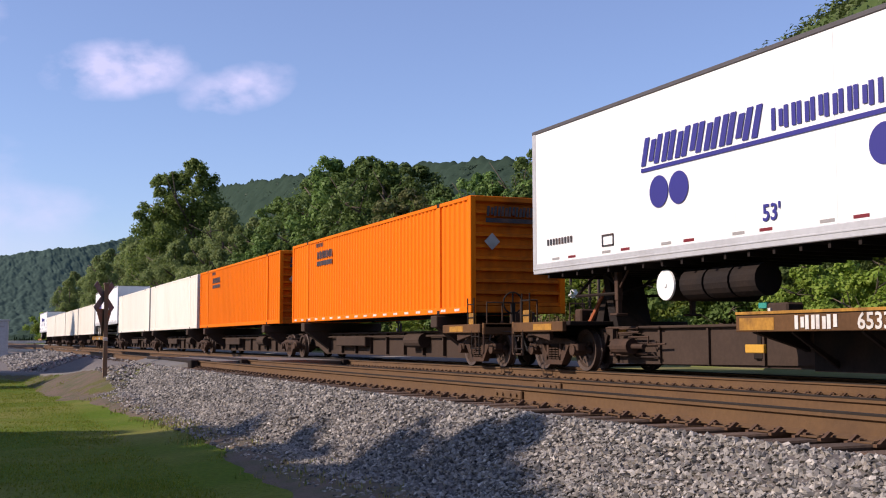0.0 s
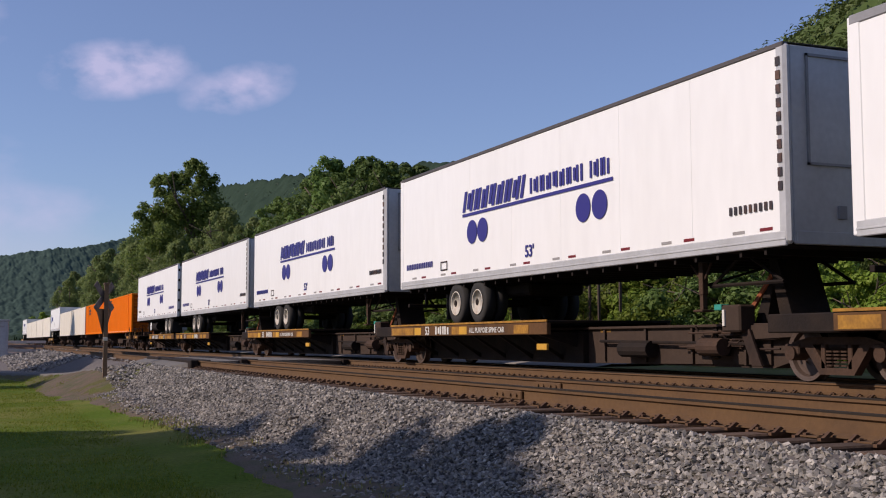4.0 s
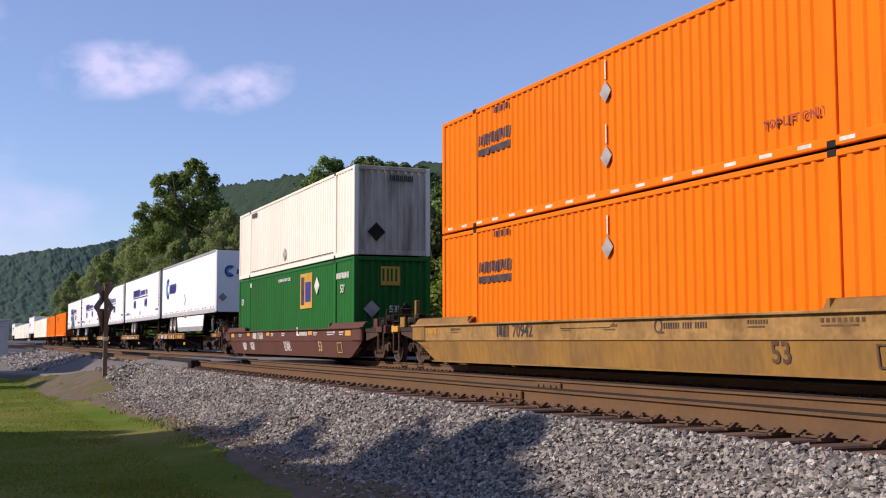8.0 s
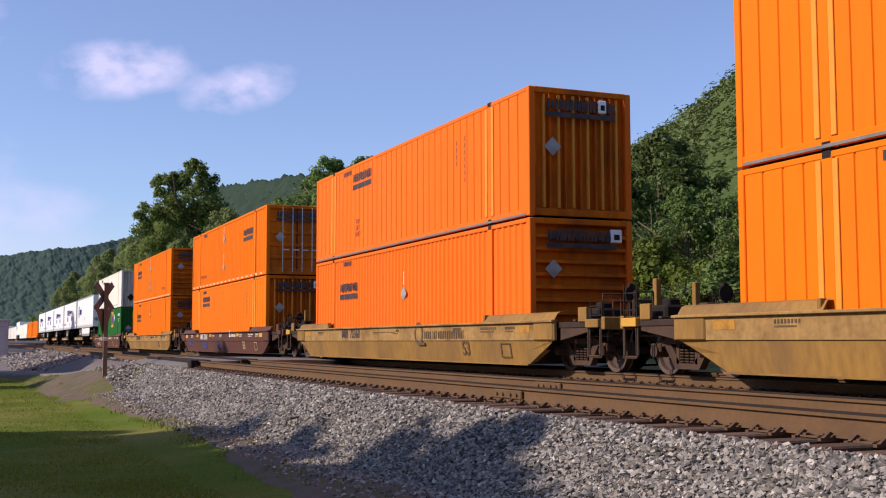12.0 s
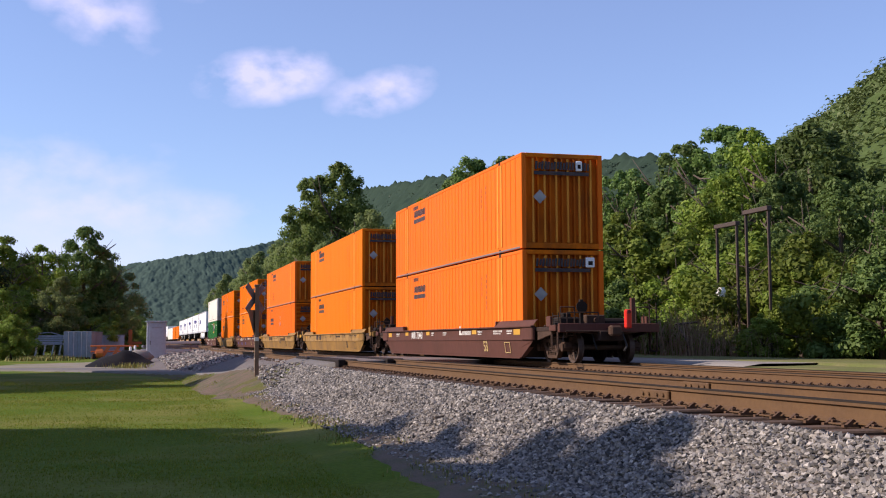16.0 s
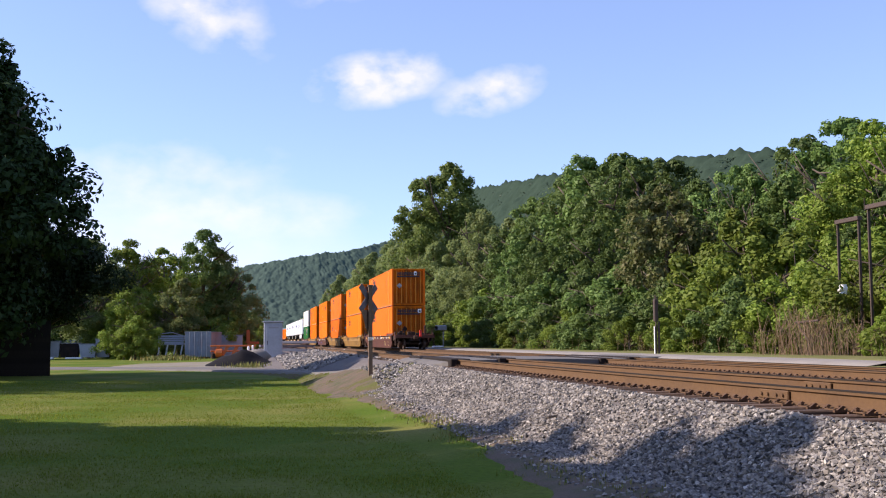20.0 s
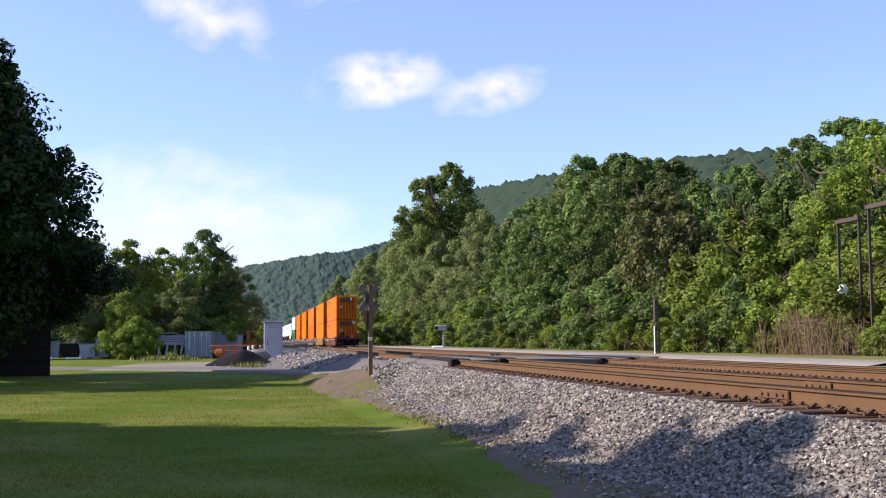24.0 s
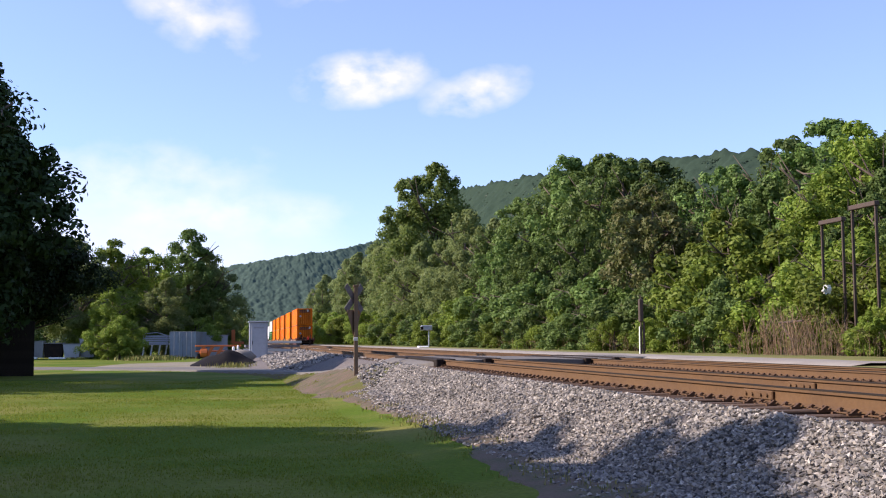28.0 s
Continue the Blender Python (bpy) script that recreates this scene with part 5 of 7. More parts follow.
def well_car(paint, label, number, seed, last=False):
    """A 53-foot well car; origin on the rail top under the middle of the well."""
    q = random.Random(seed)
    c = thing("well_car", label, "rail car", "well cars")
    e0 = 9.55
    for sgn in (-1, 1):
        # side: an upright top band, and a lower skirt that leans in and tapers up at both ends
        band = Shape()
        band.prism([(-e0, 0.62), (e0, 0.62), (e0, 1.02), (-e0, 1.02)], -0.03, 0.03)
        band.box(-0.10, 0.035, -e0, e0, 0.985, 1.03, 0.008)
        part("side_sill", band, M_yellow_band if paint is M_yellow_car else paint, c, "", (sgn * 1.49, 0, 0))
        lower = Shape().sheet([[(sgn * x, y, z) for y, z in ys] for x, ys in
                               ((1.50, [(-e0, 0.66), (-8.4, 0.66), (0, 0.66), (8.4, 0.66), (e0, 0.66)]), (1.462, [(-e0 + 0.25, 0.55), (-8.35, 0.4), (0, 0.4), (8.35, 0.4), (e0 - 0.25, 0.55)]), (1.42, [(-9.0, 0.42), (-8.25, 0.11), (0, 0.11), (8.25, 0.11), (9.0, 0.42)]), (1.30, [(-9.0, 0.42), (-8.25, 0.11), (0, 0.11), (8.25, 0.11), (9.0, 0.42)]))])
        part("side_skirt", lower, paint, c)
        part("bottom_edge", Shape().box(-0.06, 0.03, -8.3, 8.3, 0.09, 0.12), paint, c, "lower edge strip in the car's paint", (sgn * 1.42, 0, 0))
        for e in (-1, 1):
            guide = Shape().sheet([[(sgn * x, e * y, z) for y in (6.0, 6.35, 9.3, 9.5)] for x, z in ((1.50, 1.02), (1.40, 1.17), (1.33, 1.20))])
            part("corner_guide", guide, paint, c)
            part("guide_gusset", Shape().box(-0.06, 0.06, -0.04, 0.04, 1.0, 1.2, 0.01), paint, c, "", (sgn * 1.42, e * 6.1, 0))
            for y in (8.2,):
                part("yellow_panel", Shape().box(-0.003, 0.003, -0.28, 0.28, 0.78, 0.94), M_yellow if paint is M_brown_car else M_amber, c, "yellow reflective marking", (sgn * 1.524, e * y, 0))
            part("jacking_box", Shape().box(-0.05, 0.05, -0.42, 0.42, 0.62, 1.04, 0.02), paint, c, "", (sgn * 1.5, e * 9.1, 0))
    # well floor, cross ribs
    for y in np.linspace(-8.0, 8.0, 9):
        part("well_rib", Shape().box(-1.4, 1.4, -0.12, 0.12, 0.14, 0.26, 0.01), M_black_steel, c, "", (0, float(y), 0))
    for e in (-1, 1):
        part("end_bulkhead", Shape().prism([(e * 8.25, 0.12), (e * 8.35, 0.12), (e * 8.95, 1.0), (e * 8.85, 1.0)], -1.35, 1.35), M_black_steel, c)
        part("end_platform", Shape().box(-1.42, 1.42, e * 8.85 if e > 0 else -11.3, 11.3 if e > 0 else e * 8.85, 0.86, 0.98, 0.015).box(-0.3, 0.3, min(e * 8.5, e * 11.2), max(e * 8.5, e * 11.2), 0.6, 0.9, 0.02), M_grime, c)
        end_gear(c, e, 11.1, paint)
        part("end_sill", Shape().box(-1.45, 1.45, -0.06, 0.06, 0.82, 1.06, 0.015), paint, c, "", (0, e * 11.32, 0))
        bogie(c, e * 9.85)
        part("coupler", coupler_mesh, M_truck_steel, c, "", (0, e * 11.2, 0)).matrix_basis = pose(0, e * 11.2, 0, 0, 0, 0 if e < 0 else 180)
        part("air_hose", hose_mesh, M_rubber, c).matrix_basis = pose(0, e * 11.2, 0, 0, 0, 0 if e < 0 else 180)
        for sx in (-1, 1):
            ladder(c, sx * 1.44, e * 11.05, 0.3, 1.0, 0.42, 1, M_truck_steel)
            ladder(c, sx * 1.42, e * 11.05, 1.0, 1.62 if sx * e < 0 else 1.35, 0.42, 2, M_black_steel)
            part("step_plate", Shape().box(-0.05, 0.05, -0.24, 0.24, 0.86, 1.02, 0.01), M_yellow if e > 0 and paint is M_yellow_car else paint, c, "", (sx * 1.46, e * 11.0, 0))
        # brake stand and piping on the end
        part("brake_stand", Shape().box(-0.05, 0.05, -0.05, 0.05, 0.95, 1.7, 0.01).tube((0, -0.04, 1.5), (0, -0.07, 1.5), 0.16, seg=18), M_black_steel, c, "", (0.75 * e, e * 11.2, 0))
        part("handrail", Shape().tube((-1.2, 0, 1.35), (-0.3, 0, 1.35), 0.018, seg=6).tube((-1.2, 0, 0.95), (-1.2, 0, 1.35), 0.018, seg=6).tube((-0.3, 0, 0.95), (-0.3, 0, 1.35), 0.018, seg=6), M_truck_steel, c, "", (0, e * 11.3, 0))
        part("brake_pipe", Shape().tube((-0.9, e * 9.2, 0.75), (-0.9, e * 10.9, 0.75), 0.06, seg=8), M_black_steel, c)
        part("brake_valve", Shape().box(-1.2, -0.6, e * 10.5 - 0.25, e * 10.5 + 0.25, 0.98, 1.24, 0.04).box(-1.05, -0.8, e * 10.5 - 0.12, e * 10.5 + 0.12, 1.2, 1.36, 0.03), M_black_steel, c)
        part("air_reservoir", Shape().tube((0.2, e * 10.4, 1.1), (0.9, e * 10.4, 1.1), 0.12, seg=12), M_black_steel, c)
        for k in (0.0, 0.35, 0.7):
            part("deck_grating", Shape().box(-1.4, -0.35, e * (10.85 - k) - 0.05, e * (10.85 - k) + 0.05, 0.99, 1.03, 0.008), M_truck_steel, c)
        part("end_post", Shape().box(-0.06, 0.06, -0.06, 0.06, 0.95, 1.75, 0.012), paint, c, "", (-0.75 * e, e * 11.2, 0))
    # markings on the side towards the lawn
    ink = M_logo_white if paint is M_brown_car else M_logo_black
    bars("lettering", c, word(0.62, 0.27, 3, 0.25, 0.4, 9), ink, (-1.525, 4.4, 0.7), NEAR, "owner's initials, drawn as strokes")
    writing(number, 0.38, ink, c, "car_number", (-1.526, 3.15, 0.7), NEAR)
    if paint is M_brown_car:
        bars("lettering", c, [(0, 0.16, 0, 0.3), (0.16, 0.3, 0, 0.06)] + [(x + 0.34, y + 0.34, a, b) for x, y, a, b in word(1.0, 0.13, 14, 0.25, 0.3, 4)], ink, (-1.525, -2.3, 0.8), NEAR, "railway emblem and name, drawn as strokes")
    if paint is M_yellow_car:
        # ring emblem and railway name: large on one car, small on the others
        big = number == "70368"
        k2 = 1.0 if big else 0.42
        ring = Shape().sheet([[(r4 * k2 * math.cos(math.pi * k / 12), r4 * k2 * math.sin(math.pi * k / 12), 0.003) for r4 in (0.3, 0.215)] for k in range(25)])
        ring.prism([(0.02 * k2, -0.3 * k2), (0.42 * k2, -0.3 * k2), (0.42 * k2, -0.22 * k2), (0.02 * k2, -0.22 * k2)], -0.002, 0.0035, "z")
        part("emblem", ring, M_faded_ink if big else M_logo_black, c, "dark ring emblem").matrix_basis = pose(-1.526, -2.15 if big else -2.0, 0.8 if big else 0.86, *NEAR)
        bars("lettering", c, [w4 for k, w4 in enumerate(word(2.5 * (1 if big else 0.5), 0.2 * (1 if big else 0.5), 18, 0.25, 0.0, 6)) if k not in (7, 12)], M_faded_ink if big else M_logo_black, (-1.526, -2.55 if big else -2.16, 0.66 if big else 0.81), NEAR, "railway name, drawn as strokes")
        part("hatch_plate", Shape().prism([(1.75, 1.0), (1.5, 0.86), (-0.4, 0.86), (-0.65, 1.0)], -0.006, 0.006), M_yellow_band, c, "welded trapezoid plate", (-1.524, 0, 0))
        part("hatch_edge", Shape().prism([(1.5, 0.862), (1.48, 0.85), (-0.38, 0.85), (-0.4, 0.862)], -0.004, 0.004), M_black_steel, c, "", (-1.525, 0, 0))
    for y, w in ((1.4, 0.4), (-0.2, 0.5), (-4.4, 0.5), (-6.0, 0.9), (-7.3, 0.5), (7.0, 0.6)):
        bars("stencil", c, word(w, 0.06, 8, 0.3, 0.1, int(y * 10) + 200) + [(0, w * 0.8, -0.055, -0.03)], ink if paint is M_brown_car else M_faded_ink, (-1.525, y, 0.86), NEAR)
    lower_face = (98.3, 0, -90)
    writing("53", 0.46, M_faded_ink if paint is M_yellow_car else M_dull_yellow, c, "length_mark", (-1.456, -5.1, 0.28), lower_face)
    ring = Shape().add([(u * 0.25 + 0.25, v * 0.165 + 0.165, 0.003) for k in (1.0, 0.84) for u, v in ((-k, -k), (k, -k), (k, k), (-k, k))], [(i, (i + 1) % 4, (i + 1) % 4 + 4, i + 4) for i in range(4)])
    part("stencil_box", ring, M_dull_yellow if paint is M_brown_car else M_faded_ink, c).matrix_basis = pose(-1.46, -7.0, 0.24, *lower_face)
    for y in (1.9, 5.2, -4.0) if paint is M_brown_car else ():
        part("yellow_panel", Shape().box(-0.003, 0.003, -0.24, 0.24, 0.82, 0.95), M_yellow, c, "yellow reflective marking", (-1.524, y, 0))
    if number == "72418":
        scrawl(c, 3.5, 0.22, 0.4, 1.1, M_graffiti_blue, 5)
        scrawl(c, 7.2, 0.35, 0.3, 1.3, M_graffiti_blue, 6)
        scrawl(c, 0.0, 0.3, 0.3, 0.6, M_graffiti_blue, 7)
    if number == "71636":
        scrawl(c, -0.9, 0.2, 0.45, 0.9, M_logo_white, 8)
        scrawl(c, 4.6, 0.2, 0.42, 0.7, M_logo_white, 9)
        scrawl(c, 6.0, 0.2, 0.4, 0.6, M_logo_white, 10)
    if last:
        e = part("end_of_train_device", Shape().box(-0.09, 0.09, -0.08, 0.06, 0.92, 1.42, 0.03), M_eot, c, "bright red rear-end marker box", (0.35, -11.75, 0))
        part("marker_lamp", Shape().tube((0, -0.06, 1.36), (0, -0.1, 1.36), 0.05, seg=12), M_red, e)
        part("cut_lever", Shape().tube((-1.3, 0, 0.85), (0.1, 0, 0.85), 0.018, seg=6), M_truck_steel, c, "", (0, -11.45, 0))
    return c


# markings of a wheel deck, in metres from its forward end: painted panels, then where the initials and the length stand
DECK_MARKS = {0: (((0.1, 0.9, 0), (4.05, 4.9, 0), (4.95, 5.43, 1), (6.44, 6.7, 0), (6.95, 8.5, 0)), (1.36, 5.88)),
              1: (((0.05, 0.95, 0), (1.36, 1.85, 1), (3.35, 4.62, 0), (4.75, 5.25, 1), (6.9, 7.6, 0), (7.8, 8.5, 0)), (5.48, 2.72)),
              2: (((0.1, 1.75, 0), (1.82, 2.28, 1), (4.3, 4.75, 0), (4.75, 5.2, 1), (7.7, 8.4, 0)), (3.26, 2.72))}
M_teal = mat("teal_plate", (0.03, 0.3, 0.24), 0.5, amount=0.2, bump=0)


def spine_unit(label, wheels_front=True, hitch=True, rear_truck=True, end_rear=False, end_front=False, deck=True, number="", style=1, end_at=9.2):
    """One platform of a spine car; origin under the middle of its load."""
    c = thing("spine_car", label, "rail car", "spine car platforms")
    f = 1 if wheels_front else -1
    beam = Shape()
    beam.prism([(-8.75, 0.42), (-7.6, 0.42), (-6.6, 0.16), (6.6, 0.16), (7.6, 0.42), (8.75, 0.42), (8.75, 0.86), (-8.75, 0.86)], -0.42, 0.42)
    beam.box(-0.55, 0.55, -8.75, 8.75, 0.84, 0.89, 0.01)
    for y in np.linspace(-6, 6, 9):
        beam.box(-0.52, 0.52, y - 0.03, y + 0.03, 0.2, 0.85)
    part("centre_beam", beam, M_spine, c, "dusty brown box beam")
    if deck:
        y0, y1 = (-0.9, 8.3) if f > 0 else (-8.3, 0.9)
        d = part("wheel_deck", Shape().box(-1.5, 1.5, y0, y1, 0.98, 1.035, 0.01), M_black_steel, c, "dark steel wheel platform")
        for sx in (-1, 1):
            part("deck_sill", Shape().box(-0.05, 0.05, y0, y1, 0.74, 0.985, 0.01), M_deck_sill, d, "", (sx * 1.46, 0, 0))
            for k0, k1, bright in DECK_MARKS[style][0]:
                part("yellow_panel", Shape().box(-0.003, 0.003, y1 - k1, y1 - k0, 0.765, 0.95), M_yellow if bright else M_amber, d, "worn yellow marking" if bright else "worn amber marking", (sx * 1.514, 0, 0))
            part("deck_lip", Shape().box(-0.012, 0.012, y0, y1, 1.0, 1.045, 0.004), M_amber, d, "pale amber deck edge", (sx * 1.505, 0, 0))
            part("deck_bracket", Shape().prism([(0, 0.2), (0.5, 0.45), (1.46, 0.72), (1.46, 0.78), (0, 0.78)], -0.06, 0.06, "y") if sx > 0 else Shape().prism([(0, 0.2), (-0.5, 0.45), (-1.46, 0.72), (-1.46, 0.78), (0, 0.78)], -0.06, 0.06, "y"), M_black_steel, d, "", (0, y0 + 0.4 if f > 0 else y1 - 0.4, 0))
            part("step", Shape().box(-0.03, 0.03, -0.22, 0.22, 0.42, 0.55, 0.01), M_yellow, d, "", (sx * 1.42, y0 + 0.35 if f > 0 else y1 - 0.35, 0))
        marks = DECK_MARKS[style][1]
        bars("lettering", c, word(0.88, 0.2, 4 if number else 3, 0.25, 0.3, 8), M_logo_white, (-1.518, y1 - marks[0], 0.77), NEAR, "owner's initials, drawn as strokes")
        if number:
            writing(number, 0.31, M_logo_white, c, "car_number", (-1.518, y1 - 3.06, 0.765), NEAR)
        writing("53", 0.3, M_logo_white, c, "length_mark", (-1.518, y1 - marks[1], 0.765), NEAR)
        if style == 2:
            writing("ALL PURPOSE SPINE CAR", 0.17, M_logo_white, c, "lettering", (-1.518, y1 - 6.29, 0.8), NEAR)
        # Added black box: stands in for the deep shade below the deck.
        part("deck_pan", Shape().box(-0.6, 0.6, y0 + 0.1, y1 - 0.7, 0.14, 0.8), M_black_steel, d, "black box standing in for shade under the deck")
        for k in range(6):
            part("deck_rib", Shape().prism([(-1.44, 0.72), (-1.44, 0.76), (-0.6, 0.3), (-0.6, 0.2)], -0.03, 0.03, "y"), M_black_steel, d, "", (0, y0 + 1.0 + k * 1.4, 0))
        b0, b1 = (-6.6, y0 + 0.1) if f > 0 else (y1 - 0.7, 6.6)
        part("beam_cheek", Shape().prism([(b0, 0.22), (b1, 0.15), (b1, 0.86), (b0, 0.86)], -0.47, -0.43), M_spine, c, "flat dusty brown cheek of the beam")
        part("jack_pad", Shape().box(-0.53, -0.47, b0 + 1.3, b0 + 1.55, 0.3, 0.45, 0.02).box(-0.5, -0.47, b0 + 1.38, b0 + 1.47, 0.45, 0.85), M_black_steel, c)
        part("control_box", Shape().box(-0.8, -0.47, b0 + 0.35, b0 + 0.85, 0.75, 1.2, 0.03), M_spine, c, "brown box with a pale handle")
        part("box_handle", Shape().box(-0.83, -0.8, b0 + 0.72, b0 + 0.78, 0.85, 1.12), M_logo_white, c)
        part("teal_lamp", Shape().box(-0.72, -0.55, b0 + 0.95, b0 + 1.15, 1.12, 1.22, 0.01), M_teal, c, "small teal plate")
        q, y0b = random.Random(style * 7 + int(f) + 3), b0 if f > 0 else b1
        for k in range(9):
            ya, za = y0b + f * q.uniform(-0.6, 1.2), q.uniform(0.3, 0.82)
            run = [Vector((-0.56, ya, za))]
            for _ in range(4):
                nx = run[-1] + (Vector((0, f * q.uniform(0.25, 0.9), q.uniform(-0.02, 0.02))) if _ % 2 == k % 2 else Vector((q.uniform(-0.08, 0.02), 0.06 * f, q.uniform(-0.25, 0.25))))
                nx.z = min(max(nx.z, 0.3), 0.86)
                run.append(nx)
            part("brake_pipe", Shape().sweep(run, 0.02), M_truck_steel if k % 2 else M_grime, c)
        part("brake_cylinder", Shape().tube((-0.72, y0b + f * 0.9, 0.5), (-0.72, y0b + f * 1.5, 0.5), 0.15, seg=14).tube((-0.72, y0b + f * 1.5, 0.5), (-0.72, y0b + f * 1.9, 0.5), 0.05, seg=8), M_truck_steel, c, "dusty brake cylinder")
        part("brake_lever", Shape().prism([(y0b, 0.2), (y0b + f * 0.25, 0.2), (y0b + f * 0.5, 0.72), (y0b + f * 0.3, 0.8)], -0.66, -0.62), M_grime, c)
        part("beam_gusset", Shape().prism([(y0b - f * 1.6, 0.86), (y0b + f * 0.6, 0.86), (y0b + f * 0.6, 0.62), (y0b - f * 1.6, 0.7)], -0.6, -0.48), M_spine, c)
        part("beam_mark", Shape().box(-0.476, -0.471, b1 - 0.9, b1 - 0.5, 0.78, 0.84), M_amber, c)
        part("piping", Shape().tube((-0.6, -6.4, 0.55), (-0.6, -1.5, 0.6), 0.03, seg=6).tube((-0.62, -3.4, 0.45), (-0.62, -2.4, 0.45), 0.16, seg=12).box(-0.75, -0.5, -5.6, -5.0, 0.35, 0.65, 0.02), M_black_steel, c)
    else:
        for y in (-6.1, 6.1):
            part("container_saddle", Shape().box(-1.45, 1.45, y - 0.2, y + 0.2, 0.95, 1.25, 0.02).prism([(-1.4, 0.98), (1.4, 0.98), (0.45, 0.3), (-0.45, 0.3)], y - 0.15, y + 0.15, "y"), M_spine, c)
        part("piping", Shape().tube((-0.6, -3.4, 0.62), (-0.6, -2.2, 0.62), 0.2, seg=14).tube((-0.55, -7, 0.75), (-0.55, 7, 0.75), 0.03, seg=6).box(-0.7, -0.45, 1.5, 4.5, 0.45, 0.75, 0.02), M_spine, c)
    if hitch:
        y = -f * 6.6
        h = part("hitch", Shape().prism([(y - 0.5, 0.88), (y - 0.2, 0.88), (y + 0.1, 1.98), (y - 0.1, 1.98)], -0.4, 0.4).prism([(y + 0.3, 0.88), (y + 0.6, 0.88), (y + 0.12, 1.9), (y, 1.9)], -0.3, 0.3), M_black_steel, c, "raised trailer hitch stand")
        part("hitch_plate", Shape().box(-0.45, 0.45, y - 0.4, y + 0.4, 1.96, 2.02, 0.02), M_truck_steel, h)
        part("hitch_strut", Shape().tube((-0.3, y + 0.9, 0.9), (-0.3, y, 1.8), 0.05, seg=6), mat("orange_primer", (0.5, 0.14, 0.05), 0.7, amount=0.5) if "orange_primer" not in bpy.data.materials else bpy.data.materials["orange_primer"], h)
    if rear_truck:
        bogie(c, -8.75 if not end_rear else -end_at)
    if end_front:
        bogie(c, end_at)
    for e in ([-1] if end_rear else []) + ([1] if end_front else []):
        part("end_deck", Shape().box(-1.4, 1.4, min(e * (end_at - 1.3), e * (end_at + 1.2)), max(e * (end_at - 1.3), e * (end_at + 1.2)), 0.92, 1.0, 0.01), M_black_steel, c)
        part("end_sill", Shape().box(-1.45, 1.45, -0.05, 0.05, 0.76, 1.02, 0.01), M_deck_sill, c, "rusty end sill", (0, e * (end_at + 1.15), 0))
        end_gear(c, e, end_at + 1.05, M_amber)
        part("coupler", coupler_mesh, M_truck_steel, c).matrix_basis = pose(0, e * (end_at + 1.1), 0, 0, 0, 0 if e < 0 else 180)
        for sx in (-1, 1):
            part("side_sill_end", Shape().box(-0.05, 0.05, -1.1, 1.1, 0.8, 1.0, 0.01), M_deck_sill, c, "rusty sill at the car's end", (sx * 1.44, e * (end_at - 0.05), 0))
            part("sill_mark", Shape().box(-0.003, 0.003, -0.4, 0.4, 0.83, 0.96), M_amber, c, "worn amber marking", (sx * 1.494, e * (end_at - 0.3), 0))
            ladder(c, sx * 1.48, e * (end_at + 0.8), 0.3, 0.85, 0.42, 2, M_black_steel)
            ladder(c, sx * 1.46, e * (end_at + 0.5), 1.0, 1.62, 0.36, 2, M_black_steel)
        if e < 0:
            bw = Shape().box(-0.015, 0.015, -0.24, 0.24, 1.485, 1.515).box(-0.015, 0.015, -0.015, 0.015, 1.26, 1.74).box(-0.05, 0.05, -0.04, 0.04, 0.95, 1.5)
            for k in range(16):
                a, b2 = math.pi * k / 8, math.pi * (k + 1) / 8
                bw.tube((0, 0.25 * math.cos(a), 1.5 + 0.25 * math.sin(a)), (0, 0.25 * math.cos(b2), 1.5 + 0.25 * math.sin(b2)), 0.02, seg=6)
            part("brake_wheel", bw, M_black_steel, c, "hand brake wheel on a stand").matrix_basis = pose(-0.6, e * (end_at + 1.0), 0, 0, 0, 90)
    return c


def cover_plate(c, y):
    part("hinge_cover", Shape().box(-1.42, -0.5, -0.8, 0.8, 0.72, 1.0, 0.02), M_black_steel, c, "", (0, y, 0))


tyre_mesh = Shape().lathe((0, 0, 0), [(-0.12, 0.29), (-0.14, 0.34), (-0.14, 0.44), (-0.11, 0.50), (0.11, 0.50), (0.14, 0.44), (0.14, 0.34), (0.12, 0.29)], 28).mesh("tyre", M_rubber, True)
rim_mesh = Shape().lathe((0, 0, 0), [(-0.142, 0.305), (-0.152, 0.295), (-0.15, 0.28), (-0.10, 0.265), (-0.02, 0.255), (0.01, 0.24), (-0.015, 0.15), (-0.03, 0.12), (-0.10, 0.11), (-0.11, 0.06), (-0.12, 0.0)], 24).mesh("rim", M_rim, True)
hub_mesh = Shape().tube((-0.15, 0, 0), (-0.03, 0, 0), 0.085, seg=14).box(-0.02, -0.002, 0.17, 0.22, -0.03, 0.03).box(-0.1, -0.07, -0.22, -0.18, -0.03, 0.03).box(-0.1, -0.07, -0.03, 0.03, 0.18, 0.22).box(-0.1, -0.07, -0.03, 0.03, -0.22, -0.18).mesh("hub", M_black_steel)


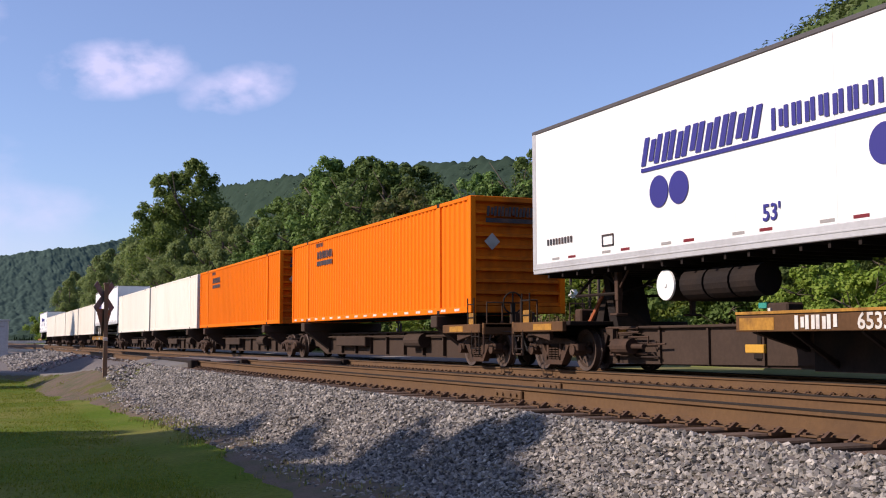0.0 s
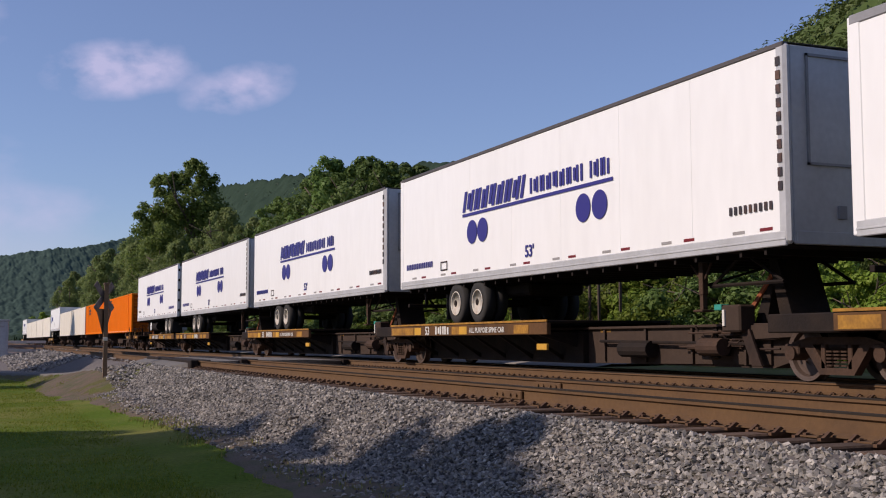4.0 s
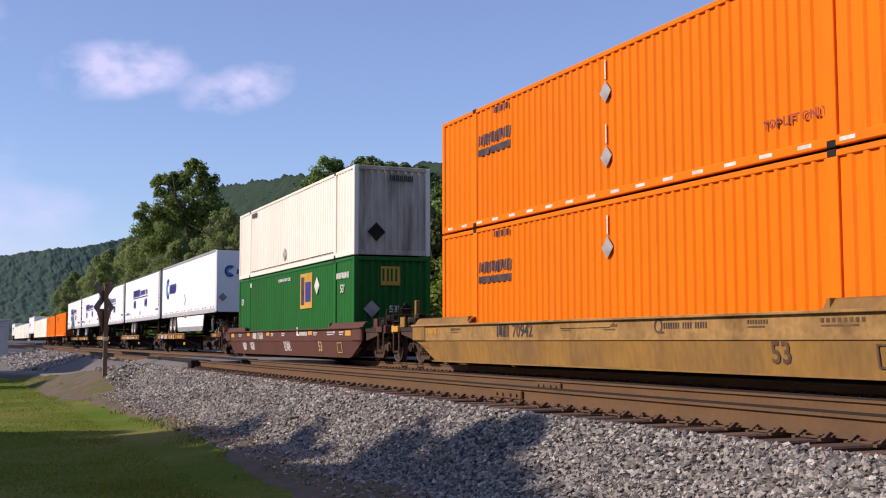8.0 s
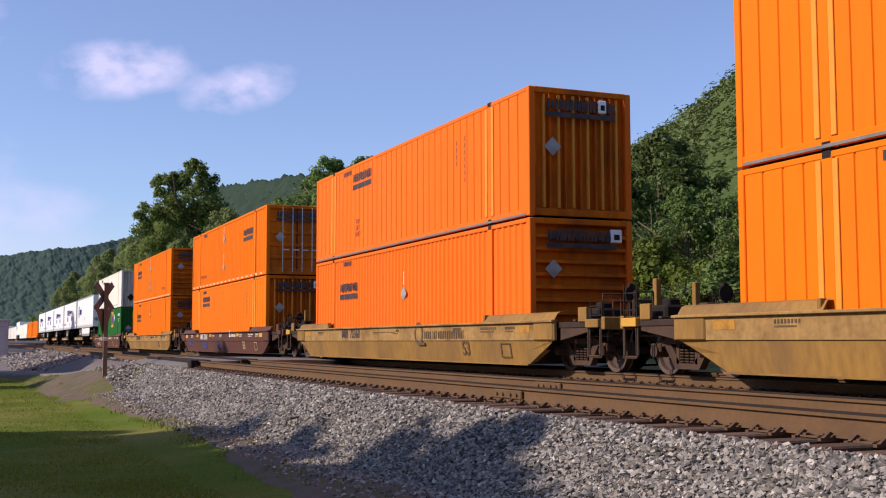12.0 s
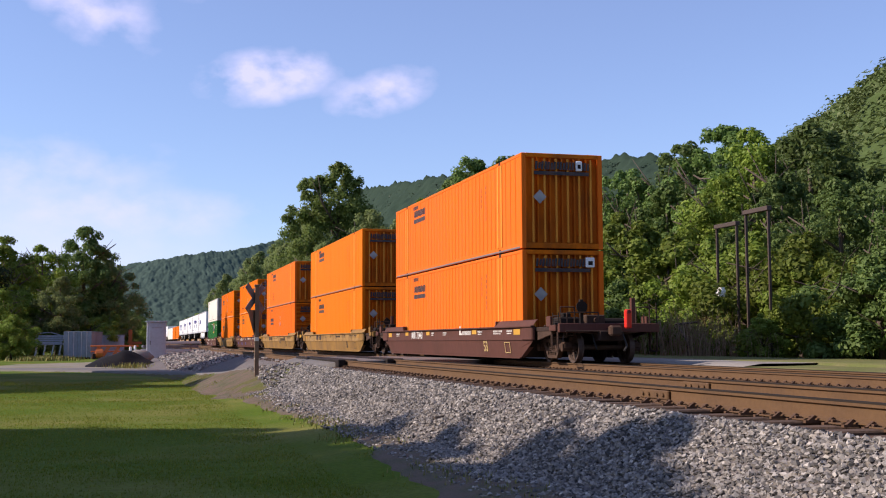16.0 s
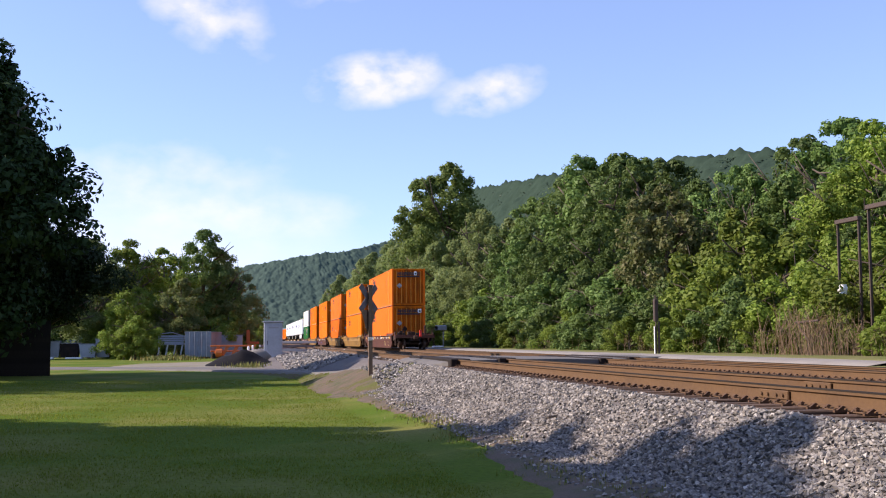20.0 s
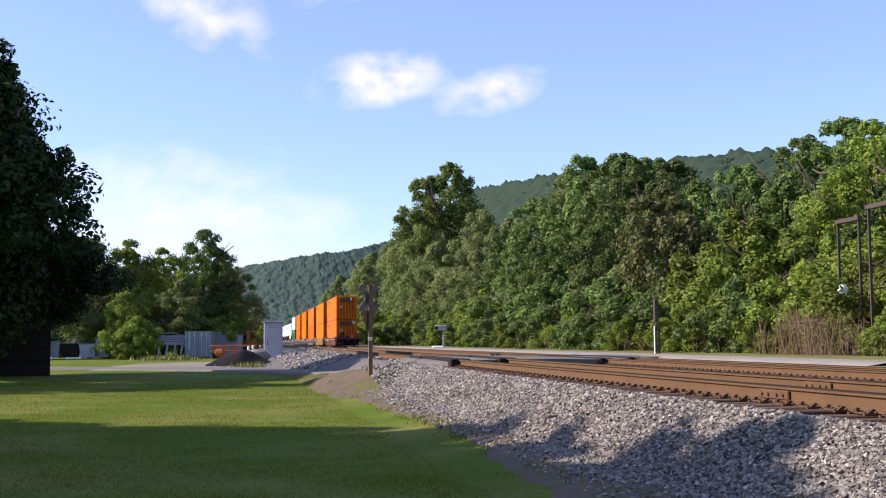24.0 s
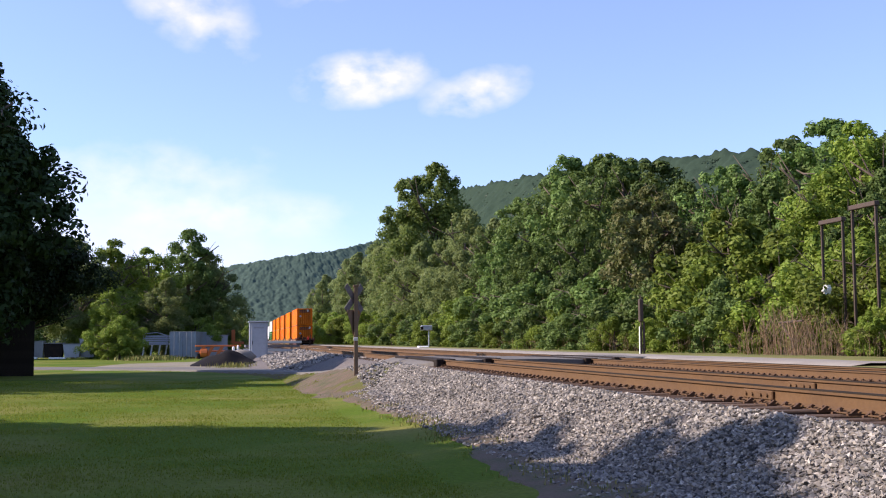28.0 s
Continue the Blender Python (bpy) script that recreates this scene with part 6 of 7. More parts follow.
def road_trailer(label, brand, wheels_front=True, panels=0.0, skirt=False, tank=False, mirror_text=False, tyres_at=4.65):
    """A 53-foot road trailer; origin on the deck under its middle. The wheels stand at the +y end if wheels_front."""
    c = thing("road_trailer", label, "trailer", "trailers on the train")
    hl, hw, z0, z1 = LENGTH / 2, WIDE / 2, 1.0, 4.06
    f = 1 if wheels_front else -1
    nose = -f
    for sx in (-1, 1):
        side = Shape()
        if panels:
            n = int((LENGTH - 0.3) / panels)
            ys = np.linspace(-hl + 0.12, hl - 0.12, n + 1)
            for a, b2 in zip(ys[:-1], ys[1:]):
                part("side_panel", Shape().box(-0.012, 0.012, float(a) + 0.008, float(b2) - 0.008, z0 + 0.2, z1 - 0.14, 0.004), M_white, c, "", (sx * (hw - 0.02), 0, 0))
            part("side_lining", Shape().box(-0.01, 0.01, -hl + 0.1, hl - 0.1, z0 + 0.1, z1 - 0.1), M_gray_rail, c, "", (sx * (hw - 0.04), 0, 0))
        else:
            ys = np.linspace(-hl + 0.12, hl - 0.12, 8)
            for a, b2 in zip(ys[:-1], ys[1:]):
                part("side_panel", Shape().box(-0.012, 0.012, float(a) + 0.002, float(b2) - 0.002, z0 + 0.2, z1 - 0.075, 0.003), M_white, c, "", (sx * (hw - 0.02), 0, 0))
        part("bottom_rail", Shape().box(-0.03, 0.03, -hl + 0.05, hl - 0.05, z0 - 0.02, z0 + 0.2, 0.012).box(-0.04, 0.0, -hl + 0.05, hl - 0.05, z0 + 0.07, z0 + 0.1, 0.005), M_alu, c, "aluminium bottom rail", (sx * (hw - 0.02), 0, 0))
        part("top_rail", Shape().box(-0.03, 0.03, -hl + 0.02, hl - 0.02, z1 - (0.14 if panels else 0.085), z1, 0.015), M_gray_rail if panels else M_dark_trim, c, "dark top rail", (sx * (hw - 0.02), 0, 0))
        for e in (-1, 1):
            part("corner_post", Shape().box(-0.07, 0.07, -0.12, 0.12, z0, z1 - 0.02, 0.05 if e == nose else 0.015), M_alu if e == nose and not panels else M_white, c, "rounded nose corner" if e == nose else "", (sx * (hw - 0.065), e * (hl - 0.1), 0))
        for i in range(24):
            y = -hl + 0.5 + i * 0.665
            if i % 3 != 2:
                part("reflector", Shape().box(-0.002, 0.002, -0.15, 0.15, z0 + 0.235, z0 + 0.285), M_red if i % 3 == 0 or panels else M_placard, c, "red and white reflective tape", (sx * (hw - 0.004), float(y), 0))
    part("roof", Shape().sheet([[(x, y, z1 - 0.01 + 0.015 * (1 - (x / hw) ** 2)) for x in (-hw, -0.6, 0, 0.6, hw)] for y in (-hl + 0.02, 0, hl - 0.02)]), M_alu, c)
    part("floor", Shape().box(-hw + 0.05, hw - 0.05, -hl + 0.05, hl - 0.05, z0 - 0.02, z0 + 0.05), M_black_steel, c)
    for y in np.linspace(-hl + 0.6, hl - 0.6, 26):
        part("crossmember", Shape().box(-hw + 0.06, hw - 0.06, -0.03, 0.03, z0 - 0.12, z0 - 0.02), M_black_steel, c, "", (0, float(y), 0))
    # nose and door end
    part("nose_panel", Shape().box(-hw + 0.12, hw - 0.12, -0.02, 0.02, z0 + 0.02, z1 - 0.05, 0.01).box(-hw + 0.15, hw - 0.15, -0.035, 0.035, z0, z0 + 0.2, 0.01), M_white if panels else M_alu, c, "", (0, nose * (hl - 0.02), 0))
    if not panels:
        part("nose_frame", Shape().box(-0.9, 0.9, -0.03, 0.03, 2.2, 2.24).box(-0.9, -0.86, -0.03, 0.03, 2.2, 3.9).box(0.86, 0.9, -0.03, 0.03, 2.2, 3.9).box(-0.9, 0.9, -0.03, 0.03, 3.86, 3.9).box(-0.35, -0.2, -0.04, 0.04, 1.4, 1.6), M_gray_rail, c, "", (0, nose * hl, 0))
    for sx in (-1, 1):
        part("door", Shape().box(-0.57, 0.57, -0.025, 0.025, z0 + 0.12, z1 - 0.16, 0.01), M_alu, c, "", (sx * 0.59, f * (hl - 0.02), 0))
        for k in range(5):
            part("hinge", Shape().box(-0.05, 0.05, -0.03, 0.03, -0.07, 0.07, 0.01), M_black_steel, c, "", (sx * 1.2, f * (hl + 0.005), 1.35 + k * 0.58))
        part("lock_rod", Shape().tube((sx * 0.28, f * (hl + 0.03), z0 + 0.1), (sx * 0.28, f * (hl + 0.03), z1 - 0.15), 0.017, seg=6), M_gray_rail, c)
    part("bumper", Shape().box(-1.1, 1.1, -0.05, 0.05, 0.5, 0.6, 0.01).box(-0.6, -0.52, -0.04, 0.04, 0.5, 1.0).box(0.52, 0.6, -0.04, 0.04, 0.5, 1.0), M_black_steel, c, "underride guard", (0, f * (hl - 0.1), 0))
    # bogie with dual tyres
    part("slider", Shape().box(-0.55, -0.43, -1.6, 1.6, 0.66, 0.9, 0.01).box(0.43, 0.55, -1.6, 1.6, 0.66, 0.9, 0.01).box(-0.9, 0.9, -0.72, -0.58, 0.42, 0.56, 0.02).box(-0.9, 0.9, 0.58, 0.72, 0.42, 0.56, 0.02), M_black_steel, c, "", (0, f * tyres_at, 0))
    for d in (-0.64, 0.64):
        for sx in (-1, 1):
            for k in (1.12, 0.80):
                w = part("wheel", tyre_mesh, M_rubber, c, "black tyre on a white rim")
                w.matrix_basis = pose(sx * k, f * tyres_at + d, 0.5, 0, 0, 0 if sx < 0 else 180)
                if k > 1:
                    part("rim", rim_mesh, M_rim, w, "white steel rim")
                    part("hub", hub_mesh, M_black_steel, w)
    for sx in (-0.92, 0.92):
        part("mud_flap", Shape().box(-0.28, 0.28, -0.008, 0.008, 0.12, 0.75), M_rubber, c, "", (sx, f * tyres_at + f * 1.35, 0))
    # landing gear
    y = nose * 5.35
    for sx in (-0.85, 0.85):
        leg = part("landing_leg", Shape().box(-0.06, 0.06, -0.06, 0.06, 0.35, z0, 0.01).box(-0.045, 0.045, -0.045, 0.045, 0.1, 0.4).box(-0.13, 0.13, -0.13, 0.13, 0.06, 0.1, 0.01), M_gray_rail if panels else M_truck_steel, c, "", (sx, y, 0))
        part("leg_brace", Shape().tube((0, 0, 0.55), (0, 0.42 * f, 0.98), 0.025, seg=6).tube((0, 0, 0.55), (0, -0.3 * f, 0.98), 0.025, seg=6), M_gray_rail if panels else M_truck_steel, leg)
    for sx in (-0.7, 0.7):
        part("hitch_frame", Shape().sweep([(sx, y, 0.5), (sx, y + nose * 1.9, 0.5)], 0.035).sweep([(sx, y + nose * 0.1, 0.52), (sx, y + nose * 0.75, z0 - 0.08)], 0.03).sweep([(sx, y + nose * 1.85, 0.52), (sx, y + nose * 1.1, z0 - 0.08)], 0.03), M_black_steel, c)
    part("cross_brace", Shape().tube((-0.85, y, 0.5), (0.85, y, 0.95), 0.025, seg=6), M_black_steel, c)
    if skirt:
        for sx in (-1, 1):
            sk = part("side_skirt", Shape().prism([(2.95, 0.93), (2.65, 0.32), (-4.75, 0.32), (-5.0, 0.93)], -0.012, 0.012), M_white, c, "white aerodynamic side skirt", (sx * (hw - 0.05), 0, 0))
            part("skirt_edge", Shape().prism([(2.73, 0.36), (2.52, 0.12), (-4.6, 0.12), (-4.8, 0.36)], -0.015, 0.015), M_gray_rail, sk)
            for yy in (1.0, -1.4):
                part("skirt_seam", Shape().box(-0.014, 0.014, yy, yy + 0.02, 0.36, 0.92), M_gray_rail, sk)
        part("marker_light", Shape().box(-0.06, 0.06, -0.1, 0.1, 0.86, 1.02, 0.01), M_yellow, c, "yellow marker box", (-hw - 0.0, 0.05, 0))
    else:
        part("spare_rack", Shape().box(-0.7, 0.7, -0.9, 0.9, 0.62, 0.9, 0.05), M_black_steel, c, "dark equipment box under the floor", (0, f * 2.3, 0))
    if tank:
        tk = part("air_tank", Shape().tube((-1.0, 3.5, 0.56), (0.9, 3.5, 0.56), 0.28, seg=24), M_black_steel, c, "dark tank lying across under the floor")
        part("tank_end", Shape().tube((-1.03, 3.5, 0.56), (-0.995, 3.5, 0.56), 0.27, 0.28, 24).tube((-1.05, 3.5, 0.56), (-1.02, 3.5, 0.56), 0.05, seg=10), M_white, tk, "white round end plate")
        for k in (2.7, 2.0, 1.3):
            part("drum", Shape().tube((-0.8, k - 0.32, 0.55), (-0.8, k + 0.32, 0.55), 0.27, seg=18), M_black_steel, c, "dark drum under the floor")
    X = -hw - 0.008
    if brand == "twin":
        # blue name, underline and two pairs of discs
        a = 3.8
        bars("lettering", c, word(3.3, 0.5, 8, 0.12, 0.4), M_logo_blue, (X, a, 2.70), NEAR, "bold slanted blue name, drawn as blocks", 0.3)
        bars("lettering", c, word(2.3, 0.34, 8, 0.3, 0.2) + [(2.55 + p, 2.55 + r, s, t) for p, r, s, t in word(0.75, 0.34, 3, 0.3, 0.2)], M_logo_blue, (X, a - 3.6, 2.74), NEAR, "thin blue lettering, drawn as blocks")
        bars("underline", c, [(0, 7.0, 0, 0.07)], M_logo_blue, (X, a, 2.59), NEAR, "blue line under the name")
        for k in (3.25, 2.65, -2.07, -2.70):
            part("disc", Shape().tube((X - 0.003, k, 2.19), (X + 0.004, k, 2.19), 0.285, seg=32), M_logo_blue, c, "round blue disc")
        bars("stencil", c, word(1.9, 0.15, 15, 0.3, 0.1), M_logo_blue, (X, 7.6 if f > 0 else -5.2, 1.5), NEAR, "web address, drawn as blocks")
        bars("stencil", c, word(1.1, 0.13, 9, 0.3, 0.1), M_logo_black, (X, -6.7 if f > 0 else 7.4, 1.55), NEAR)
        writing("53'", 0.36, M_logo_blue, c, "length_mark", (X, 0.25, 1.39), NEAR)
        if f > 0:
            bars("stencil", c, [(0, 0.1, -0.21 * i, -0.21 * i + 0.14) for i in range(10)], M_logo_black, (X - 0.008, -hl + 0.18, 3.7), NEAR)
        bars("sticker", c, [(0, 0.42, 0, 0.03), (0, 0.42, 0.2, 0.23), (0, 0.03, 0, 0.23), (0.39, 0.42, 0, 0.23)], M_logo_black, (X, 5.2, 1.36), NEAR)
    if brand == "ring":
        for k, at, turn, sc in ((0, (X, 6.0, 2.69), NEAR, 1.0), (1, (-0.6, -hl - 0.05, 3.0), REAR, 0.46)):
            ring, inner = Shape(), Shape()
            for sh, r0, r1, a0, a1 in ((ring, 0.42, 0.62, 50, 310), (inner, 0.2, 0.42, 60, 300)):
                for i in range(24):
                    p = [radians(a0 + (a1 - a0) * (i + u) / 24) for u in (0, 1)]
                    sh.prism([(r0 * math.cos(p[0]) * sc, r0 * math.sin(p[0]) * sc), (r1 * math.cos(p[0]) * sc, r1 * math.sin(p[0]) * sc), (r1 * math.cos(p[1]) * sc, r1 * math.sin(p[1]) * sc), (r0 * math.cos(p[1]) * sc, r0 * math.sin(p[1]) * sc)], -0.002, 0.003, "z")
            part("emblem", ring, M_logo_blue, c, "open navy ring emblem").matrix_basis = pose(*at, *turn)
            part("emblem", inner, M_logo_cyan, c, "cyan inner ring").matrix_basis = pose(*at, *turn)
            at2 = (at[0], at[1] - 0.48, at[2] - 0.33) if not k else (at[0] + 0.3, at[1], at[2] - 0.14)
            bars("lettering", c, word(2.3 * sc, 0.56 * sc, 7, 0.25, 0.3, 18), M_logo_blue, at2, turn, "bold navy lettering, drawn as strokes", 0.2)
        placard(c, (X, 0.38, 1.87), NEAR, 0.6, M_logo_black)
        placard(c, (X - 0.004, 0.38, 1.87), NEAR, 0.5, M_white)
        placard(c, (-0.95, -hl - 0.04, 1.72), REAR, 0.42, M_gray_rail)
        part("vent_box", Shape().box(0.85, 1.1, -0.05, 0.05, 3.55, 3.85, 0.02), M_white, c, "", (0, -hl - 0.03, 0))
        part("glad_hands_box", Shape().box(0.55, 0.85, -0.08, 0.08, 1.2, 1.45, 0.03), M_black_steel, c, "air and light couplings", (0, -hl - 0.05, 0))
    return c


def ride(ob, s, z):
    MOVERS.append((ob, s, z + FAR_Z))
    return ob


def place_of(s, t):
    """Where a thing is along the track at t seconds: the train slows a little."""
    return s + 14.11 * t - 0.042 * (t - 14.0) ** 2


MID = LENGTH / 2
# where the carrier's name stands on each box: along the side, and height
SPOTS = {("o1", 0): (5.85, 1.82), ("o1", 1): (5.85, 1.95), ("o2", 0): (5.1, 2.2), ("o2", 1): (-3.95, 1.95), ("o3", 0): (5.35, 1.8), ("o3", 1): (4.07, 2.32), ("o4", 0): (4.87, 2.15), ("o4", 1): (4.87, 2.33), ("o5", 0): (4.9, 2.15), ("o5", 1): (4.9, 2.3)}
WELL_FLOOR = 0.42
wells = [("emp", -77.7, M_brown_car, "71636", "brown-red well car with faded markings and graffiti"),
         ("o1", -101.0, M_yellow_car, "70942", "faded yellow well car with dirty sides"),
         ("o2", -124.2, M_brown_car, "72418", "brown-red well car with blue graffiti"),
         ("o3", -147.5, M_yellow_car, "70368", "faded yellow well car with dark streaks"),
         ("o4", -170.8, M_yellow_car, "71480", "faded yellow well car with worn paint"),
         ("o5", -194.3, M_brown_car, "72443", "brown-red well car at the rear of the train")]
for i, (key, s, paint, number, label) in enumerate(wells):
    car = ride(well_car(paint, label, number, i + 3, key == "o5"), s + MID, 0)
    boxes = {"emp": [(M_green, "fine", "upright", "dark green ribbed container in the well car", ""), (M_cream, "fine", "upright", "cream ribbed container stacked on a green one", "")],
             "o1": [(M_orange, "fine", "level", "orange ribbed container with a ribbed rear end", "carrier"), (M_orange, "fine", "level", "orange ribbed container stacked on another", "carrier")],
             "o2": [(M_orange, "ribbed", "ribs", "plain-sided orange container in the well car", "carrier"), (M_orange, "fine", "doors", "orange ribbed container with barred rear doors", "carrier")],
             "o3": [(M_orange_red, "fine", "level", "red-orange ribbed container in the well car", "carrier"), (M_orange_red, "ribbed", "ribs", "red-orange smooth-sided container stacked on another", "carrier")],
             "o4": [(M_orange_deep, "ribbed", "ribs", "bright orange smooth-sided container in the well car", "carrier"), (M_orange_deep, "ribbed", "ribs", "bright orange smooth-sided container stacked on another", "carrier")],
             "o5": [(M_orange_red, "ribbed", "ribs", "orange container with ribbed end in the last well car", "carrier"), (M_orange_red, "ribbed", "ribs", "orange container stacked at the rear of the train", "carrier")]}[key]
    for lvl, (p, side, end, lab, logo) in enumerate(boxes):
        box = freight_container(p, side, end, lab, "stacked containers", logo, at=SPOTS.get((key, lvl), (4.9, 2.2)), lift={("o1", 1): -5.3, ("o2", 1): 5.0, ("o3", 1): 3.6}.get((key, lvl)), strips=(lvl == 1 and key in ("o1", "o2")), genset=(0 if key == "emp" or (key == "o2" and lvl) else 1 if lvl else 2), diamonds={("o1", 0): ((0.0, 1.95),), ("o1", 1): ((0.0, 0.8), (0.0, 2.05)), ("o2", 1): ((0.14, 0.8), (0.14, 2.1)), ("o3", 0): ((-0.45, 1.5),)}.get((key, lvl), ()))
        ride(box, s + MID, WELL_FLOOR + lvl * (TALL + 0.02))
        if key == "emp" and lvl == 0:
            part("emblem_panel", Shape().box(-WIDE / 2 - 0.006, -WIDE / 2 + 0.004, -0.75, 0.75, 1.35, 2.6), M_yellow, box, "yellow square emblem panel", (0, -2.7, 0))
            bars("emblem", box, [(0.12, 0.52, 0.1, 1.1)], M_logo_black, (-WIDE / 2 - 0.009, -1.95, 1.38), NEAR, "black block of the emblem")
            bars("emblem", box, [(0.66, 1.35, 0.2, 0.9)], M_logo_blue, (-WIDE / 2 - 0.009, -1.95, 1.38), NEAR, "blue block of the emblem")
            placard(box, (-WIDE / 2 - 0.006, -4.04, 2.1), NEAR, 0.62, M_logo_white)
            placard(box, (-0.7, -MID - 0.01, 1.2), REAR, 0.55)
            part("emblem_panel", Shape().box(-0.4, 0.25, -MID - 0.012, -MID, 1.95, 2.55), M_yellow, box, "yellow emblem panel on the end")
            bars("emblem", box, [(0.05, 0.12, 0.1, 0.5), (0.2, 0.27, 0.1, 0.5), (0.33, 0.4, 0.1, 0.5), (0.48, 0.55, 0.1, 0.5)], M_green, (-0.4, -MID - 0.014, 1.98), REAR)
            writing("53'", 0.36, M_logo_white, box, "length_mark", (-WIDE / 2 - 0.008, -6.93, 1.75), NEAR)
            writing("53'", 0.36, M_logo_white, box, "length_mark", (-WIDE / 2 - 0.008, 7.25, 1.75), NEAR)
            writing("53'", 0.3, M_logo_white, box, "length_mark", (0.05, -MID - 0.012, 1.1), REAR)
            writing("WARNING HIGH CUBE", 0.17, M_logo_white, box, "warning", (-WIDE / 2 - 0.008, 0.31, 2.45), NEAR)
            bars("stencil", box, word(1.3, 0.2, 8, 0.3, 0.25, 30), M_logo_white, (-WIDE / 2 - 0.008, -6.3, 2.2), NEAR)
            bars("stencil", box, word(0.3, 0.2, 2, 0.3, 0.25, 31), M_logo_white, (-WIDE / 2 - 0.008, 5.9, 2.45), NEAR)
        if key == "emp" and lvl == 1:
            bars("stencil", box, word(0.9, 0.2, 9, 0.3, 0.25, 32), M_logo_black, (-WIDE / 2 - 0.008, 5.7, 2.5), NEAR)
            bars("stencil", box, word(0.8, 0.2, 6, 0.3, 0.3, 33), M_logo_black, (-0.1, -MID - 0.01, 2.4), REAR)
            placard(box, (-WIDE / 2 - 0.006, 0.31, 0.6), NEAR, 0.5)
            placard(box, (-0.55, -MID - 0.01, 0.75), REAR, 0.6, M_black_steel)
            part("black_line", Shape().box(-WIDE / 2 - 0.004, -WIDE / 2 + 0.002, -5.9, 5.9, 0.22, 0.25), M_logo_black, box)

DECK = 1.035
trailers = [(13.6, "twin", False, "white road trailer with blue name and tank, wheels to the rear"),
            (-4.0, "twin", True, "white road trailer with blue discs on a spine car"),
            (-21.45, "twin", True, "white road trailer with blue discs on a spine car"),
            (-38.9, "twin", True, "white road trailer with blue discs on a spine car"),
            (-56.4, "ring", True, "white panelled trailer with ring emblem and side skirts")]
for i, (s, brand, front, label) in enumerate(trailers):
    unit = spine_unit("spine car platform with yellow-marked wheel deck", front, True, True, end_rear=(i == 4), end_front=(i == 0), number="653367" if brand == "ring" or not i else "", style=(0, 1, 2, 2, 0)[i], end_at=9.2 if i else 7.6)
    ride(unit, s + MID, 0)
    if i < 4:
        cover_plate(unit, -8.5)
    tr = road_trailer(label, brand, front, panels=1.22 if brand == "ring" else 0.0, skirt=brand == "ring", tank=not front, tyres_at=(4.3 if brand == "ring" else 3.68) if front else 4.8)
    ride(tr, s + MID, DECK)
ahead = [(33.0, M_orange_deep, "carrier", "orange ribbed container on a spine car", True), (51.0, M_orange, "carrier", "orange ribbed container on a spine car", False), (68.0, M_cream, "plain", "cream container on a spine car", False),
         (84.8, M_cream, "plain", "cream container on a spine car", False), (102.2, None, "", "white road trailer far up the train", False), (119.5, M_cream, "plain", "cream container far up the train", False), (136.6, M_cream, "plain", "cream container far up the train", False),
         (153.6, M_cream, "plain", "cream container far up the train", False), (170.5, M_cream, "plain", "cream container far up the train", False), (187.5, None, "", "white road trailer at the head of the visible train", False)]
for i, (s, paint, logo, label, tail) in enumerate(ahead):
    TURNING = len(WHEELS) if i < 3 else TURNING      # wheels farther up the train are never seen turning
    unit = spine_unit("dusty brown spine car platform", True, paint is None, True, end_rear=tail, deck=paint is None, end_at=7.95)
    ride(unit, s + MID, 0)
    if paint is None:
        ride(road_trailer(label, "ring" if i < 9 else "twin", True, panels=1.22), s + MID, DECK)
    else:
        ride(freight_container(paint, "fine" if paint is not M_cream else "ribbed", "level", label, "containers on spine cars", logo, strips=tail), s + MID, 1.27)
# ---- things beside the tracks ----
# crossbuck with a yield sign below it on a wooden post
cb = thing("crossbuck_sign", "weathered crossbuck and yield sign on a wooden post", "road sign", at=(3.9, 35.5, 0.04))
cb.scale = (0.93, 0.93, 0.93)
part("post", Shape().prism([(-0.065, -0.065), (0.065, -0.065), (0.065, 0.065), (-0.065, 0.065)], -1.0, 2.42, "z"), M_wood_post, cb)
for k, a in ((0, 45), (1, -45)):
    brd = part("board", Shape().box(-0.6, 0.6, -0.012, 0.012, -0.11, 0.11, 0.004), M_gray_board, cb, "weathered crossing board")
    brd.matrix_basis = pose(-0.06, 0.07 + 0.026 * k, 2.02, 0, 0, 44) @ pose(0, 0, 0, 0, a, 0)
    part("board_face", Shape().box(-0.59, 0.59, 0.0125, 0.016, -0.1, 0.1), M_sign_red, brd, "faded red and white face")
yl = part("yield_plate", Shape().prism([(-0.46, 1.62), (0.46, 1.62), (0.5, 1.56), (0.05, 0.76), (-0.05, 0.76), (-0.5, 1.56)], -0.006, 0.006, "y"), M_wood_post, cb, "rusty back of a three-cornered sign")
yl.matrix_basis = pose(-0.05, 0.1, 0, 0, 0, 56)
part("bolt_plate", Shape().box(-0.09, 0.06, -0.09, -0.07, 0.58, 0.7, 0.01), M_logo_white, cb, "small white tag")
part("cap", Shape().box(-0.09, 0.09, -0.09, 0.09, 2.4, 2.47, 0.01), M_wood_post, cb)

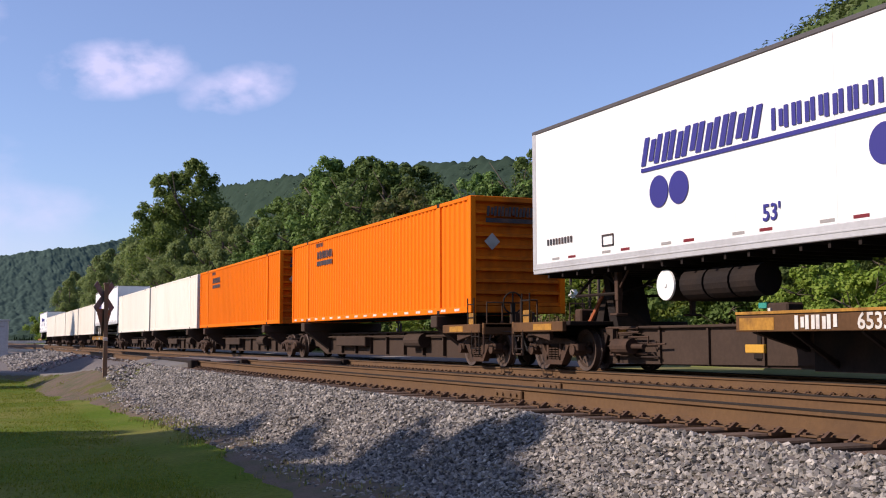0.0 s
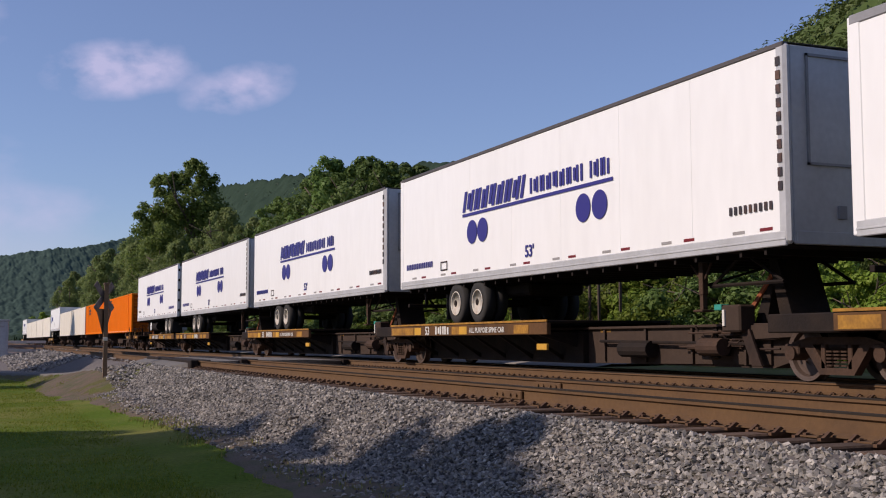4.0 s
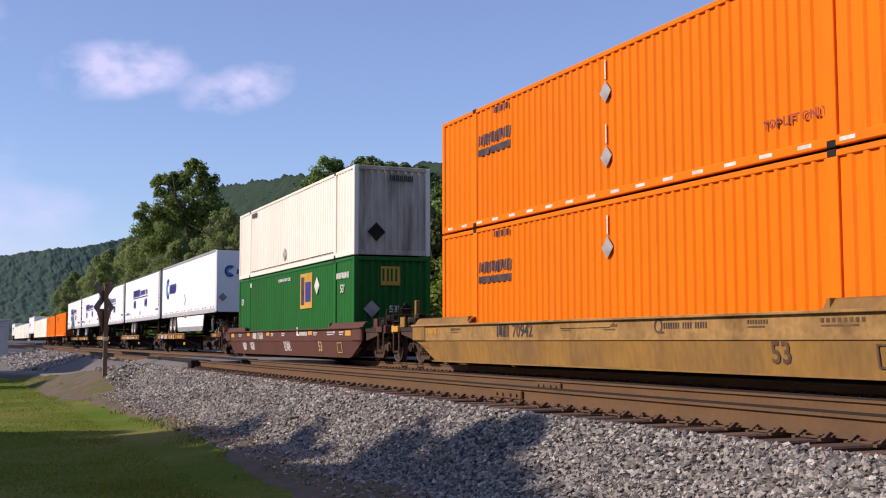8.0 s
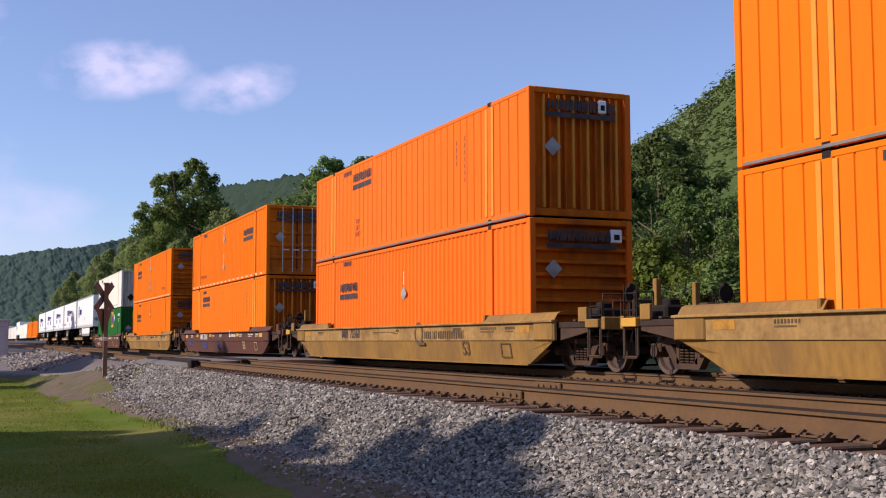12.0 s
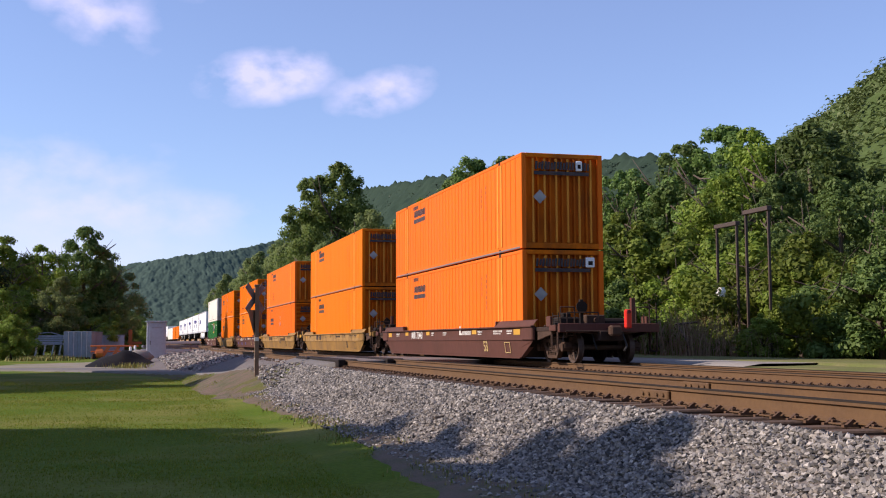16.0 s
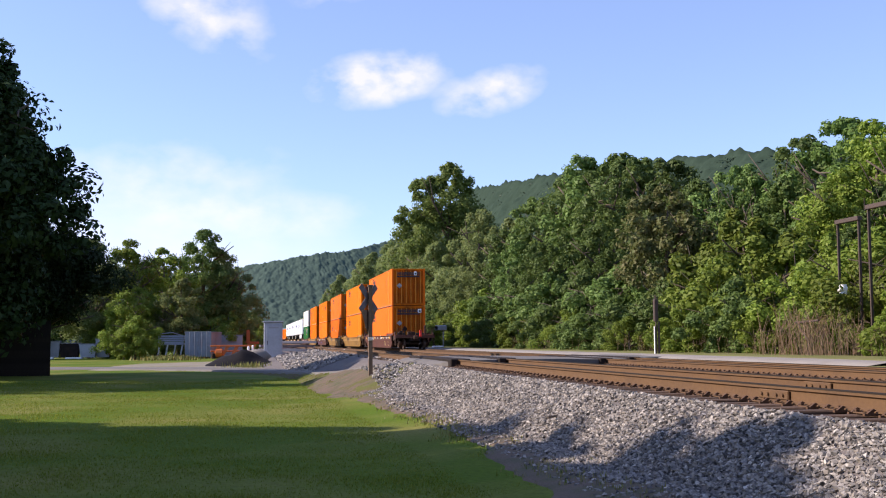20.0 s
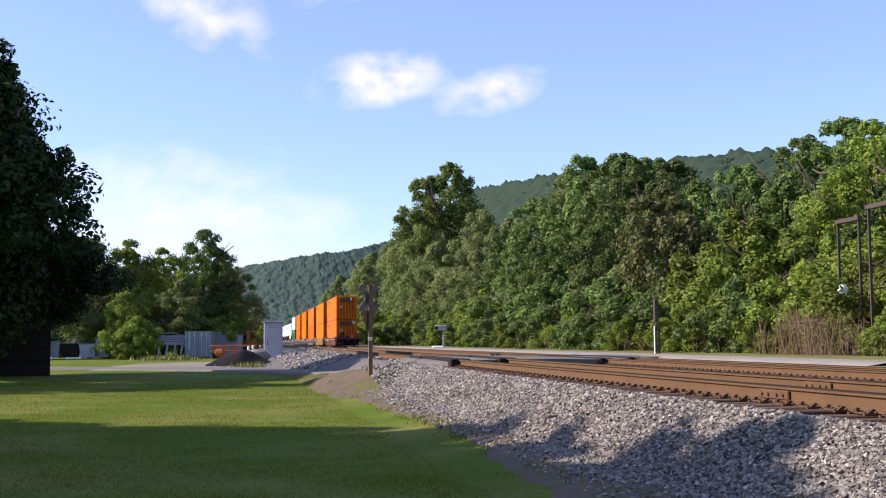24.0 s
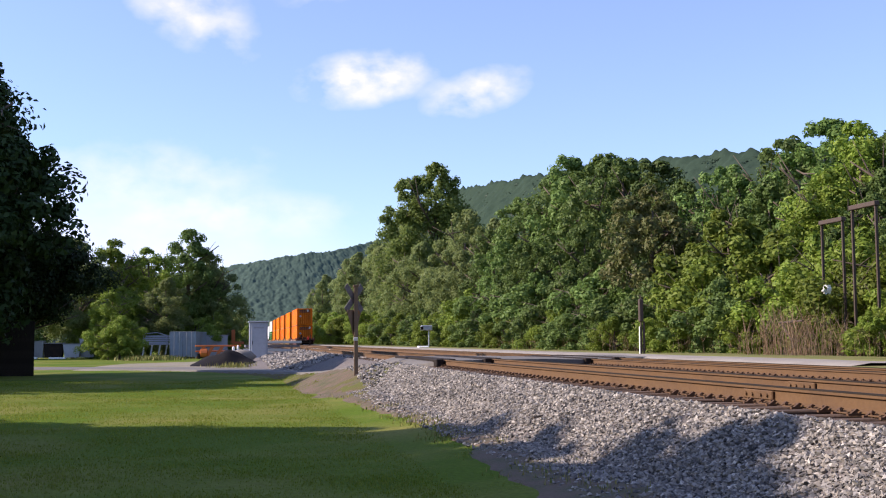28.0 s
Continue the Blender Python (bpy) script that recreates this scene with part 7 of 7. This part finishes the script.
# signal cabinet
cab = thing("signal_cabinet", "tall gray steel signal cabinet on a concrete pad", "cabinet", at=(2.1, 85.4, -0.95))
part("body", Shape().box(-0.68, 0.68, -0.5, 0.5, 0.12, 2.95, 0.03), M_galv, cab)
part("roof", Shape().box(-0.76, 0.76, -0.6, 0.6, 2.95, 3.04, 0.02), M_galv, cab)
d = part("door", Shape().box(-0.52, 0.56, -0.535, -0.5, 0.3, 2.75, 0.015), M_galv, cab)
part("handle", Shape().box(-0.46, -0.42, -0.57, -0.535, 1.3, 1.6, 0.008), M_black_steel, d)
part("vent", Shape().box(-0.35, 0.4, -0.54, -0.53, 2.5, 2.62, 0.004), M_gray_rail, d)
part("pad", Shape().box(-0.85, 0.85, -0.7, 0.7, -0.1, 0.12, 0.02), M_concrete, cab)

# storage container
bx2 = thing("storage_container", "blue-gray steel storage container standing in the yard", "container", at=(-4.45, 113, -1.0))
bx2.rotation_euler = (0, 0, radians(-9))
part("door", Shape().box(-1.2, -0.01, -0.04, 0.02, 0.15, 2.5, 0.02), M_blue_gray, bx2)
part("door", Shape().box(0.01, 1.2, -0.04, 0.02, 0.15, 2.5, 0.02), M_blue_gray, bx2)
for x in (-0.85, -0.35, 0.35, 0.85):
    part("lock_rod", Shape().tube((x, -0.07, 0.1), (x, -0.07, 2.55), 0.025, seg=6), M_alu, bx2)
for sx in (-1, 1):
    part("side_wall", Shape().sheet([[(sx * (1.2 - (0.036 if i % 4 in (1, 2) else 0)), 0.05 + i * 0.135, z) for i in range(45)] for z in (0.1, 2.5)]), M_blue_gray, bx2)
    part("corner_post", Shape().box(sx * 1.22 - 0.06, sx * 1.22 + 0.06, -0.05, 0.1, 0, 2.6, 0.015), M_blue_gray, bx2)
part("roof", Shape().box(-1.24, 1.24, -0.04, 6.05, 2.5, 2.6, 0.02), M_blue_gray, bx2)
part("floor", Shape().box(-1.2, 1.2, 0, 6.0, 0, 0.12), M_black_steel, bx2)
part("end_wall", Shape().box(-1.2, 1.2, 5.95, 6.0, 0.1, 2.5), M_blue_gray, bx2)
bx3 = thing("storage_bin", "gray steel bin behind the storage container", "bin", at=(-1.6, 121, -1.0))
part("body", Shape().box(-1.4, 1.4, -0.6, 0.6, 0.0, 2.2, 0.03), M_galv, bx3)
part("lid", Shape().box(-1.45, 1.45, -0.65, 0.65, 2.2, 2.3, 0.02), M_gray_rail, bx3)

# heap under a black tarpaulin
heap = Shape()
rows = []
for j in range(9):
    v = j / 8
    rows.append([(-2.6 + 5.4 * u, -1.6 + 3.2 * v, 1.18 * max(0, (1 - abs(2 * u - 0.86) ** 1.05)) * max(0, 1 - abs(2 * v - 1) ** 1.4) * (1 + 0.3 * noise.noise((u * 6, v * 5, 2))) - 0.06) for u in [i / 24 for i in range(25)]])
heap.sheet(rows)
solid("tarpaulin_mound", heap, M_tarp, "low mound covered with a black tarpaulin", "mound", at=(0.1, 76, -1.02), smooth=True)
solid("pale_sand_pile", Shape().lathe((0, 0, 0), [(0, 0.02), (0.3, 0.35), (0.9, 0.5), (1.6, 0.4), (2.0, 0.02)], 14), M_gravel_road, "pale sand behind the covered heap", "sand pile", at=(-0.2, 77.6, -0.42), smooth=True)

# orange machinery frame
M_machine = mat("machine_orange", (0.55, 0.14, 0.03), 0.55, dirt=(0.2, 0.08, 0.04), amount=0.5)
pl = thing("machine_attachment", "rusty orange steel machine attachment lying in the yard", "machinery", at=(-1.3, 110, -1.0))
part("frame", Shape().box(-1.9, 2.4, -0.15, 0.15, 1.12, 1.28, 0.03).box(-1.9, 1.6, 0.7, 0.95, 0.62, 0.76, 0.03), M_machine, pl)
for x in (-1.2, -0.4, 0.5):
    part("arm", Shape().prism([(x - 0.6, 0.1), (x - 0.3, 0.1), (x + 0.3, 1.15), (x - 0.05, 1.15)], -0.1, 0.1, "y"), M_machine, pl)
part("bucket", Shape().lathe((-1.1, 0, 0.55), [(-0.35, 0.1), (-0.3, 0.42), (0.3, 0.45), (0.4, 0.12)], 10), M_machine, pl)
part("foot", Shape().box(-1.7, -1.4, -0.3, 0.3, 0, 0.5, 0.03).box(1.9, 2.2, -0.3, 0.3, 0, 1.1, 0.03), M_black_steel, pl)
bk = thing("machine_boom", "dark orange boom of a parked machine", "machinery", at=(0.4, 128, -1.0))
part("mast", Shape().box(-0.2, 0.2, -0.2, 0.2, 0, 2.9, 0.03).box(-1.6, 1.2, -0.15, 0.15, 1.3, 1.6, 0.03), M_machine, bk)
part("base", Shape().box(-1.5, 1.3, -0.8, 0.8, 0, 0.8, 0.05), M_black_steel, bk)

# stacked beams and steel beside the ballast
for i, (x, y, n) in enumerate(((3.9, 92, 5), (2.9, 98, 4))):
    st = thing("beam_stack", "stack of gray timber beams on bearers", "beam stack", "beam stacks", at=(x, y, -0.98))
    for k in range(n):
        for j in range(3):
            part("beam", Shape().box(-1.6, 1.6, -0.11, 0.11, 0, 0.2, 0.015), M_concrete if (k + j) % 3 else M_gray_board, st, "", (rng.uniform(-0.2, 0.2), j * 0.3 - 0.3, 0.12 + k * 0.32))
        part("bearer", Shape().box(-0.08, 0.08, -0.5, 0.5, 0, 0.1, 0.01), M_wood_post, st, "", (-1.0, 0, 0.02 + k * 0.32))
        part("bearer", Shape().box(-0.08, 0.08, -0.5, 0.5, 0, 0.1, 0.01), M_wood_post, st, "", (1.0, 0, 0.02 + k * 0.32))
for x, h in ((0.35, 1.1), (0.75, 1.2)):
    solid("bollard", Shape().tube((0, 0, -0.2), (0, 0, h), 0.11, seg=12).tube((0, 0, h), (0, 0, h + 0.06), 0.11, 0.05, 12), M_white, "white-painted steel bollard in the yard", "bollard", "yard bollards", at=(x, 104, -1.0))
solid("concrete_block", Shape().box(-0.9, 0.9, -0.4, 0.4, 0, 0.55, 0.04), M_concrete, "pale concrete block in the yard", "block", at=(1.3, 100, -1.0))

# white trestle rack
rk = thing("trestle_rack", "white-painted timber trestle rack before the trees", "rack", at=(-7.3, 117, -1.0))
rk.scale = (0.85, 0.85, 0.85)
part("deck", Shape().box(-1.6, 1.6, -0.7, 0.7, 1.55, 1.75, 0.02), M_galv, rk)
for x in (-1.3, -0.4, 0.5, 1.3):
    for y in (-0.6, 0.6):
        part("leg", Shape().prism([(x - 0.25, 0), (x - 0.13, 0), (x + 0.12, 1.56), (x, 1.56)], y - 0.06, y + 0.06, "y"), M_white, rk)
for k in range(4):
    part("board", Shape().box(-1.5, 1.5, -0.05, 0.05, 0, 0.18, 0.01), M_galv, rk, "", (0.1 * k, -0.4 + 0.25 * k, 1.76 + 0.24 * k))
part("frame", Shape().tube((-1.4, 0, 1.75), (-1.4, 0, 2.9), 0.05, seg=6).tube((1.3, 0, 1.75), (1.3, 0, 2.7), 0.05, seg=6).tube((-1.4, 0, 2.85), (0.2, 0, 3.0), 0.05, seg=6).tube((0.2, 0, 3.0), (1.3, 0, 2.65), 0.05, seg=6), M_galv, rk)

# clutter and panels along the far left of the yard
for x, w, h, m in ((-19.2, 1.5, 1.7, M_gray_rail), (-17.4, 1.6, 1.5, M_black_steel), (-15.6, 1.4, 1.4, M_galv), (-14.2, 1.2, 1.9, M_galv)):
    fb = thing("yard_bin", "weathered steel bin at the edge of the yard", "bin", "yard bins", at=(x, 119.5 + (x % 2) * 0.5, -0.98))
    part("body", Shape().prism([(-w / 2, 0.1), (w / 2, 0.1), (w / 2 + 0.15, h), (-w / 2 - 0.15, h)], -0.6, 0.6, "y"), m, fb)
    part("rim", Shape().box(-w / 2 - 0.2, w / 2 + 0.2, -0.65, 0.65, h, h + 0.08, 0.02), M_gray_rail, fb)
pf = thing("panel_fence", "open gray rail fence behind the yard", "fence", at=(0, 123, -1.0))
for i in range(9):
    part("fence_post", Shape().box(-0.05, 0.05, -0.05, 0.05, 0, 1.9, 0.01), M_galv, pf, "", (-21 + i * 1.05, 0, 0))
for z in (0.5, 1.1, 1.75):
    part("rail", Shape().box(-21, -12.6, -0.03, 0.03, z, z + 0.07), M_galv, pf)
solid("white_slab", Shape().box(-0.8, 0.8, -0.5, 0.5, 0, 0.16, 0.02), M_white, "white slab lying on the grass", "slab", at=(-16.6, 117, -1.0))
solid("white_slab", Shape().box(-0.5, 0.5, -0.4, 0.4, 0, 0.2, 0.02), M_white, "white slab lying on the grass", "slab", at=(-19.0, 116.5, -1.0))

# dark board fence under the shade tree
# Dark wood, its colour blackened further for the shade beneath the maple.
M_dark_board = mat("shaded_dark_board", (0.022, 0.017, 0.014), 0.95, spec=0.1, amount=0.5, coarse=2, fine=20)
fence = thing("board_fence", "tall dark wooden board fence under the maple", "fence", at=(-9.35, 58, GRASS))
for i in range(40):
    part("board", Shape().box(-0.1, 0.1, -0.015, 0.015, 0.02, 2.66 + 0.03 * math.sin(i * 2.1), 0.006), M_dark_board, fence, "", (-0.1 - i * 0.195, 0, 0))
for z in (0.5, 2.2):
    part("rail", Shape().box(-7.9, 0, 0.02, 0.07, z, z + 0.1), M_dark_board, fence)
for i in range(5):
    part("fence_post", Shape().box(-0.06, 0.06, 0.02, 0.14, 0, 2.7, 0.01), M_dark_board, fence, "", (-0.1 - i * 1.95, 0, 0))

# old steel frames in the scrub
for x, y0, y1, top in ((22.4, 39.9, 38.4, 4.95), (21.8, 36.7, 35.2, 5.15)):
    fr2 = thing("steel_frame", "tall rusty steel frame standing in the scrub", "steel frame", "old steel frames", at=(x, 0, 0))
    for y in (y0, y1):
        part("upright", Shape().box(-0.05, 0.05, y - 0.035, y + 0.035, -1.0, top, 0.01), M_old_steel, fr2)
    part("crosshead", Shape().box(-0.1, 0.1, y1 - 0.08, y0 + 0.08, top - 0.04, top + 0.12, 0.015), M_old_steel, fr2)
solid("signal_lamp_shell", Shape().tube((0, 0, -0.14), (0, 0, 0.2), 0.13, seg=14).box(-0.2, 0.12, -0.14, 0.14, -0.05, 0.12, 0.03), M_white, "pale shell of an old signal in the bushes", "signal", at=(21.4, 37.9, 2.3))
bent = thing("bent_bracket", "dark bent steel bracket in the scrub", "bracket", at=(20.3, 38.6, 0))
part("bar", Shape().tube((0, 0.9, 1.15), (0, -0.9, 1.2), 0.04, seg=6).tube((0, 0.7, 1.1), (0, -0.1, 0.45), 0.04, seg=6).tube((0, -0.1, 0.5), (0, -0.15, -0.6), 0.05, seg=6), M_old_steel, bent)

# lineside posts
ws2 = thing("lineside_post", "white-painted post with a gray mast beside the lane", "post", at=(16.9, 45.0, -0.2))
part("mast", Shape().tube((0, 0, 0), (0, 0, 2.6), 0.04, 0.03, 10).box(-0.09, 0.09, -0.09, 0.09, 1.5, 2.45, 0.03), M_old_steel, ws2)
part("sleeve", Shape().box(-0.09, -0.06, -0.04, 0.03, 0.05, 1.3, 0.01), M_white, ws2, "white-painted face")
part("rust_pipe", Shape().tube((0.12, 0, 0), (0.12, 0, 1.5), 0.05, seg=8), M_old_steel, ws2)
mk = thing("mile_marker", "silver box on a slim post beside the track", "marker", at=(17.6, 101.5, -0.25))
part("post", Shape().tube((0.2, 0, 0), (0.2, 0, 1.9), 0.06, seg=8), M_galv, mk)
part("box", Shape().box(-0.55, 0.5, -0.2, 0.2, 1.75, 2.2, 0.05), M_galv, mk)
part("visor", Shape().box(-0.6, -0.35, -0.26, -0.16, 1.8, 2.1, 0.02), M_black_steel, mk)
solid("white_lid", Shape().box(-0.6, 0.45, -0.3, 0.3, 0, 0.3, 0.1), M_white, "white rounded lid lying beside the post", "lid", at=(17.2, 100.6, -0.2))

# small things on the track
solid("yellow_block", Shape().box(-0.12, 0.12, -0.3, 0.3, 0, 0.09, 0.02), M_yellow, "yellow-painted block between the rails", "block", at=(12.0, 16.5, FAR_Z - 0.19))
solid("stick", Shape().tube((0, 0, 0), (0.45, 0.4, 0.03), 0.018, 0.012, 6), M_bark, "dark stick lying on the ballast", "stick", at=(4.25, 15.7, -0.53))
solid("painted_arrow", Shape().prism([(-0.3, 0.03), (0.1, 0.03), (0.1, 0.1), (0.35, 0), (0.1, -0.1), (0.1, -0.03), (-0.3, -0.03)], 0, 0.006, "z"), M_logo_white, "pale painted arrow on a tie", "marking", at=(9.0, 9.6, -0.28))
for x in (TRACKS[0] - 0.753, TRACKS[0] + 0.753):
    jb = solid("joint_bar", Shape().box(-0.05, -0.012, -0.35, 0.35, -0.15, -0.05, 0.01).tube((-0.07, -0.25, -0.1), (-0.04, -0.25, -0.1), 0.02, seg=6).tube((-0.07, -0.1, -0.1), (-0.04, -0.1, -0.1), 0.02, seg=6).tube((-0.07, 0.1, -0.1), (-0.04, 0.1, -0.1), 0.02, seg=6).tube((-0.07, 0.25, -0.1), (-0.04, 0.25, -0.1), 0.02, seg=6), M_rail, "bolted steel joint bar on the rail", "joint bar", "rail joints", at=(x, 11.65 if x < 6 else 13.5, NEAR_Z))

# dead stems and dry scrub at the wood's foot
V, F = [], []
for i in range(900):
    k = rng.random()
    y = 32 + 60 * k if i % 3 else 36.5 + 5 * rng.random()
    if i % 2 and i % 3 == 0:
        continue
    x = 18.9 + 2.0 * rng.random() + 0.6
    h = rng.uniform(0.3, 1.1) if i % 3 else rng.uniform(0.7, 2.3)
    a, r = rng.uniform(0, 6.28), 0.01 if i % 3 else 0.018
    dx, dy = math.cos(a) * h * 0.22, math.sin(a) * h * 0.22
    for (px, py, pz), (qx, qy, qz) in (((x, y, -0.6), (x + dx, y + dy, h)), ((x + dx * 0.5, y + dy * 0.5, h * 0.45), (x - dx * 0.6, y + dy * 1.5, h * 0.9))):
        n = len(V)
        V += [(px - r, py, pz), (px + r, py, pz), (qx, qy, qz), (px, py - r, pz), (px, py + r, pz)]
        F += [(n, n + 1, n + 2), (n + 3, n + 4, n + 2)]
me = bpy.data.meshes.new("dry_scrub")
me.from_pydata(V, [], F)
me.materials.append(M_dry)
tagged(new("dry_scrub", me), "dry brown stems at the foot of the wood", "scrub", kind="stuff")
# weeds: at the ballast edge and in the yard
V, F = [], []
for i in range(9000):
    if i % 3 == 0:
        x, y, h = rng.normal(-6.9, 1.2), rng.uniform(104, 118), rng.uniform(0.1, 0.5)
    elif i % 3 == 1:
        y = rng.uniform(9, 34)
        x, h = 3.45 + rng.normal(0, 0.3), rng.uniform(0.02, 0.06)
        if noise.noise((x, y * 0.6, 7)) < 0.08:
            continue
    else:
        if i % 4:
            continue
        y = rng.uniform(70, 78)
        x, h = rng.normal(0.4, 0.7), rng.uniform(0.05, 0.4)
    a = rng.uniform(0, 6.28)
    w = 0.004 + 0.0004 * y
    n = len(V)
    gz = lawn_z(x, y) + 0.02 if y < 40 else GRASS
    V += [(x - math.sin(a) * w, y + math.cos(a) * w, gz - 0.02), (x + math.sin(a) * w, y - math.cos(a) * w, gz - 0.02), (x + math.cos(a) * h * 0.4, y + math.sin(a) * h * 0.4, gz + h + 0.01)]
    F.append((n, n + 1, n + 2))
me = bpy.data.meshes.new("weeds")
me.from_pydata(V, [], F)
me.materials.append(stuff_mat("weed_blade", [(0.13, 0.17, 0.025), (0.22, 0.21, 0.05), (0.3, 0.26, 0.09), (0.12, 0.17, 0.03)], 0.8))
tagged(new("weeds", me), "tufts of yellowing weeds", "weeds", kind="stuff")
# ---- motion ----


def motions():
    for ob, s, z in MOVERS:
        walk(ob, [(t, pose(TRACK_X, place_of(s, t), z)) for t in range(0, 29, 2)])
    # the wheels roll with the train: one row for each thirtieth of a second
    turns = [(k / 30, math.degrees(place_of(0, k / 30) / 0.42)) for k in range(0, 28 * 30 + 1)]
    for w in WHEELS[:TURNING]:
        x, y, z = w.location
        walk(w, [(t, pose(x, y, z, -(a % 360), 0, 0)) for t, a in turns])


motions()
